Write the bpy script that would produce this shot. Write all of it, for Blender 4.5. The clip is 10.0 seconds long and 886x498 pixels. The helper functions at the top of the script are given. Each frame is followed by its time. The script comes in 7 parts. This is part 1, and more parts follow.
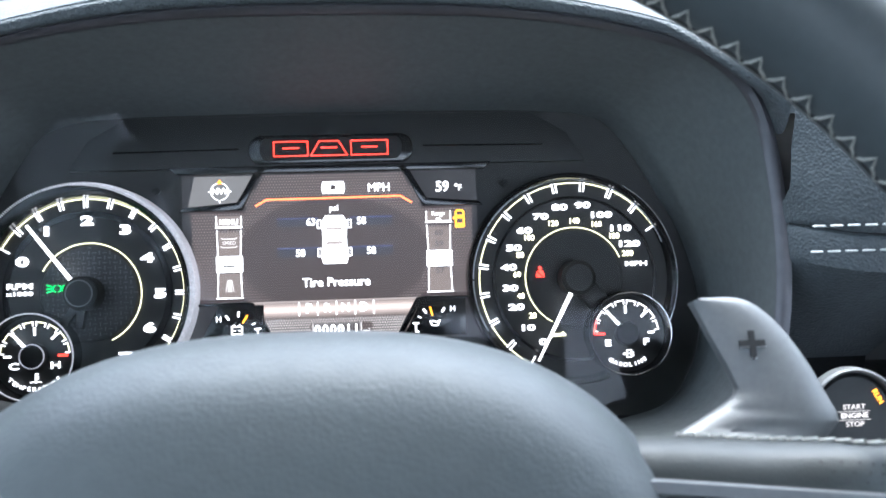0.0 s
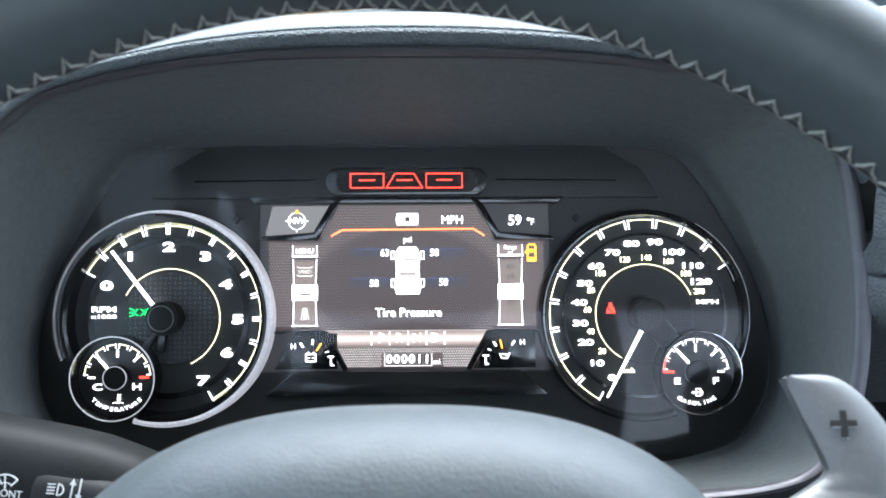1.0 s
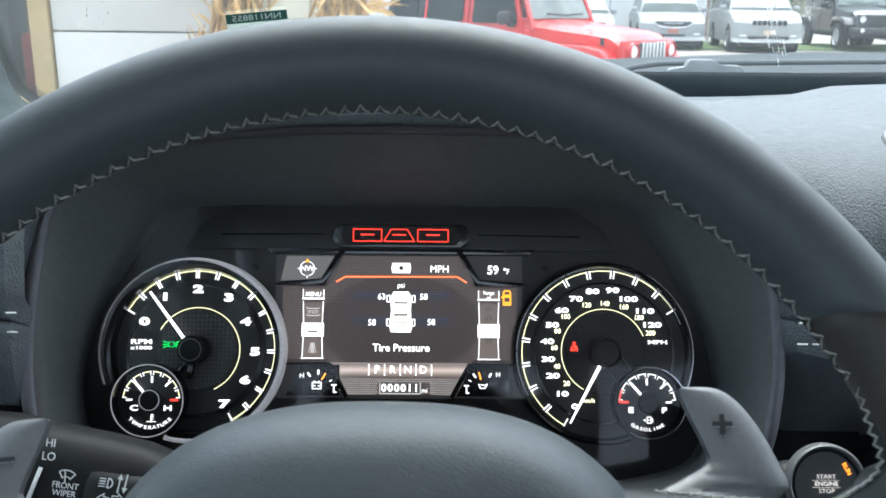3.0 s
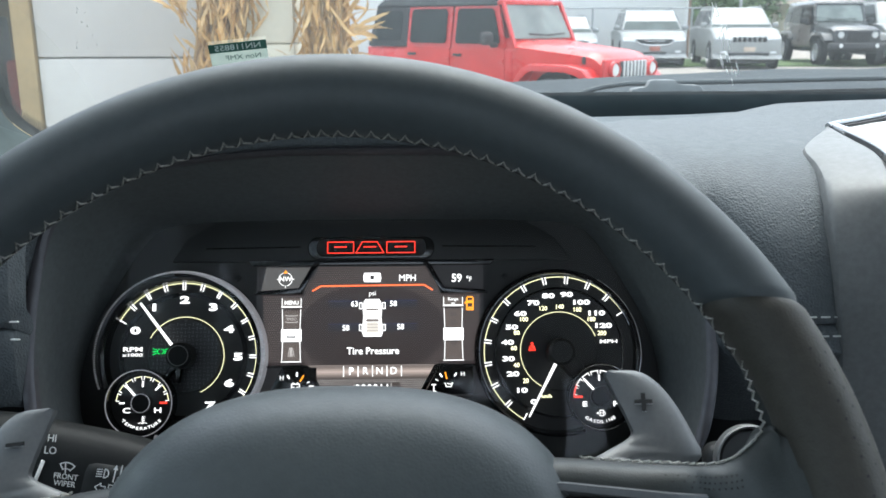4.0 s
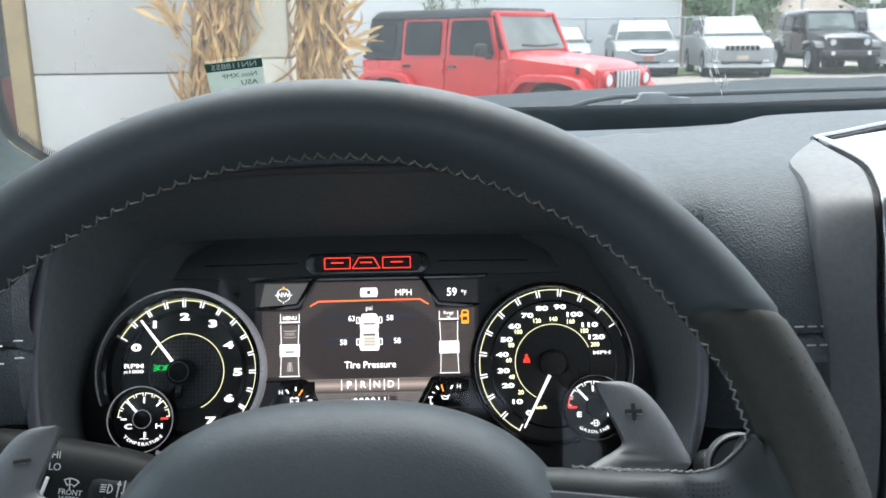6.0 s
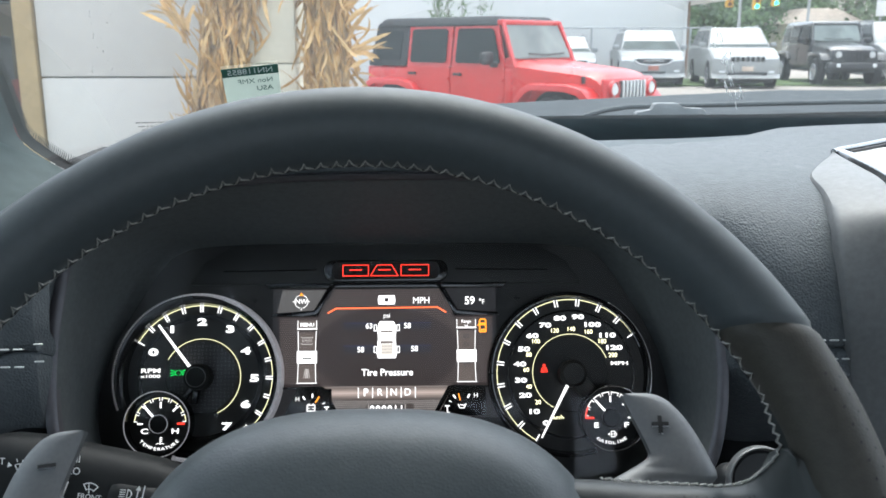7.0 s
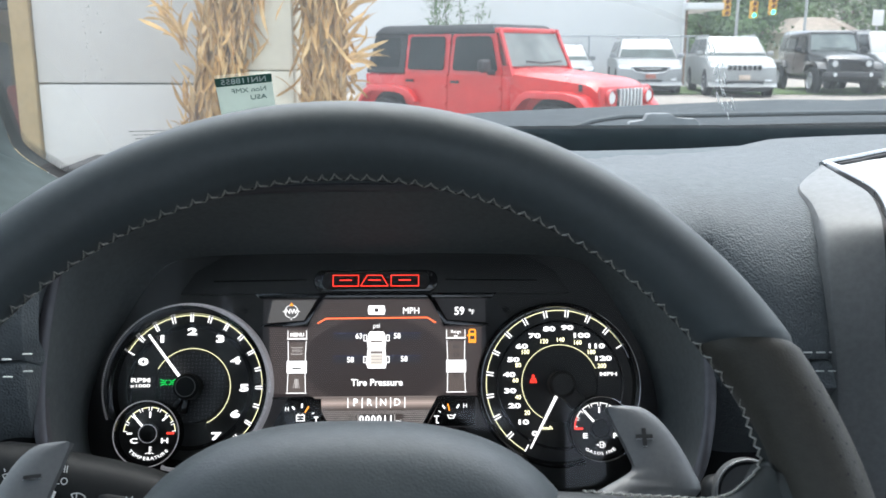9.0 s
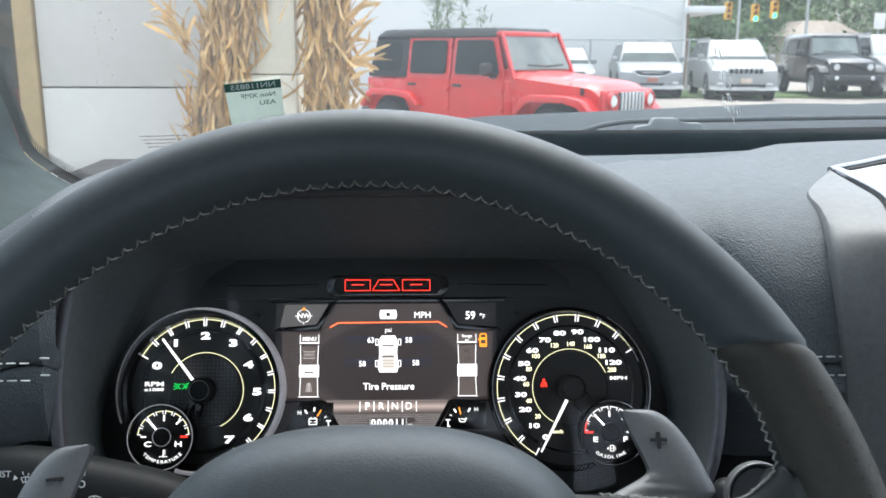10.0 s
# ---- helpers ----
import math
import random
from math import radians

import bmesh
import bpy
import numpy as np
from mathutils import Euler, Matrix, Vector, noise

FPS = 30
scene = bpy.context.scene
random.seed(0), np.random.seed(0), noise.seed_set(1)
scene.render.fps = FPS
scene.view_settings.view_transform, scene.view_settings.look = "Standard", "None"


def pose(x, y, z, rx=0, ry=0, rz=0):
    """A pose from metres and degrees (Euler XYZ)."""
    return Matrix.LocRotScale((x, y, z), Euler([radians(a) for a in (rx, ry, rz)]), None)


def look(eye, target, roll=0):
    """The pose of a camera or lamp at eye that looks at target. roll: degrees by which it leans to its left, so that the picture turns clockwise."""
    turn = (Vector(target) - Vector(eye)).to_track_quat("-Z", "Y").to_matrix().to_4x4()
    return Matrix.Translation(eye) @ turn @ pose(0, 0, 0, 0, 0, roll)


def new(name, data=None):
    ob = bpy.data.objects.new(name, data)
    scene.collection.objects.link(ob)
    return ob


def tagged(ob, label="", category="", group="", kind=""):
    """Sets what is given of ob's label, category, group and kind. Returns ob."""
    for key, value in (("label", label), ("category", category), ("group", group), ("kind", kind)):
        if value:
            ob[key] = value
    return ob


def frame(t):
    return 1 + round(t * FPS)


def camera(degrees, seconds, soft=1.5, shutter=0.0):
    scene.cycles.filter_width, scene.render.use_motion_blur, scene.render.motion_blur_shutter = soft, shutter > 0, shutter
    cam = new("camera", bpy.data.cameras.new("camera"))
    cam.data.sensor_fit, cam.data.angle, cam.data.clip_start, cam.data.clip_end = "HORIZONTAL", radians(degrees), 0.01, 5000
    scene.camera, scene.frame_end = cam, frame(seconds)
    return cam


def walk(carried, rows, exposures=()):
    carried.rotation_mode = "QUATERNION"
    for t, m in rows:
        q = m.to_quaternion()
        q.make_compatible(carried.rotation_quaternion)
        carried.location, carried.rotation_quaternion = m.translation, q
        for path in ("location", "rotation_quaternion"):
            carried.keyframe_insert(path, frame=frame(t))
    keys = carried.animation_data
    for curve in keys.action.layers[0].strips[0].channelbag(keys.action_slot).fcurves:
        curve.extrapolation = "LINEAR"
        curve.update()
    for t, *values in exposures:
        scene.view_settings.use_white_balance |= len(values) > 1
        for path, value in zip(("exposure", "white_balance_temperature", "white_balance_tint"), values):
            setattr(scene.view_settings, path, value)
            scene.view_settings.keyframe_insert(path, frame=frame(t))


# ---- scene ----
cam = camera(53.22, 10.0, soft=1.6)
cam.data.dof.use_dof, cam.data.dof.focus_distance, cam.data.dof.aperture_fstop = True, 0.60, 27.0
walk(cam, [
    (0.0, pose(0.0240, -0.4391, 1.4989, 71.434, 0.333, -4.403)),
    (0.5, pose(0.0153, -0.4394, 1.5084, 70.884, -0.175, -2.824)),
    (1.0, pose(0.0098, -0.4357, 1.5227, 70.715, -0.082, -1.190)),
    (1.5, pose(0.0121, -0.4406, 1.5241, 71.496, -0.724, -0.008)),
    (2.0, pose(0.0135, -0.4515, 1.5251, 71.817, -0.970, 0.067)),
    (2.5, pose(0.0182, -0.4762, 1.5294, 72.685, -0.970, -0.129)),
    (2.7, pose(0.0182, -0.4912, 1.5358, 73.383, -0.874, -0.231)),
    (3.8, pose(0.0331, -0.5612, 1.5498, 75.571, 0.100, -1.224)),
    (4.0, pose(0.0341, -0.5641, 1.5502, 75.602, 0.112, -1.458)),
    (4.5, pose(0.0358, -0.5669, 1.5488, 75.760, 0.339, -1.750)),
    (5.0, pose(0.0374, -0.5728, 1.5491, 75.953, 0.636, -1.948)),
    (5.5, pose(0.0389, -0.5750, 1.5548, 76.141, 0.854, -1.966)),
    (7.0, pose(0.0242, -0.5732, 1.5560, 76.784, 0.053, -1.491)),
    (7.5, pose(0.0253, -0.5734, 1.5591, 77.080, -0.168, -1.588)),
    (8.0, pose(0.0271, -0.5741, 1.5579, 77.161, -0.186, -1.586)),
    (8.5, pose(0.0271, -0.5742, 1.5591, 77.218, -0.187, -1.557)),
    (9.0, pose(0.0292, -0.5749, 1.5589, 77.239, -0.178, -1.620)),
    (9.5, pose(0.0273, -0.5759, 1.5609, 77.251, -0.135, -1.571)),
    (10.0, pose(0.0223, -0.5792, 1.5610, 77.452, -0.158, -1.528)),
], exposures=[(0.0, 3.34, 5850, 9), (0.5, 3.22, 5900, 8), (1.0, 3.36, 5950, 8), (1.5, 3.46, 6000, 7), (2.0, 3.40, 6000, 6), (2.7, 2.70, 6050, 5), (4.0, 2.08, 6200, 6), (5.5, 2.10, 6250, 7), (7.0, 2.08, 6250, 8), (10.0, 2.08, 6250, 9)])

# ---- light: an overcast day ----
world = bpy.data.worlds.new("overcast_sky")
scene.world = world
world.use_nodes = True
wn = world.node_tree.nodes
sky = wn.new("ShaderNodeTexSky")
sky.sky_type = 'NISHITA'
sky.sun_disc = False
sky.sun_elevation = radians(72)
sky.sun_rotation = radians(15)
sky.air_density = 1.0
sky.dust_density = 4.0
sky.ozone_density = 1.0
haze = wn.new("ShaderNodeHueSaturation")
haze.inputs["Saturation"].default_value = 0.5
world.node_tree.links.new(sky.outputs[0], haze.inputs["Color"])
world.node_tree.links.new(haze.outputs[0], wn["Background"].inputs[0])
wn["Background"].inputs[1].default_value = 0.19
sun = new("sun", bpy.data.lights.new("sun", 'SUN'))
sun.data.energy = 0.6
sun.data.angle = radians(70)
sun.data.color = (1.0, 0.97, 0.92)
sun.matrix_world = look((3, -7, 30), (1, 0, 0))

# added lamp boosting sky light in the windshield's upper half, above the camera's view
top_light = new("windshield_fill", bpy.data.lights.new("windshield_fill", 'AREA'))
top_light.data.shape, top_light.data.size, top_light.data.size_y = 'RECTANGLE', 1.30, 0.34
top_light.data.energy = 0.86
top_light.data.color = (0.93, 0.97, 1.0)
top_light.matrix_world = look((0.36, 0.02, 1.87), (0.36, -0.20, 1.45))

# ---- materials ----
def mat(name, color, rough=0.5, metal=0.0, vary=(40.0, 0.12), stain=(3.0, 0.08), grain=None, cells=None, coat=0.0,
        rough_vary=0.1, per_leaf=0.0, sheen=0.0, glow=0.0, spec=0.5):
    """A procedural surface. vary and stain: (scale, amount) of fine and broad colour variation; grain, cells: (scale, height) of relief."""
    m = bpy.data.materials.new(name)
    m.use_nodes = True
    nodes, link = m.node_tree.nodes, m.node_tree.links.new
    b = nodes["Principled BSDF"]
    b.inputs["Metallic"].default_value = metal
    b.inputs["Coat Weight"].default_value = coat
    b.inputs["Specular IOR Level"].default_value = spec
    b.inputs["Sheen Weight"].default_value, b.inputs["Sheen Roughness"].default_value = sheen, 0.4
    at = nodes.new("ShaderNodeTexCoord")

    def fac(scale, detail=4.0):
        n = nodes.new("ShaderNodeTexNoise")
        n.inputs["Scale"].default_value, n.inputs["Detail"].default_value = scale, detail
        link(at.outputs["Object"], n.inputs["Vector"])
        return n.outputs["Fac"]

    def around(source, amount):
        r = nodes.new("ShaderNodeMapRange")
        r.inputs["From Min"].default_value, r.inputs["From Max"].default_value = 0.3, 0.7
        r.inputs["To Min"].default_value, r.inputs["To Max"].default_value = 1 - amount, 1 + amount
        link(source, r.inputs["Value"])
        return r.outputs["Result"]

    def times(a, c):
        n = nodes.new("ShaderNodeMath")
        n.operation = 'MULTIPLY'
        link(a, n.inputs[0]), link(c, n.inputs[1])
        return n.outputs[0]

    level = times(around(fac(vary[0]), vary[1]), around(fac(stain[0], 2.0), stain[1]))
    if per_leaf:
        info = nodes.new("ShaderNodeNewGeometry")
        r = nodes.new("ShaderNodeMapRange")
        r.inputs["To Min"].default_value, r.inputs["To Max"].default_value = 1 - per_leaf, 1 + per_leaf
        link(info.outputs["Random Per Island"], r.inputs["Value"])
        level = times(level, r.outputs["Result"])
    scale = nodes.new("ShaderNodeVectorMath")
    scale.operation = 'SCALE'
    scale.inputs[0].default_value = color
    link(level, scale.inputs["Scale"])
    link(scale.outputs[0], b.inputs["Base Color"])
    r = nodes.new("ShaderNodeMapRange")
    r.inputs["To Min"].default_value, r.inputs["To Max"].default_value = max(rough - rough_vary, 0.02), min(rough + rough_vary, 1)
    link(fac(vary[0] * 0.6), r.inputs["Value"])
    link(r.outputs["Result"], b.inputs["Roughness"])
    height = None
    if cells:
        v = nodes.new("ShaderNodeTexVoronoi")
        v.feature = 'SMOOTH_F1'
        v.inputs["Scale"].default_value = cells[0]
        link(at.outputs["Object"], v.inputs["Vector"])
        height = (v.outputs["Distance"], cells[1])
    elif grain:
        height = (fac(grain[0]), grain[1])
    if height:
        bump = nodes.new("ShaderNodeBump")
        bump.inputs["Distance"].default_value = height[1]
        bump.inputs["Strength"].default_value = 0.8
        link(height[0], bump.inputs["Height"])
        link(bump.outputs[0], b.inputs["Normal"])
    if glow:
        b.inputs["Emission Color"].default_value = (*color, 1)
        b.inputs["Emission Strength"].default_value = glow
    return m


def lit(name, color, strength):
    """A backlit marking or a piece of a display, which gives off light."""
    m = bpy.data.materials.new(name)
    m.use_nodes = True
    b = m.node_tree.nodes["Principled BSDF"]
    b.inputs["Base Color"].default_value = (0.03, 0.03, 0.03, 1)
    b.inputs["Roughness"].default_value = 0.4
    b.inputs["Emission Color"].default_value = (*color, 1)
    b.inputs["Emission Strength"].default_value = strength
    return m


def clear(name, tint=(1, 1, 1), gloss=1.0, rough=0.02, ior=1.45, veil=0.0):
    """Thin clear glass: see-through, with a Fresnel sheen and a pale film that adds veiling haze."""
    m = bpy.data.materials.new(name)
    m.use_nodes = True
    nodes, link = m.node_tree.nodes, m.node_tree.links.new
    nodes.remove(nodes["Principled BSDF"])
    a, g, mix, f = (nodes.new("ShaderNode" + n) for n in ("BsdfTransparent", "BsdfGlossy", "MixShader", "Fresnel"))
    a.inputs[0].default_value = (*tint, 1)
    g.inputs["Roughness"].default_value = rough
    f.inputs["IOR"].default_value = ior
    k = nodes.new("ShaderNodeMath")
    k.operation = 'MULTIPLY'
    k.inputs[1].default_value = gloss
    link(f.outputs[0], k.inputs[0])
    link(k.outputs[0], mix.inputs[0])
    link(a.outputs[0], mix.inputs[1])
    link(g.outputs[0], mix.inputs[2])
    if veil:
        film, over = nodes.new("ShaderNodeBsdfTranslucent"), nodes.new("ShaderNodeMixShader")
        film.inputs[0].default_value = (0.80, 0.84, 0.84, 1)
        over.inputs[0].default_value = veil
        link(mix.outputs[0], over.inputs[1])
        link(film.outputs[0], over.inputs[2])
        mix = over
    link(mix.outputs[0], nodes["Material Output"].inputs[0])
    return m


WHEEL_LEATHER = mat("wheel_leather", (0.043, 0.053, 0.059), 0.54, spec=0.56, sheen=0.06, vary=(300, 0.06), stain=(12, 0.08), cells=(1900, 0.00004))
GRIP_LEATHER = mat("grip_leather", (0.037, 0.034, 0.028), 0.55, spec=0.40, sheen=0.06, vary=(300, 0.1), stain=(12, 0.12), cells=(1100, 0.0001))
SPOKE_LEATHER = mat("spoke_leather", (0.030, 0.034, 0.034), 0.50, spec=0.45, vary=(300, 0.06), stain=(12, 0.08), cells=(1500, 0.00008))
HUB_SKIN = mat("hub_skin", (0.061, 0.071, 0.076), 0.46, spec=0.50, vary=(250, 0.06), stain=(15, 0.05), cells=(1000, 0.00013))
DASH_LEATHER = mat("dash_leather", (0.088, 0.099, 0.108), 0.56, vary=(200, 0.08), stain=(9, 0.05), cells=(840, 0.0008), spec=0.22)
# darker than the leather to carry the shade below the pad's step
DASH_PANEL = mat("shaded_dash_panel", (0.072, 0.088, 0.097), 0.6, vary=(200, 0.08), stain=(9, 0.05), grain=(1500, 0.0002), spec=0.18)
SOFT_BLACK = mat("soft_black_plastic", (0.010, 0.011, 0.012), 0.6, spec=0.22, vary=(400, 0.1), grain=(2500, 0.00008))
MATTE_BLACK = mat("matte_black_plastic", (0.010, 0.010, 0.011), 0.7, vary=(300, 0.1), grain=(2500, 0.00008))
SHROUD_BLACK = mat("shroud_black", (0.086, 0.096, 0.100), 0.65, vary=(300, 0.1), grain=(2500, 0.00008))
GLOSS_BLACK = mat("gloss_black", (0.006, 0.006, 0.007), 0.16, vary=(60, 0.1), rough_vary=0.04)
DARK_GREY = mat("dark_grey_plastic", (0.128, 0.132, 0.134), 0.5, vary=(300, 0.1), grain=(1600, 0.0001))
FRAME_GREY = mat("frame_grey", (0.086, 0.084, 0.096), 0.42, metal=0.40, vary=(200, 0.08))
SATIN = mat("satin_grey_paint", (0.138, 0.142, 0.146), 0.5, metal=0.35, vary=(500, 0.06), stain=(25, 0.06), grain=(4000, 0.00002))
CHROME = mat("bright_chrome", (0.75, 0.76, 0.78), 0.16, metal=1.0, vary=(200, 0.06), rough_vary=0.06)
BRUSHED = mat("brushed_metal", (0.45, 0.46, 0.48), 0.3, metal=1.0, vary=(700, 0.04))
# a faint glow is put in for the rings' shine
RING_WHITE = mat("ring_shine", (0.62, 0.60, 0.63), 0.38, metal=0.3, vary=(900, 0.2), glow=0.055)
THREAD = mat("grey_thread", (0.36, 0.355, 0.33), 0.8, vary=(900, 0.2))
PALE_THREAD = mat("pale_thread", (0.52, 0.54, 0.54), 0.8, vary=(900, 0.15))
DIAL_BLACK = mat("dial_black", (0.010, 0.011, 0.012), 0.55, vary=(300, 0.1))
WEAVE = mat("dial_weave", (0.085, 0.085, 0.09), 0.4, metal=0.6, vary=(700, 0.3), stain=(60, 0.2))
WEAVE_DARK = mat("dial_weave_dark", (0.02, 0.02, 0.022), 0.5, vary=(700, 0.2))
MARK_WHITE = mat("printed_white", (0.75, 0.76, 0.76), 0.6, vary=(400, 0.06))
PAPER = mat("sticker_paper", (0.62, 0.70, 0.66), 0.5, vary=(80, 0.05), stain=(20, 0.1))
STICKER_GREEN = mat("sticker_green", (0.02, 0.10, 0.07), 0.5)
STICKER_INK = mat("sticker_ink", (0.05, 0.11, 0.10), 0.6)
LIT_WHITE = lit("lit_white", (1.0, 0.98, 0.96), 0.55)
LIT_SOFT = lit("lit_soft_white", (1.0, 0.97, 0.94), 0.45)
LIT_YELLOW = lit("lit_pale_yellow", (0.95, 0.90, 0.52), 0.378)
LIT_NUMBER = lit("lit_number_yellow", (1.0, 0.93, 0.56), 0.75)
LIT_RED = lit("lit_red", (1.0, 0.04, 0.02), 0.462)
LIT_LINE = lit("lit_red_line", (1.0, 0.16, 0.05), 0.504)
LIT_ORANGE = lit("lit_orange", (1.0, 0.30, 0.01), 0.546)
LIT_GREEN = lit("lit_green", (0.02, 0.85, 0.12), 0.378)
LIT_BLUE = lit("lit_blue_grey", (0.10, 0.12, 0.28), 0.147)
LIT_BAR = lit("lit_dark_bar", (0.10, 0.10, 0.13), 0.0672)
SCREEN = lit("screen_dark", (0.022, 0.015, 0.0145), 0.315)
SCREEN_DOT = lit("screen_dots", (0.33, 0.27, 0.25), 0.24)
SCREEN_FAINT = lit("screen_faint_dots", (0.33, 0.27, 0.25), 0.09)
SCREEN_BROWN = lit("screen_brown", (0.20, 0.165, 0.15), 0.336)
SCREEN_BLACK = lit("screen_black", (0.012, 0.011, 0.012), 0.252)
SCREEN_GREY = lit("screen_grey", (0.17, 0.16, 0.155), 0.17)
LIT_DIM = lit("lit_dim_grey", (0.60, 0.55, 0.52), 0.30)
LENS = clear("cluster_lens", gloss=0.50, rough=0.04)
# glare over the view is put in as a translucent veil
WINDSHIELD = clear("windshield_glass", tint=(0.71, 0.735, 0.72), gloss=0.3, veil=0.013)
DOOR_GLASS = clear("dimming_door_glass", tint=(0.76, 0.80, 0.79), gloss=0.5)
FAR_GLASS = clear("door_glass", tint=(0.94, 0.96, 0.96), gloss=0.5)
TRAY = mat("tray_black", (0.050, 0.066, 0.075), 0.6, vary=(200, 0.1))
CAP = mat("cap_grey", (0.22, 0.235, 0.245), 0.6)
# slate colour includes the dash's reflection over the black print
BAND = mat("printed_glass_band", (0.15, 0.20, 0.23), 0.6, vary=(30, 0.15), stain=(6, 0.15))
LINER = mat("headliner_cloth", (0.36, 0.37, 0.37), 0.95, vary=(8, 0.03), stain=(2, 0.03), spec=0.1)
SEAT_BLACK = mat("cab_trim", (0.12, 0.12, 0.12), 0.6)
PILLAR_GREY = mat("pillar_trim_grey", (0.060, 0.078, 0.080), 0.8, spec=0.2, grain=(1800, 0.00012))


def papery(name, color, through_share):
    """Thin paper or leaf that lets some light through."""
    m = mat(name, color, 0.6, vary=(80, 0.05), stain=(20, 0.1))
    nodes, link = m.node_tree.nodes, m.node_tree.links.new
    t, mix = nodes.new("ShaderNodeBsdfTranslucent"), nodes.new("ShaderNodeMixShader")
    t.inputs[0].default_value = (*color, 1)
    mix.inputs[0].default_value = through_share
    link(nodes["Principled BSDF"].outputs[0], mix.inputs[1])
    link(t.outputs[0], mix.inputs[2])
    link(mix.outputs[0], nodes["Material Output"].inputs[0])
    return m


STICKER_PAPER = papery("translucent_sticker", (0.56, 0.61, 0.575), 0.6)

# ---- building helpers ----
def part(name, bm, material, parent=None, label="", smooth=35):
    """Links a bmesh as one mesh object under a thing or a part."""
    bmesh.ops.recalc_face_normals(bm, faces=bm.faces)
    me = bpy.data.meshes.new(name)
    bm.to_mesh(me)
    bm.free()
    if smooth:
        me.polygons.foreach_set("use_smooth", [True] * len(me.polygons))
        me.set_sharp_from_angle(angle=radians(smooth))
    me.materials.append(material)
    ob = new(name, me)
    if parent is not None:
        ob.parent = parent
    return tagged(ob, label)


def thing(name, m, label, category, group="", kind=""):
    """An Empty at m that parents the parts of one thing."""
    ob = new(name)
    ob.empty_display_size = 0.05
    ob.matrix_world = m
    return tagged(ob, label, category, group, kind)


def prism(pts, y0, y1, bevel=0.0, bm=None, seg=2):
    """A plate with the outline pts (x, z), from depth y0 to y1."""
    one = bmesh.new()
    a = [one.verts.new((x, y0, z)) for x, z in pts]
    c = [one.verts.new((x, y1, z)) for x, z in pts]
    n = len(pts)
    one.faces.new(a), one.faces.new(c[::-1])
    for i in range(n):
        one.faces.new((a[i], c[i], c[(i + 1) % n], a[(i + 1) % n]))
    if bevel:
        bmesh.ops.bevel(one, geom=one.edges[:], offset=bevel, segments=seg, affect='EDGES', profile=0.5)
    return merge(bm, one)


def merge(bm, one, m=None):
    if m is not None:
        one.transform(m)
    if bm is None:
        return one
    tmp = bpy.data.meshes.new("tmp")
    one.to_mesh(tmp)
    one.free()
    bm.from_mesh(tmp)
    bpy.data.meshes.remove(tmp)
    return bm


def box(c, s, bevel=0.0, bm=None, m=None, seg=2):
    one = bmesh.new()
    bmesh.ops.create_cube(one, size=1)
    one.transform(Matrix.Translation(c) @ Matrix.Diagonal((*s, 1)))
    if bevel:
        bmesh.ops.bevel(one, geom=one.edges[:], offset=bevel, segments=seg, affect='EDGES', profile=0.5)
    return merge(bm, one, m)


def arc(cx, cz, r0, r1, a0, a1, y0, y1, n=48, bm=None):
    """A band of a ring round (cx, cz); angles in degrees, clockwise from straight up."""
    bm = bm or bmesh.new()
    closed = abs(a1 - a0) >= 359.9
    rows = []
    for i in range(n if closed else n + 1):
        t = radians(a0 + (a1 - a0) * i / n)
        s, c = math.sin(t), math.cos(t)
        rows.append([bm.verts.new((cx + r * s, y, cz + r * c)) for r, y in ((r0, y0), (r1, y0), (r1, y1), (r0, y1))])
    for i in range(n):
        p, q = rows[i], rows[(i + 1) % len(rows)]
        for k in range(4):
            bm.faces.new((p[k], q[k], q[(k + 1) % 4], p[(k + 1) % 4]))
    if not closed:
        bm.faces.new(rows[0]), bm.faces.new(rows[-1][::-1])
    return bm


def turned(profile, cx=0.0, cz=0.0, n=48, bm=None, a0=0.0, a1=360.0, axis='y'):
    """A profile of (radius, depth) turned round the depth axis through (cx, cz)."""
    bm = bm or bmesh.new()
    closed = abs(a1 - a0) >= 359.9
    rows = []
    for i in range(n if closed else n + 1):
        t = radians(a0 + (a1 - a0) * i / n)
        rows.append([bm.verts.new((cx + r * math.sin(t), y, cz + r * math.cos(t))) for r, y in profile])
    for i in range(n):
        p, q = rows[i], rows[(i + 1) % len(rows)]
        for k in range(len(profile) - 1):
            bm.faces.new((p[k], q[k], q[k + 1], p[k + 1]))
    bmesh.ops.remove_doubles(bm, verts=bm.verts, dist=1e-7)
    return bm


def sheet(f, nu, nv, bm=None, loop_u=False, loop_v=False):
    """A surface from f(u, v), u and v from 0 to 1."""
    bm = bm or bmesh.new()
    grid = [[bm.verts.new(f(i / nu, j / nv)) for j in range(nv if loop_v else nv + 1)] for i in range(nu if loop_u else nu + 1)]
    for i in range(nu):
        for j in range(nv):
            a, b = grid[i], grid[(i + 1) % len(grid)]
            bm.faces.new((a[j], b[j], b[(j + 1) % len(b)], a[(j + 1) % len(a)]))
    return bm


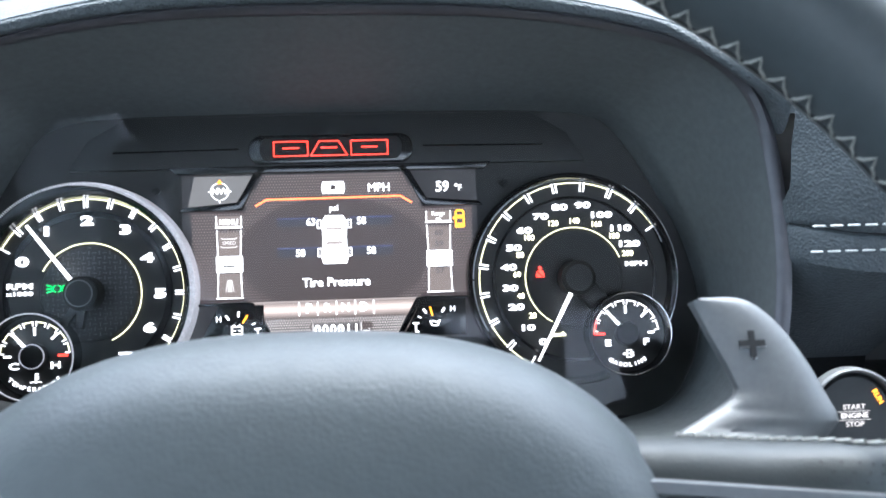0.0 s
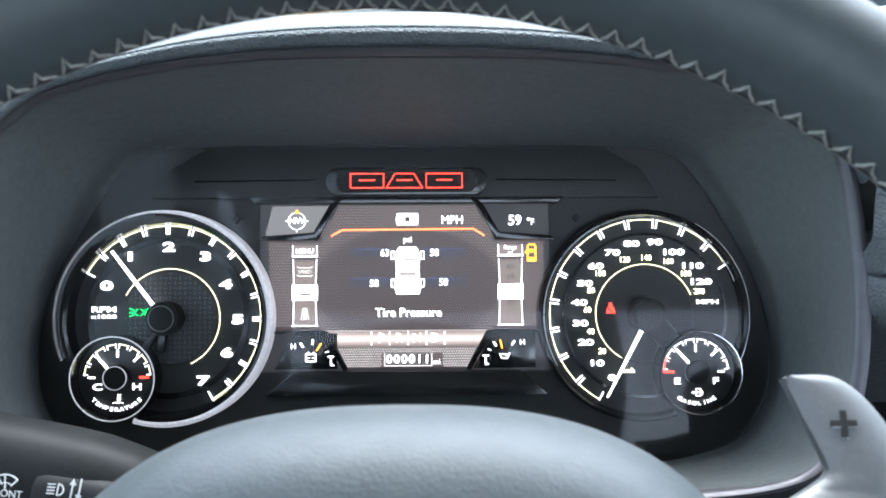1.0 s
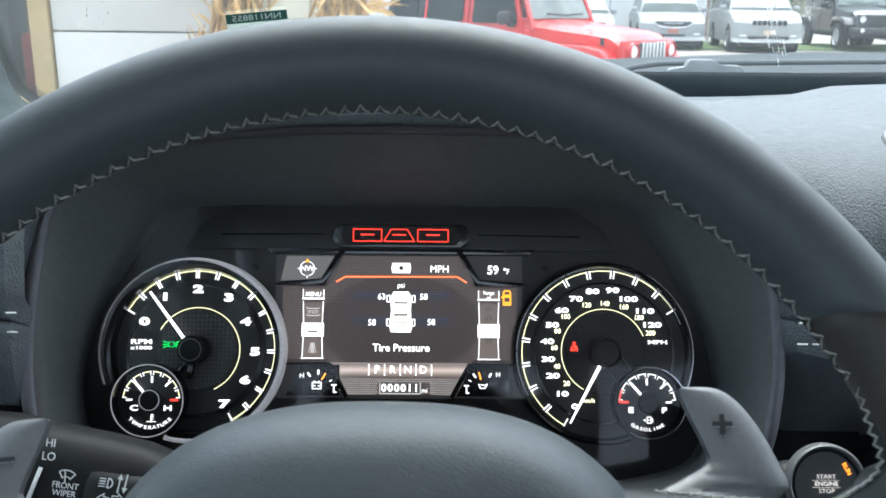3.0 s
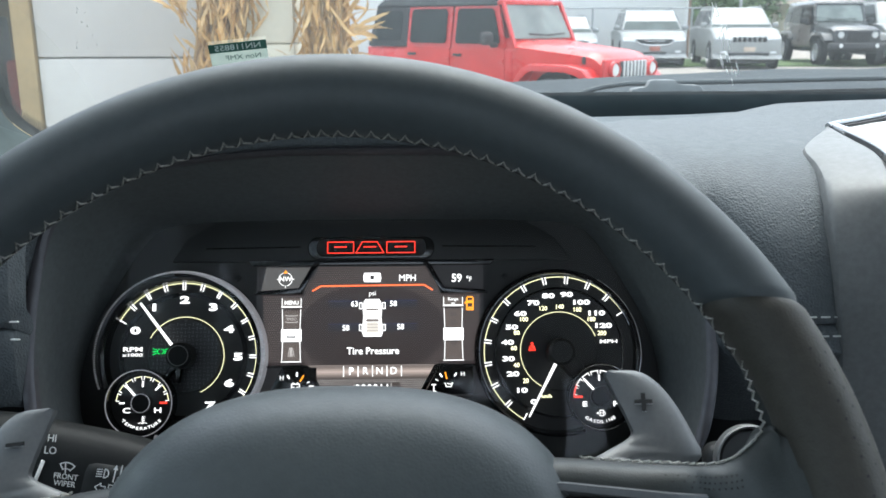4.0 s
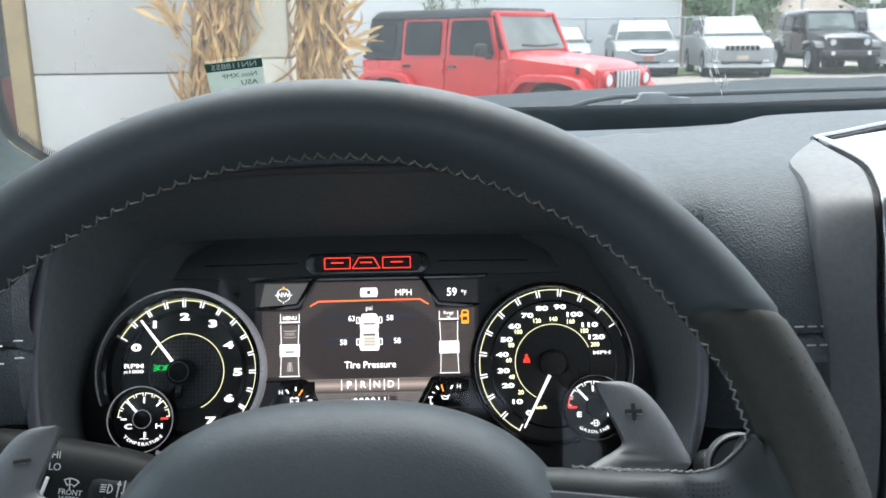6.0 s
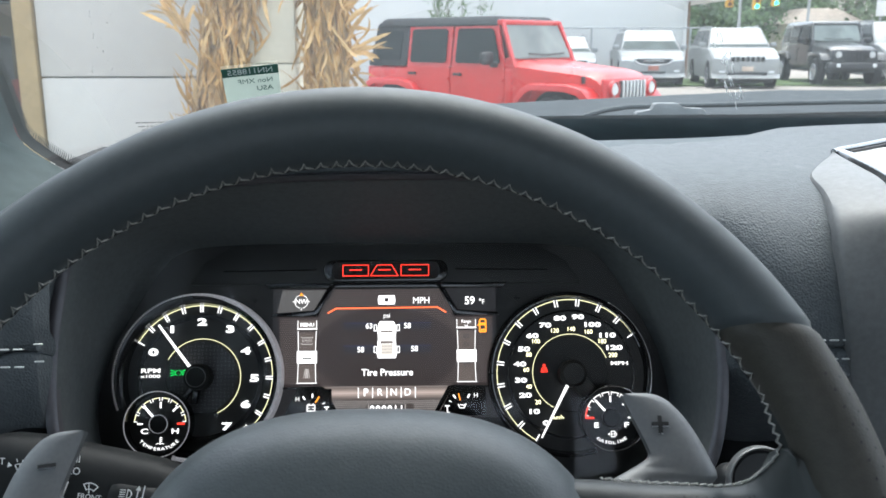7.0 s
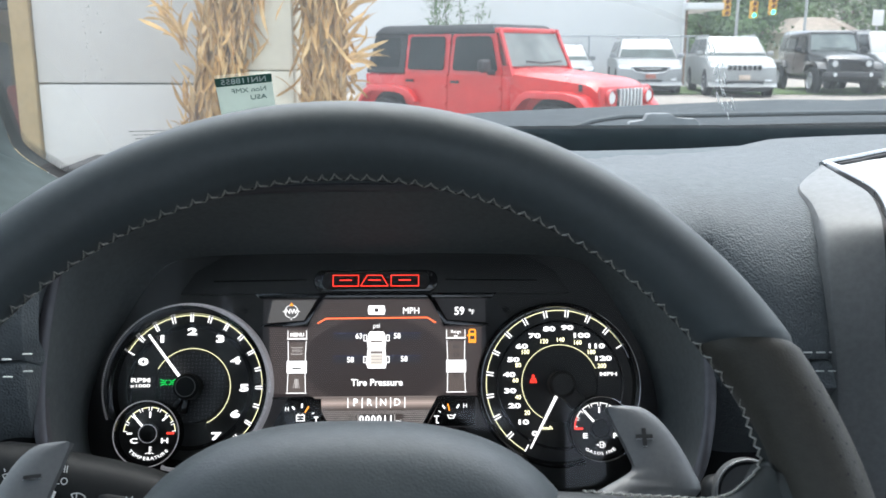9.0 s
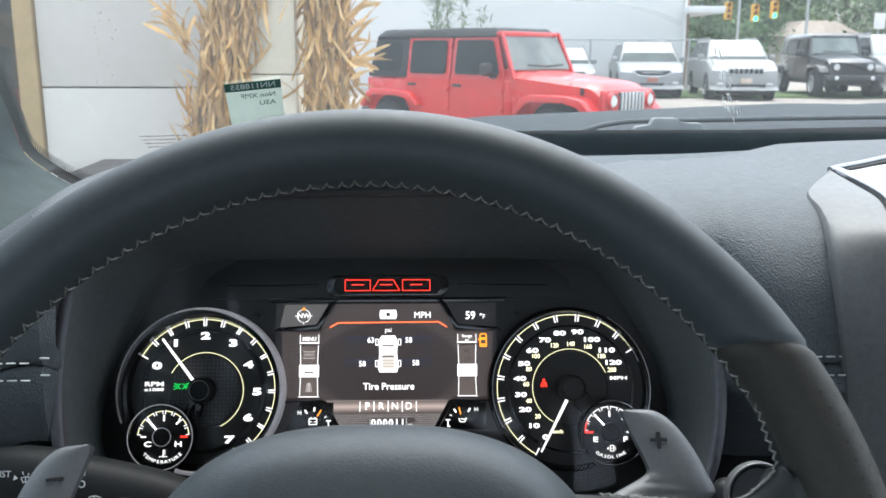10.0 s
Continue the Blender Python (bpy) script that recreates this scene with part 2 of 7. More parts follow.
def tube(pts, r, n=6, bm=None):
    """A round bar along pts; r: its radius, or one for each point."""
    bm = bm or bmesh.new()
    pts = [Vector(p) for p in pts]
    rows = []
    for i, p in enumerate(pts):
        d = (pts[min(i + 1, len(pts) - 1)] - pts[max(i - 1, 0)]).normalized()
        side = d.cross((0, 0, 1)) if abs(d.z) < 0.9 else d.cross((1, 0, 0))
        side.normalize()
        over = side.cross(d)
        k = r[i] if isinstance(r, (list, tuple)) else r
        rows.append([bm.verts.new(p + k * (math.cos(2 * math.pi * j / n) * side + math.sin(2 * math.pi * j / n) * over)) for j in range(n)])
    for a, b in zip(rows, rows[1:]):
        for j in range(n):
            bm.faces.new((a[j], b[j], b[(j + 1) % n], a[(j + 1) % n]))
    bm.faces.new(rows[0]), bm.faces.new(rows[-1][::-1])
    return bm


def smoothed(pts, n=6):
    """A Catmull-Rom line through pts."""
    pts = [Vector(p) for p in pts]
    out = []
    for i in range(len(pts) - 1):
        a, b, c, d = pts[max(i - 1, 0)], pts[i], pts[i + 1], pts[min(i + 2, len(pts) - 1)]
        for k in range(n):
            t = k / n
            out.append(0.5 * (2 * b + (c - a) * t + (2 * a - 5 * b + 4 * c - d) * t * t + (3 * b - a - 3 * c + d) * t ** 3))
    return out + [pts[-1]]


def words(text, cap, x, z, y=0.0, wide=1.0, bold=0.0, turn=0.0, thick=0.0001, bm=None, mirror=False):
    """Lettering with caps of that height, centred at (x, z), facing the driver."""
    cu = bpy.data.curves.new("lettering", 'FONT')
    cu.body, cu.size = text, cap / 0.73
    cu.align_x, cu.align_y = 'CENTER', 'CENTER'
    cu.offset, cu.extrude, cu.resolution_u = bold * cap, thick, 3
    tmp = new("lettering", cu)
    me = bpy.data.meshes.new_from_object(tmp)
    bpy.data.objects.remove(tmp)
    bpy.data.curves.remove(cu)
    one = bmesh.new()
    one.from_mesh(me)
    bpy.data.meshes.remove(me)
    m = pose(x, y, z) @ pose(0, 0, 0, 0, turn, 0) @ pose(0, 0, 0, 90) @ Matrix.Diagonal((-wide if mirror else wide, 1, 1, 1))
    return merge(bm, one, m)


def rect(x0, z0, x1, z1, y, thick=0.0001, bm=None):
    return prism([(x0, z0), (x1, z0), (x1, z1), (x0, z1)], y, y + thick, bm=bm)


def stroke(pts, w, y, thick=0.0001, bm=None):
    """A flat line of width w through pts (x, z)."""
    bm = bm or bmesh.new()
    for (x0, z0), (x1, z1) in zip(pts, pts[1:]):
        d = Vector((x1 - x0, z1 - z0))
        if d.length < 1e-6:
            continue
        d.normalize()
        px, pz, ex, ez = -d.y * w / 2, d.x * w / 2, d.x * w * 0.3, d.y * w * 0.3
        prism([(x0 + px - ex, z0 + pz - ez), (x0 - px - ex, z0 - pz - ez), (x1 - px + ex, z1 - pz + ez), (x1 + px + ex, z1 + pz + ez)], y, y + thick, bm=bm)
    return bm


def at_angle(cx, cz, r, a):
    return cx + r * math.sin(radians(a)), cz + r * math.cos(radians(a))


# ---- instrument cluster: x to the right, y away from the driver, z up its face ----
CLUSTER = pose(0, 0, 1.35, -22)
cluster = thing("instrument_cluster", CLUSTER, "lit instrument cluster with two round gauges and a display", "instrument cluster")
BACK = [(-0.197, -0.03), (-0.187, 0.007), (-0.155, 0.062), (-0.135, 0.074), (0.135, 0.074), (0.155, 0.062), (0.187, 0.007),
        (0.197, -0.03), (0.190, -0.068), (0.165, -0.088), (0.10, -0.095), (-0.10, -0.095), (-0.165, -0.088), (-0.190, -0.068)]
part("backplate", prism([(1.07 * x, 1.07 * z) for x, z in BACK], 0.004, 0.012), DIAL_BLACK, cluster)

# upper panel with its groove, and the pill-shaped badge
bm = prism([(-0.135, 0.0465), (-0.125, 0.062), (-0.105, 0.0735), (0.105, 0.0735), (0.125, 0.062), (0.135, 0.0465)], 0.0005, 0.004, 0.0006)
part("upper_panel", bm, DIAL_BLACK, cluster)
for s in (-1, 1):
    part("groove", tube([(s * 0.048, 0.0003, 0.0562), (s * 0.112, 0.0003, 0.0555)], 0.0005, 6), GLOSS_BLACK, cluster)


def pill(hw, hh, cut, z):
    """A long plate with rounded ends."""
    end = [(hw - cut + cut * math.sin(radians(a)), z + hh * math.cos(radians(a))) for a in range(0, 181, 15)]
    return end + [(-x, 2 * z - w) for x, w in end]


badge = part("badge_plate", prism(pill(0.0430, 0.0075, 0.006, 0.0552), -0.0022, 0.002, 0.0012), GLOSS_BLACK, cluster)
part("badge_rim", prism(pill(0.0370, 0.0060, 0.004, 0.0552), -0.0027, -0.0020, 0.0004), MATTE_BLACK, badge)
bm = bmesh.new()
for x0, x1, lean in ((-0.0295, -0.0120, 0.0), (-0.0105, 0.0085, 0.0045), (0.0105, 0.0295, 0.0)):
    pts = [(x0, 0.0515), (x1, 0.0515), (x1 - lean, 0.0590), (x0 + lean, 0.0590), (x0, 0.0515)]
    stroke(pts, 0.0006, -0.0030, bm=bm)
    mid = (x0 + x1) / 2
    stroke([(mid - 0.0040, 0.0556), (mid + 0.0040, 0.0556)], 0.0008, -0.0030, bm=bm)
part("badge_outline", bm, LIT_RED, badge, "glowing red badge outline")


def scale_marks(cx, cz, a0, step, count, r, w, y, halves=2, gap=1.5):
    """The arcs along a gauge's edge, one between every two legs."""
    bm = bmesh.new()
    for k in range((count - 1) * halves):
        arc(cx, cz, r - w, r, a0 + step / halves * k + gap, a0 + step / halves * (k + 1) - gap, y, y + 0.0001, 6, bm)
    return bm


def leg_pair(cx, cz, a, r, leg, w, y, gap, first=False, last=False):
    """Two short legs at either side of a scale's division."""
    bm = bmesh.new()
    for e, skip in ((a - gap, first), (a + gap, last)):
        if not skip:
            stroke([at_angle(cx, cz, r, e), at_angle(cx, cz, r - leg, e)], w, y, bm=bm)
    return bm


def major_marks(cx, cz, a0, step, count, r0, r1, w, y):
    bm = bmesh.new()
    for k in range(count):
        stroke([at_angle(cx, cz, r0, a0 + step * k), at_angle(cx, cz, r1, a0 + step * k)], w, y, bm=bm)
    return bm


def needle(cx, cz, a, r0, r1, w0, w1, y):
    p, q = Vector(at_angle(cx, cz, r0, a)), Vector(at_angle(cx, cz, r1, a))
    d = (q - p).normalized()
    s = Vector((-d.y, d.x))
    return prism([tuple(p + s * w0), tuple(p - s * w0), tuple(q - s * w1), tuple(q + s * w1)], y, y + 0.0012, 0.0002)


# rev counter
TX, TZ = -0.1257, -0.0164
tach = part("rev_counter", turned([(0.0, 0.002), (0.0562, 0.002), (0.0562, 0.004)], TX, TZ, 72), DIAL_BLACK, cluster, "round rev counter with white numerals")
part("dial_step", arc(TX, TZ, 0.0395, 0.0425, 0, 360, 0.0012, 0.002, 72), GLOSS_BLACK, tach)
part("outer_wall", turned([(0.0490, 0.0018), (0.0500, -0.0062), (0.0505, -0.0066)], TX, TZ, 96, a0=-114, a1=194), GLOSS_BLACK, tach)
part("outer_ring", turned([(0.0505, -0.0066), (0.0518, -0.0080), (0.0533, -0.0080)], TX, TZ, 96, a0=-114, a1=194), GLOSS_BLACK, tach)
# the ring's shine is shaped as a crescent that widens clockwise
bm = bmesh.new()
ring_rows = []
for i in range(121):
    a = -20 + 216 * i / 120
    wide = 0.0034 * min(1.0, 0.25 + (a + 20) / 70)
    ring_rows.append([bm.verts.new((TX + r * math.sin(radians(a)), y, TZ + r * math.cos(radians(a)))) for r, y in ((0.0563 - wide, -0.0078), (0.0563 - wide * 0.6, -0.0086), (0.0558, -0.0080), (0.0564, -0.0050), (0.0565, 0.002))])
for p, q in zip(ring_rows, ring_rows[1:]):
    for k in range(4):
        bm.faces.new((p[k], q[k], q[k + 1], p[k + 1]))
part("bright_ring", bm, RING_WHITE, tach, "ring with its shine built as a bright crescent")
part("dark_ring", turned([(0.0533, -0.0080), (0.0549, -0.0082), (0.0561, -0.0060), (0.0564, 0.002)], TX, TZ, 60, a0=-112, a1=-5), GLOSS_BLACK, tach)
bm = bmesh.new()
for k in range(118):
    a = -112 + 1.2 * k
    (x0, z0), (x1, z1) = at_angle(TX, TZ, 0.0553, a), at_angle(TX, TZ, 0.0561, a)
    stroke([(x0, z0), (x1, z1)], 0.00035, -0.0092, 0.0012, bm=bm)
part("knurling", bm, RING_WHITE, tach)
part("tick_scale", scale_marks(TX, TZ, -61.5, 30.5, 8, 0.0489, 0.0006, 0.0006, 2, 1.3), LIT_YELLOW, tach)
for k in range(15):
    part("tick", leg_pair(TX, TZ, -61.5 + 15.25 * k, 0.0489, 0.0046 if k % 2 == 0 else 0.0040, 0.0008, 0.0005, 0.95 if k % 2 == 0 else 1.1, k == 0, k == 14), LIT_SOFT, tach)
for k, (x, z) in enumerate(((-0.0323, 0.0169), (-0.0202, 0.0323), (0.0001, 0.0372), (0.0193, 0.0321), (0.0302, 0.0173), (0.0365, -0.0012), (0.0308, -0.0186), (0.0183, -0.0332))):
    part("numeral", words(str(k), 0.0047, TX + x, TZ + z, 0.0008, 1.95, 0.06), LIT_WHITE, tach)
part("inner_dial", turned([(0.0, 0.0008), (0.0240, 0.0008), (0.0248, 0.0018)], TX + 0.001, TZ, 64), WEAVE_DARK, tach)
bm = bmesh.new()
for i in range(-9, 10):
    for j in range(-9, 10):
        x, z = i * 0.0026, j * 0.0026
        if x * x + z * z < 0.0235 ** 2:
            w, h = (0.0021, 0.0006) if (i + j) % 2 else (0.0006, 0.0021)
            rect(TX + 0.001 + x - w / 2, TZ + z - h / 2, TX + 0.001 + x + w / 2, TZ + z + h / 2, 0.0005, 0.0002, bm)
tagged(part("woven_pattern", bm, WEAVE, tach), kind="stuff")
part("inner_arc", arc(TX + 0.001, TZ - 0.0003, 0.0259, 0.0264, -62, 155, 0.0006, 0.0008, 60), LIT_YELLOW, tach)
bm = words("RPM", 0.0030, TX - 0.0336, TZ + 0.0045, 0.0008, 1.75, 0.02)
words("x1000", 0.0021, TX - 0.0336, TZ + 0.0008, 0.0008, 1.85, 0.02, bm=bm)
part("unit_lettering", bm, LIT_SOFT, tach)
bm = bmesh.new()
for s in (-1, 1):
    cx = TX - 0.0148 + s * 0.0005
    arc(cx, TZ + 0.0030, 0.0014, 0.0018, 0 if s > 0 else 180, 180 if s > 0 else 360, -0.0002, 0.0, 12, bm)
    for k in (-1, 0, 1):
        stroke([(cx + s * 0.0022, TZ + 0.003 + k * 0.0011), (cx + s * 0.0046, TZ + 0.003 + k * 0.0020)], 0.0005, -0.0002, bm=bm)
part("side_light_telltale", bm, LIT_GREEN, tach, "green side light symbol")
part("needle", needle(TX, TZ, -37.5, 0.007, 0.0440, 0.0010, 0.0007, -0.0085), LIT_SOFT, tach, "white needle")
hub = part("hub", turned([(0.0, -0.0125), (0.0062, -0.0125), (0.0070, -0.0122), (0.0085, -0.0105), (0.0088, -0.004), (0.0088, 0.001)], TX, TZ, 48), SOFT_BLACK, tach)
part("hub_ring", arc(TX, TZ, 0.0062, 0.0068, 0, 360, -0.0128, -0.0124, 40), DARK_GREY, hub)
for a, w in ((-147, 0.0040), (-172, 0.0046)):
    part("bridge", box((0, -0.004, 0.011), (w, 0.005, 0.014), 0.0012, m=pose(TX, 0, TZ, 0, a, 0)), GLOSS_BLACK, tach)


def small_gauge(name, cx, cz, left, right, title, bright, red_left, label):
    D = 0.0025  # the dial lies deep inside its ring
    g = part(name, turned([(0.0, D), (0.0204, D), (0.0214, D + 0.0005), (0.0220, 0.006)], cx, cz, 56), DIAL_BLACK, cluster, label)
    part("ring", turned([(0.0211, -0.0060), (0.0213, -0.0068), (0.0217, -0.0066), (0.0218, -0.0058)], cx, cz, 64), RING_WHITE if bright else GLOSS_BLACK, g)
    part("ring_wall", turned([(0.0203, D), (0.0211, -0.0060)], cx, cz, 64), GLOSS_BLACK, g)
    part("outer_wall", turned([(0.0218, -0.0058), (0.0220, 0.006)], cx, cz, 64), GLOSS_BLACK, g)
    if not bright:
        part("ring_edge", arc(cx, cz, 0.0212, 0.0215, 20, 140, -0.0070, -0.0064, 40), CHROME, g)
    part("tick_scale", scale_marks(cx, cz, -88, 44, 5, 0.0174, 0.0006, D - 0.0005, 2, 3.2), LIT_YELLOW if bright else LIT_SOFT, g)
    for k in range(9):
        part("tick", leg_pair(cx, cz, -88 + 22 * k, 0.0174, 0.0022, 0.0005, D - 0.0006, 3.0, k == 0, k == 8), LIT_SOFT, g)
    part("major_tick", major_marks(cx, cz, 0, 90, 1, 0.0107, 0.0140, 0.0011, D - 0.0005), LIT_WHITE, g)
    for a in (-90, 90):
        part("major_tick", major_marks(cx, cz, a, 90, 1, 0.0118, 0.0148, 0.0010, D - 0.0005), LIT_WHITE, g)
    part("half_tick", major_marks(cx, cz, 45, 90, 1, 0.0120, 0.0155, 0.0011, D - 0.0005), LIT_WHITE, g)
    part("red_mark", stroke([at_angle(cx, cz, 0.0118, -90 if red_left else 90), at_angle(cx, cz, 0.0160, -90 if red_left else 90)], 0.0013, D - 0.0007), LIT_RED, g)
    if red_left:
        part("red_arc", arc(cx, cz, 0.0166, 0.0174, -92, -64, D - 0.0007, D - 0.0006, 10), LIT_RED, g)
    part("letter", words(left, 0.0034, cx - 0.0101, cz - 0.0050, D - 0.0007, 1.6, 0.02), LIT_WHITE, g)
    part("letter", words(right, 0.0034, cx + 0.0103, cz - 0.0050, D - 0.0007, 1.6, 0.02), LIT_WHITE, g)
    n = len(title)
    bm = bmesh.new()
    for k, ch in enumerate(title):
        a = 180 + (n / 2 - 0.5 - k) * (100 / n if n > 9 else 9.4)
        x, z = at_angle(cx, cz, 0.0166, a)
        words(ch, 0.0021, x, z, D - 0.0010, 1.25, 0.0, turn=a - 180, bm=bm)
    part("lettering", bm, LIT_WHITE, g)
    part("needle", needle(cx, cz, -42, 0.005, 0.0158, 0.0007, 0.0006, D - 0.0030), LIT_WHITE, g)
    part("hub", turned([(0.0, D - 0.0046), (0.0055, D - 0.0046), (0.0064, D - 0.0038), (0.0066, D + 0.0005)], cx, cz, 36), SOFT_BLACK, g)
    if bright:
        part("hub_ring", arc(cx, cz, 0.0058, 0.0062, 0, 360, D - 0.0050, D - 0.0042, 36), RING_WHITE, g)
    g.location = (0, -0.0052, 0)  # it stands in front of the large dial
    return g


temp = small_gauge("temperature_gauge", -0.1506, -0.0470, "C", "H", "TEMPERATURE", True, False, "small temperature gauge with a bright ring")
GY, tx, tz = 0.0018, -0.1500, -0.0580
bm = stroke([(tx, tz - 0.0020), (tx, tz + 0.0022)], 0.0007, GY)
for k in range(3):
    stroke([(tx, tz + 0.0020 - k * 0.0012), (tx + 0.0013, tz + 0.0020 - k * 0.0012)], 0.0004, GY, bm=bm)
stroke([(tx - 0.0027, tz - 0.0022), (tx - 0.0013, tz - 0.0018), (tx, tz - 0.0023), (tx + 0.0013, tz - 0.0018), (tx + 0.0027, tz - 0.0022)], 0.0004, GY, bm=bm)
part("thermometer_symbol", bm, LIT_SOFT, temp)
fuel = small_gauge("fuel_gauge", 0.1520, -0.0464, "E", "F", "GASOLINE", False, True, "small fuel gauge near empty")
fx, fz = 0.1530, -0.0572
bm = stroke([(fx - 0.0012, fz - 0.0018), (fx - 0.0012, fz + 0.0018), (fx + 0.0012, fz + 0.0018), (fx + 0.0012, fz - 0.0018), (fx - 0.0012, fz - 0.0018)], 0.0005, GY)
stroke([(fx - 0.0012, fz), (fx + 0.0012, fz)], 0.0004, GY, bm=bm)
stroke([(fx + 0.0012, fz + 0.0009), (fx + 0.0022, fz + 0.0005), (fx + 0.0022, fz - 0.0013)], 0.0004, GY, bm=bm)
prism([(fx - 0.0038, fz - 0.0001), (fx - 0.0022, fz + 0.0007), (fx - 0.0022, fz - 0.0009)], GY, GY + 0.0001, bm=bm)
part("pump_symbol", bm, LIT_SOFT, fuel)

# speedometer
SX, SZ = 0.1266, -0.0166
RX = SX - 0.0018  # the ring sits a little off the dial's middle
speedo = part("speedometer", turned([(0.0, 0.002), (0.0555, 0.002), (0.0555, 0.004)], SX, SZ, 72), DIAL_BLACK, cluster, "round speedometer with white numerals")
part("dial_step", arc(SX, SZ, 0.0425, 0.0440, 0, 360, 0.0012, 0.002, 72), GLOSS_BLACK, speedo)
part("outer_wall", turned([(0.0520, 0.0018), (0.0532, -0.0040), (0.0545, -0.0052), (0.0558, -0.0040), (0.0562, 0.002)], RX, SZ, 96, a0=162, a1=478), GLOSS_BLACK, speedo)
part("outer_edge", arc(RX, SZ, 0.0556, 0.0560, 30, 117, -0.0046, -0.0040, 60), CHROME, speedo)
part("inner_edge", arc(RX, SZ, 0.0522, 0.0525, -120, 70, -0.0012, -0.0006, 80), BRUSHED, speedo)
part("tick_scale", scale_marks(SX, SZ, -151.6, 17.6, 13, 0.0512, 0.0006, 0.0006, 1, 1.3), LIT_YELLOW, speedo)
for k in range(13):
    part("tick", leg_pair(SX, SZ, -151.6 + 17.6 * k, 0.0512, 0.0046, 0.0008, 0.0005, 1.1, k == 0, k == 12), LIT_SOFT, speedo)
SPEEDS = ((-0.0182, -0.0331), (-0.0264, -0.0254), (-0.0318, -0.0144), (-0.0347, -0.0043), (-0.0350, 0.0067), (-0.0320, 0.0169), (-0.0260, 0.0260),
          (-0.0170, 0.0332), (-0.0066, 0.0379), (0.0059, 0.0387), (0.0153, 0.0333), (0.0254, 0.0259), (0.0298, 0.0174))
for k, (x, z) in enumerate(SPEEDS):
    part("numeral", words(str(10 * k), 0.0032, SX + x, SZ + z, 0.0008, 1.92, 0.045), LIT_WHITE, speedo)
SMALL = ((-0.0233, -0.0191), (-0.0292, -0.0086), (-0.0308, 0.0028), (-0.0287, 0.0131), (-0.0238, 0.0221), (-0.0106, 0.0294), (0.0008, 0.0304), (0.0127, 0.0284), (0.0220, 0.0218), (0.0291, 0.0123))
for k, (x, z) in enumerate(SMALL):
    part("small_numeral", words(str(20 * k + 20), 0.0031, SX + x, SZ + z, 0.0006, 0.95, 0.0), LIT_NUMBER, speedo)
part("inner_arc", arc(SX, SZ + 0.0006, 0.0262, 0.0267, -151, 68, 0.0006, 0.0008, 60), LIT_YELLOW, speedo)
part("inner_dial", turned([(0.0, 0.0010), (0.0252, 0.0010), (0.0258, 0.0018)], SX, SZ, 64), DIAL_BLACK, speedo)
bm = words("MPH", 0.0025, SX + 0.0335, SZ + 0.0067, 0.0008, 1.8, 0.02)
part("unit_lettering", bm, LIT_SOFT, speedo)
part("small_unit_lettering", words("km/h", 0.0026, SX - 0.0096, SZ - 0.0294, 0.0006, 1.0, 0.0), LIT_NUMBER, speedo)
part("needle", needle(SX, SZ, -152, 0.008, 0.0480, 0.0011, 0.0005, -0.0085), LIT_SOFT, speedo, "white needle at rest")
part("hub", turned([(0.0, -0.0105), (0.0070, -0.0105), (0.0090, -0.0090), (0.0094, 0.001)], SX, SZ, 48), DIAL_BLACK, speedo)
part("bridge", box((0, -0.004, 0.011), (0.012, 0.005, 0.014), 0.002, m=pose(SX, 0, SZ, 0, 140, 0)), DIAL_BLACK, speedo)
bm = turned([(0.0, -0.0002), (0.0010, -0.0002), (0.0010, 0.0)], SX - 0.0186, SZ + 0.0058, 14)
prism([(SX - 0.0210, SZ + 0.0010), (SX - 0.0162, SZ + 0.0010), (SX - 0.0168, SZ + 0.0042), (SX - 0.0186, SZ + 0.0050), (SX - 0.0204, SZ + 0.0042)], -0.0002, 0.0, bm=bm)
belt = part("seat_belt_telltale", bm, LIT_RED, speedo, "red seat belt warning symbol")
part("belt_gap", stroke([(SX - 0.0202, SZ + 0.0040), (SX - 0.0172, SZ + 0.0012)], 0.0005, -0.0004), DIAL_BLACK, speedo)

# central display
display = part("display", rect(-0.078, -0.0455, 0.076, 0.0455, 0.0030, 0.001), SCREEN_BLACK, cluster, "lit colour display showing tyre pressures", smooth=0)
MAIN = [(-0.0345, 0.0425), (0.0370, 0.0425), (0.0455, 0.0265), (0.0455, 0.0240), (0.0735, 0.0240), (0.0690, -0.0240), (0.0455, -0.0240),
        (0.0360, -0.0440), (-0.0340, -0.0440), (-0.0440, -0.0240), (-0.0690, -0.0240), (-0.0745, 0.0240), (-0.0440, 0.0240), (-0.0440, 0.0265)]
part("main_area", prism(MAIN, 0.0028, 0.0030), SCREEN, display, smooth=0)
edge_dots, faint_dots = bmesh.new(), bmesh.new()
for j in range(-29, 30):
    for i in range(-50, 51):
        x, z = i * 0.00150 + (j % 2) * 0.00075, j * 0.00150
        side = min(0.073 - abs(x), 0.0435 - abs(z))
        if side < 0 or (z > 0.024 and abs(x) > 0.0455 - (z - 0.0265) * 0.53) or (z < -0.024 and abs(x) > 0.0450 + (z + 0.024) * 0.5):
            continue
        if abs(x) > 0.0455 and not -0.0225 < z < 0.023:
            continue
        if -0.033 < z < -0.0225:
            continue
        s = 0.00040
        bm = edge_dots if (x / 0.050) ** 2 + (z / 0.030) ** 2 > 1 else faint_dots
        bm.faces.new([bm.verts.new((x + a * s, 0.00268, z + c * s)) for a, c in ((-1, 0), (0, -1), (1, 0), (0, 1))])
tagged(part("dot_pattern", edge_dots, SCREEN_DOT, display, smooth=0), kind="stuff")
tagged(part("dot_pattern", faint_dots, SCREEN_FAINT, display, smooth=0), kind="stuff")
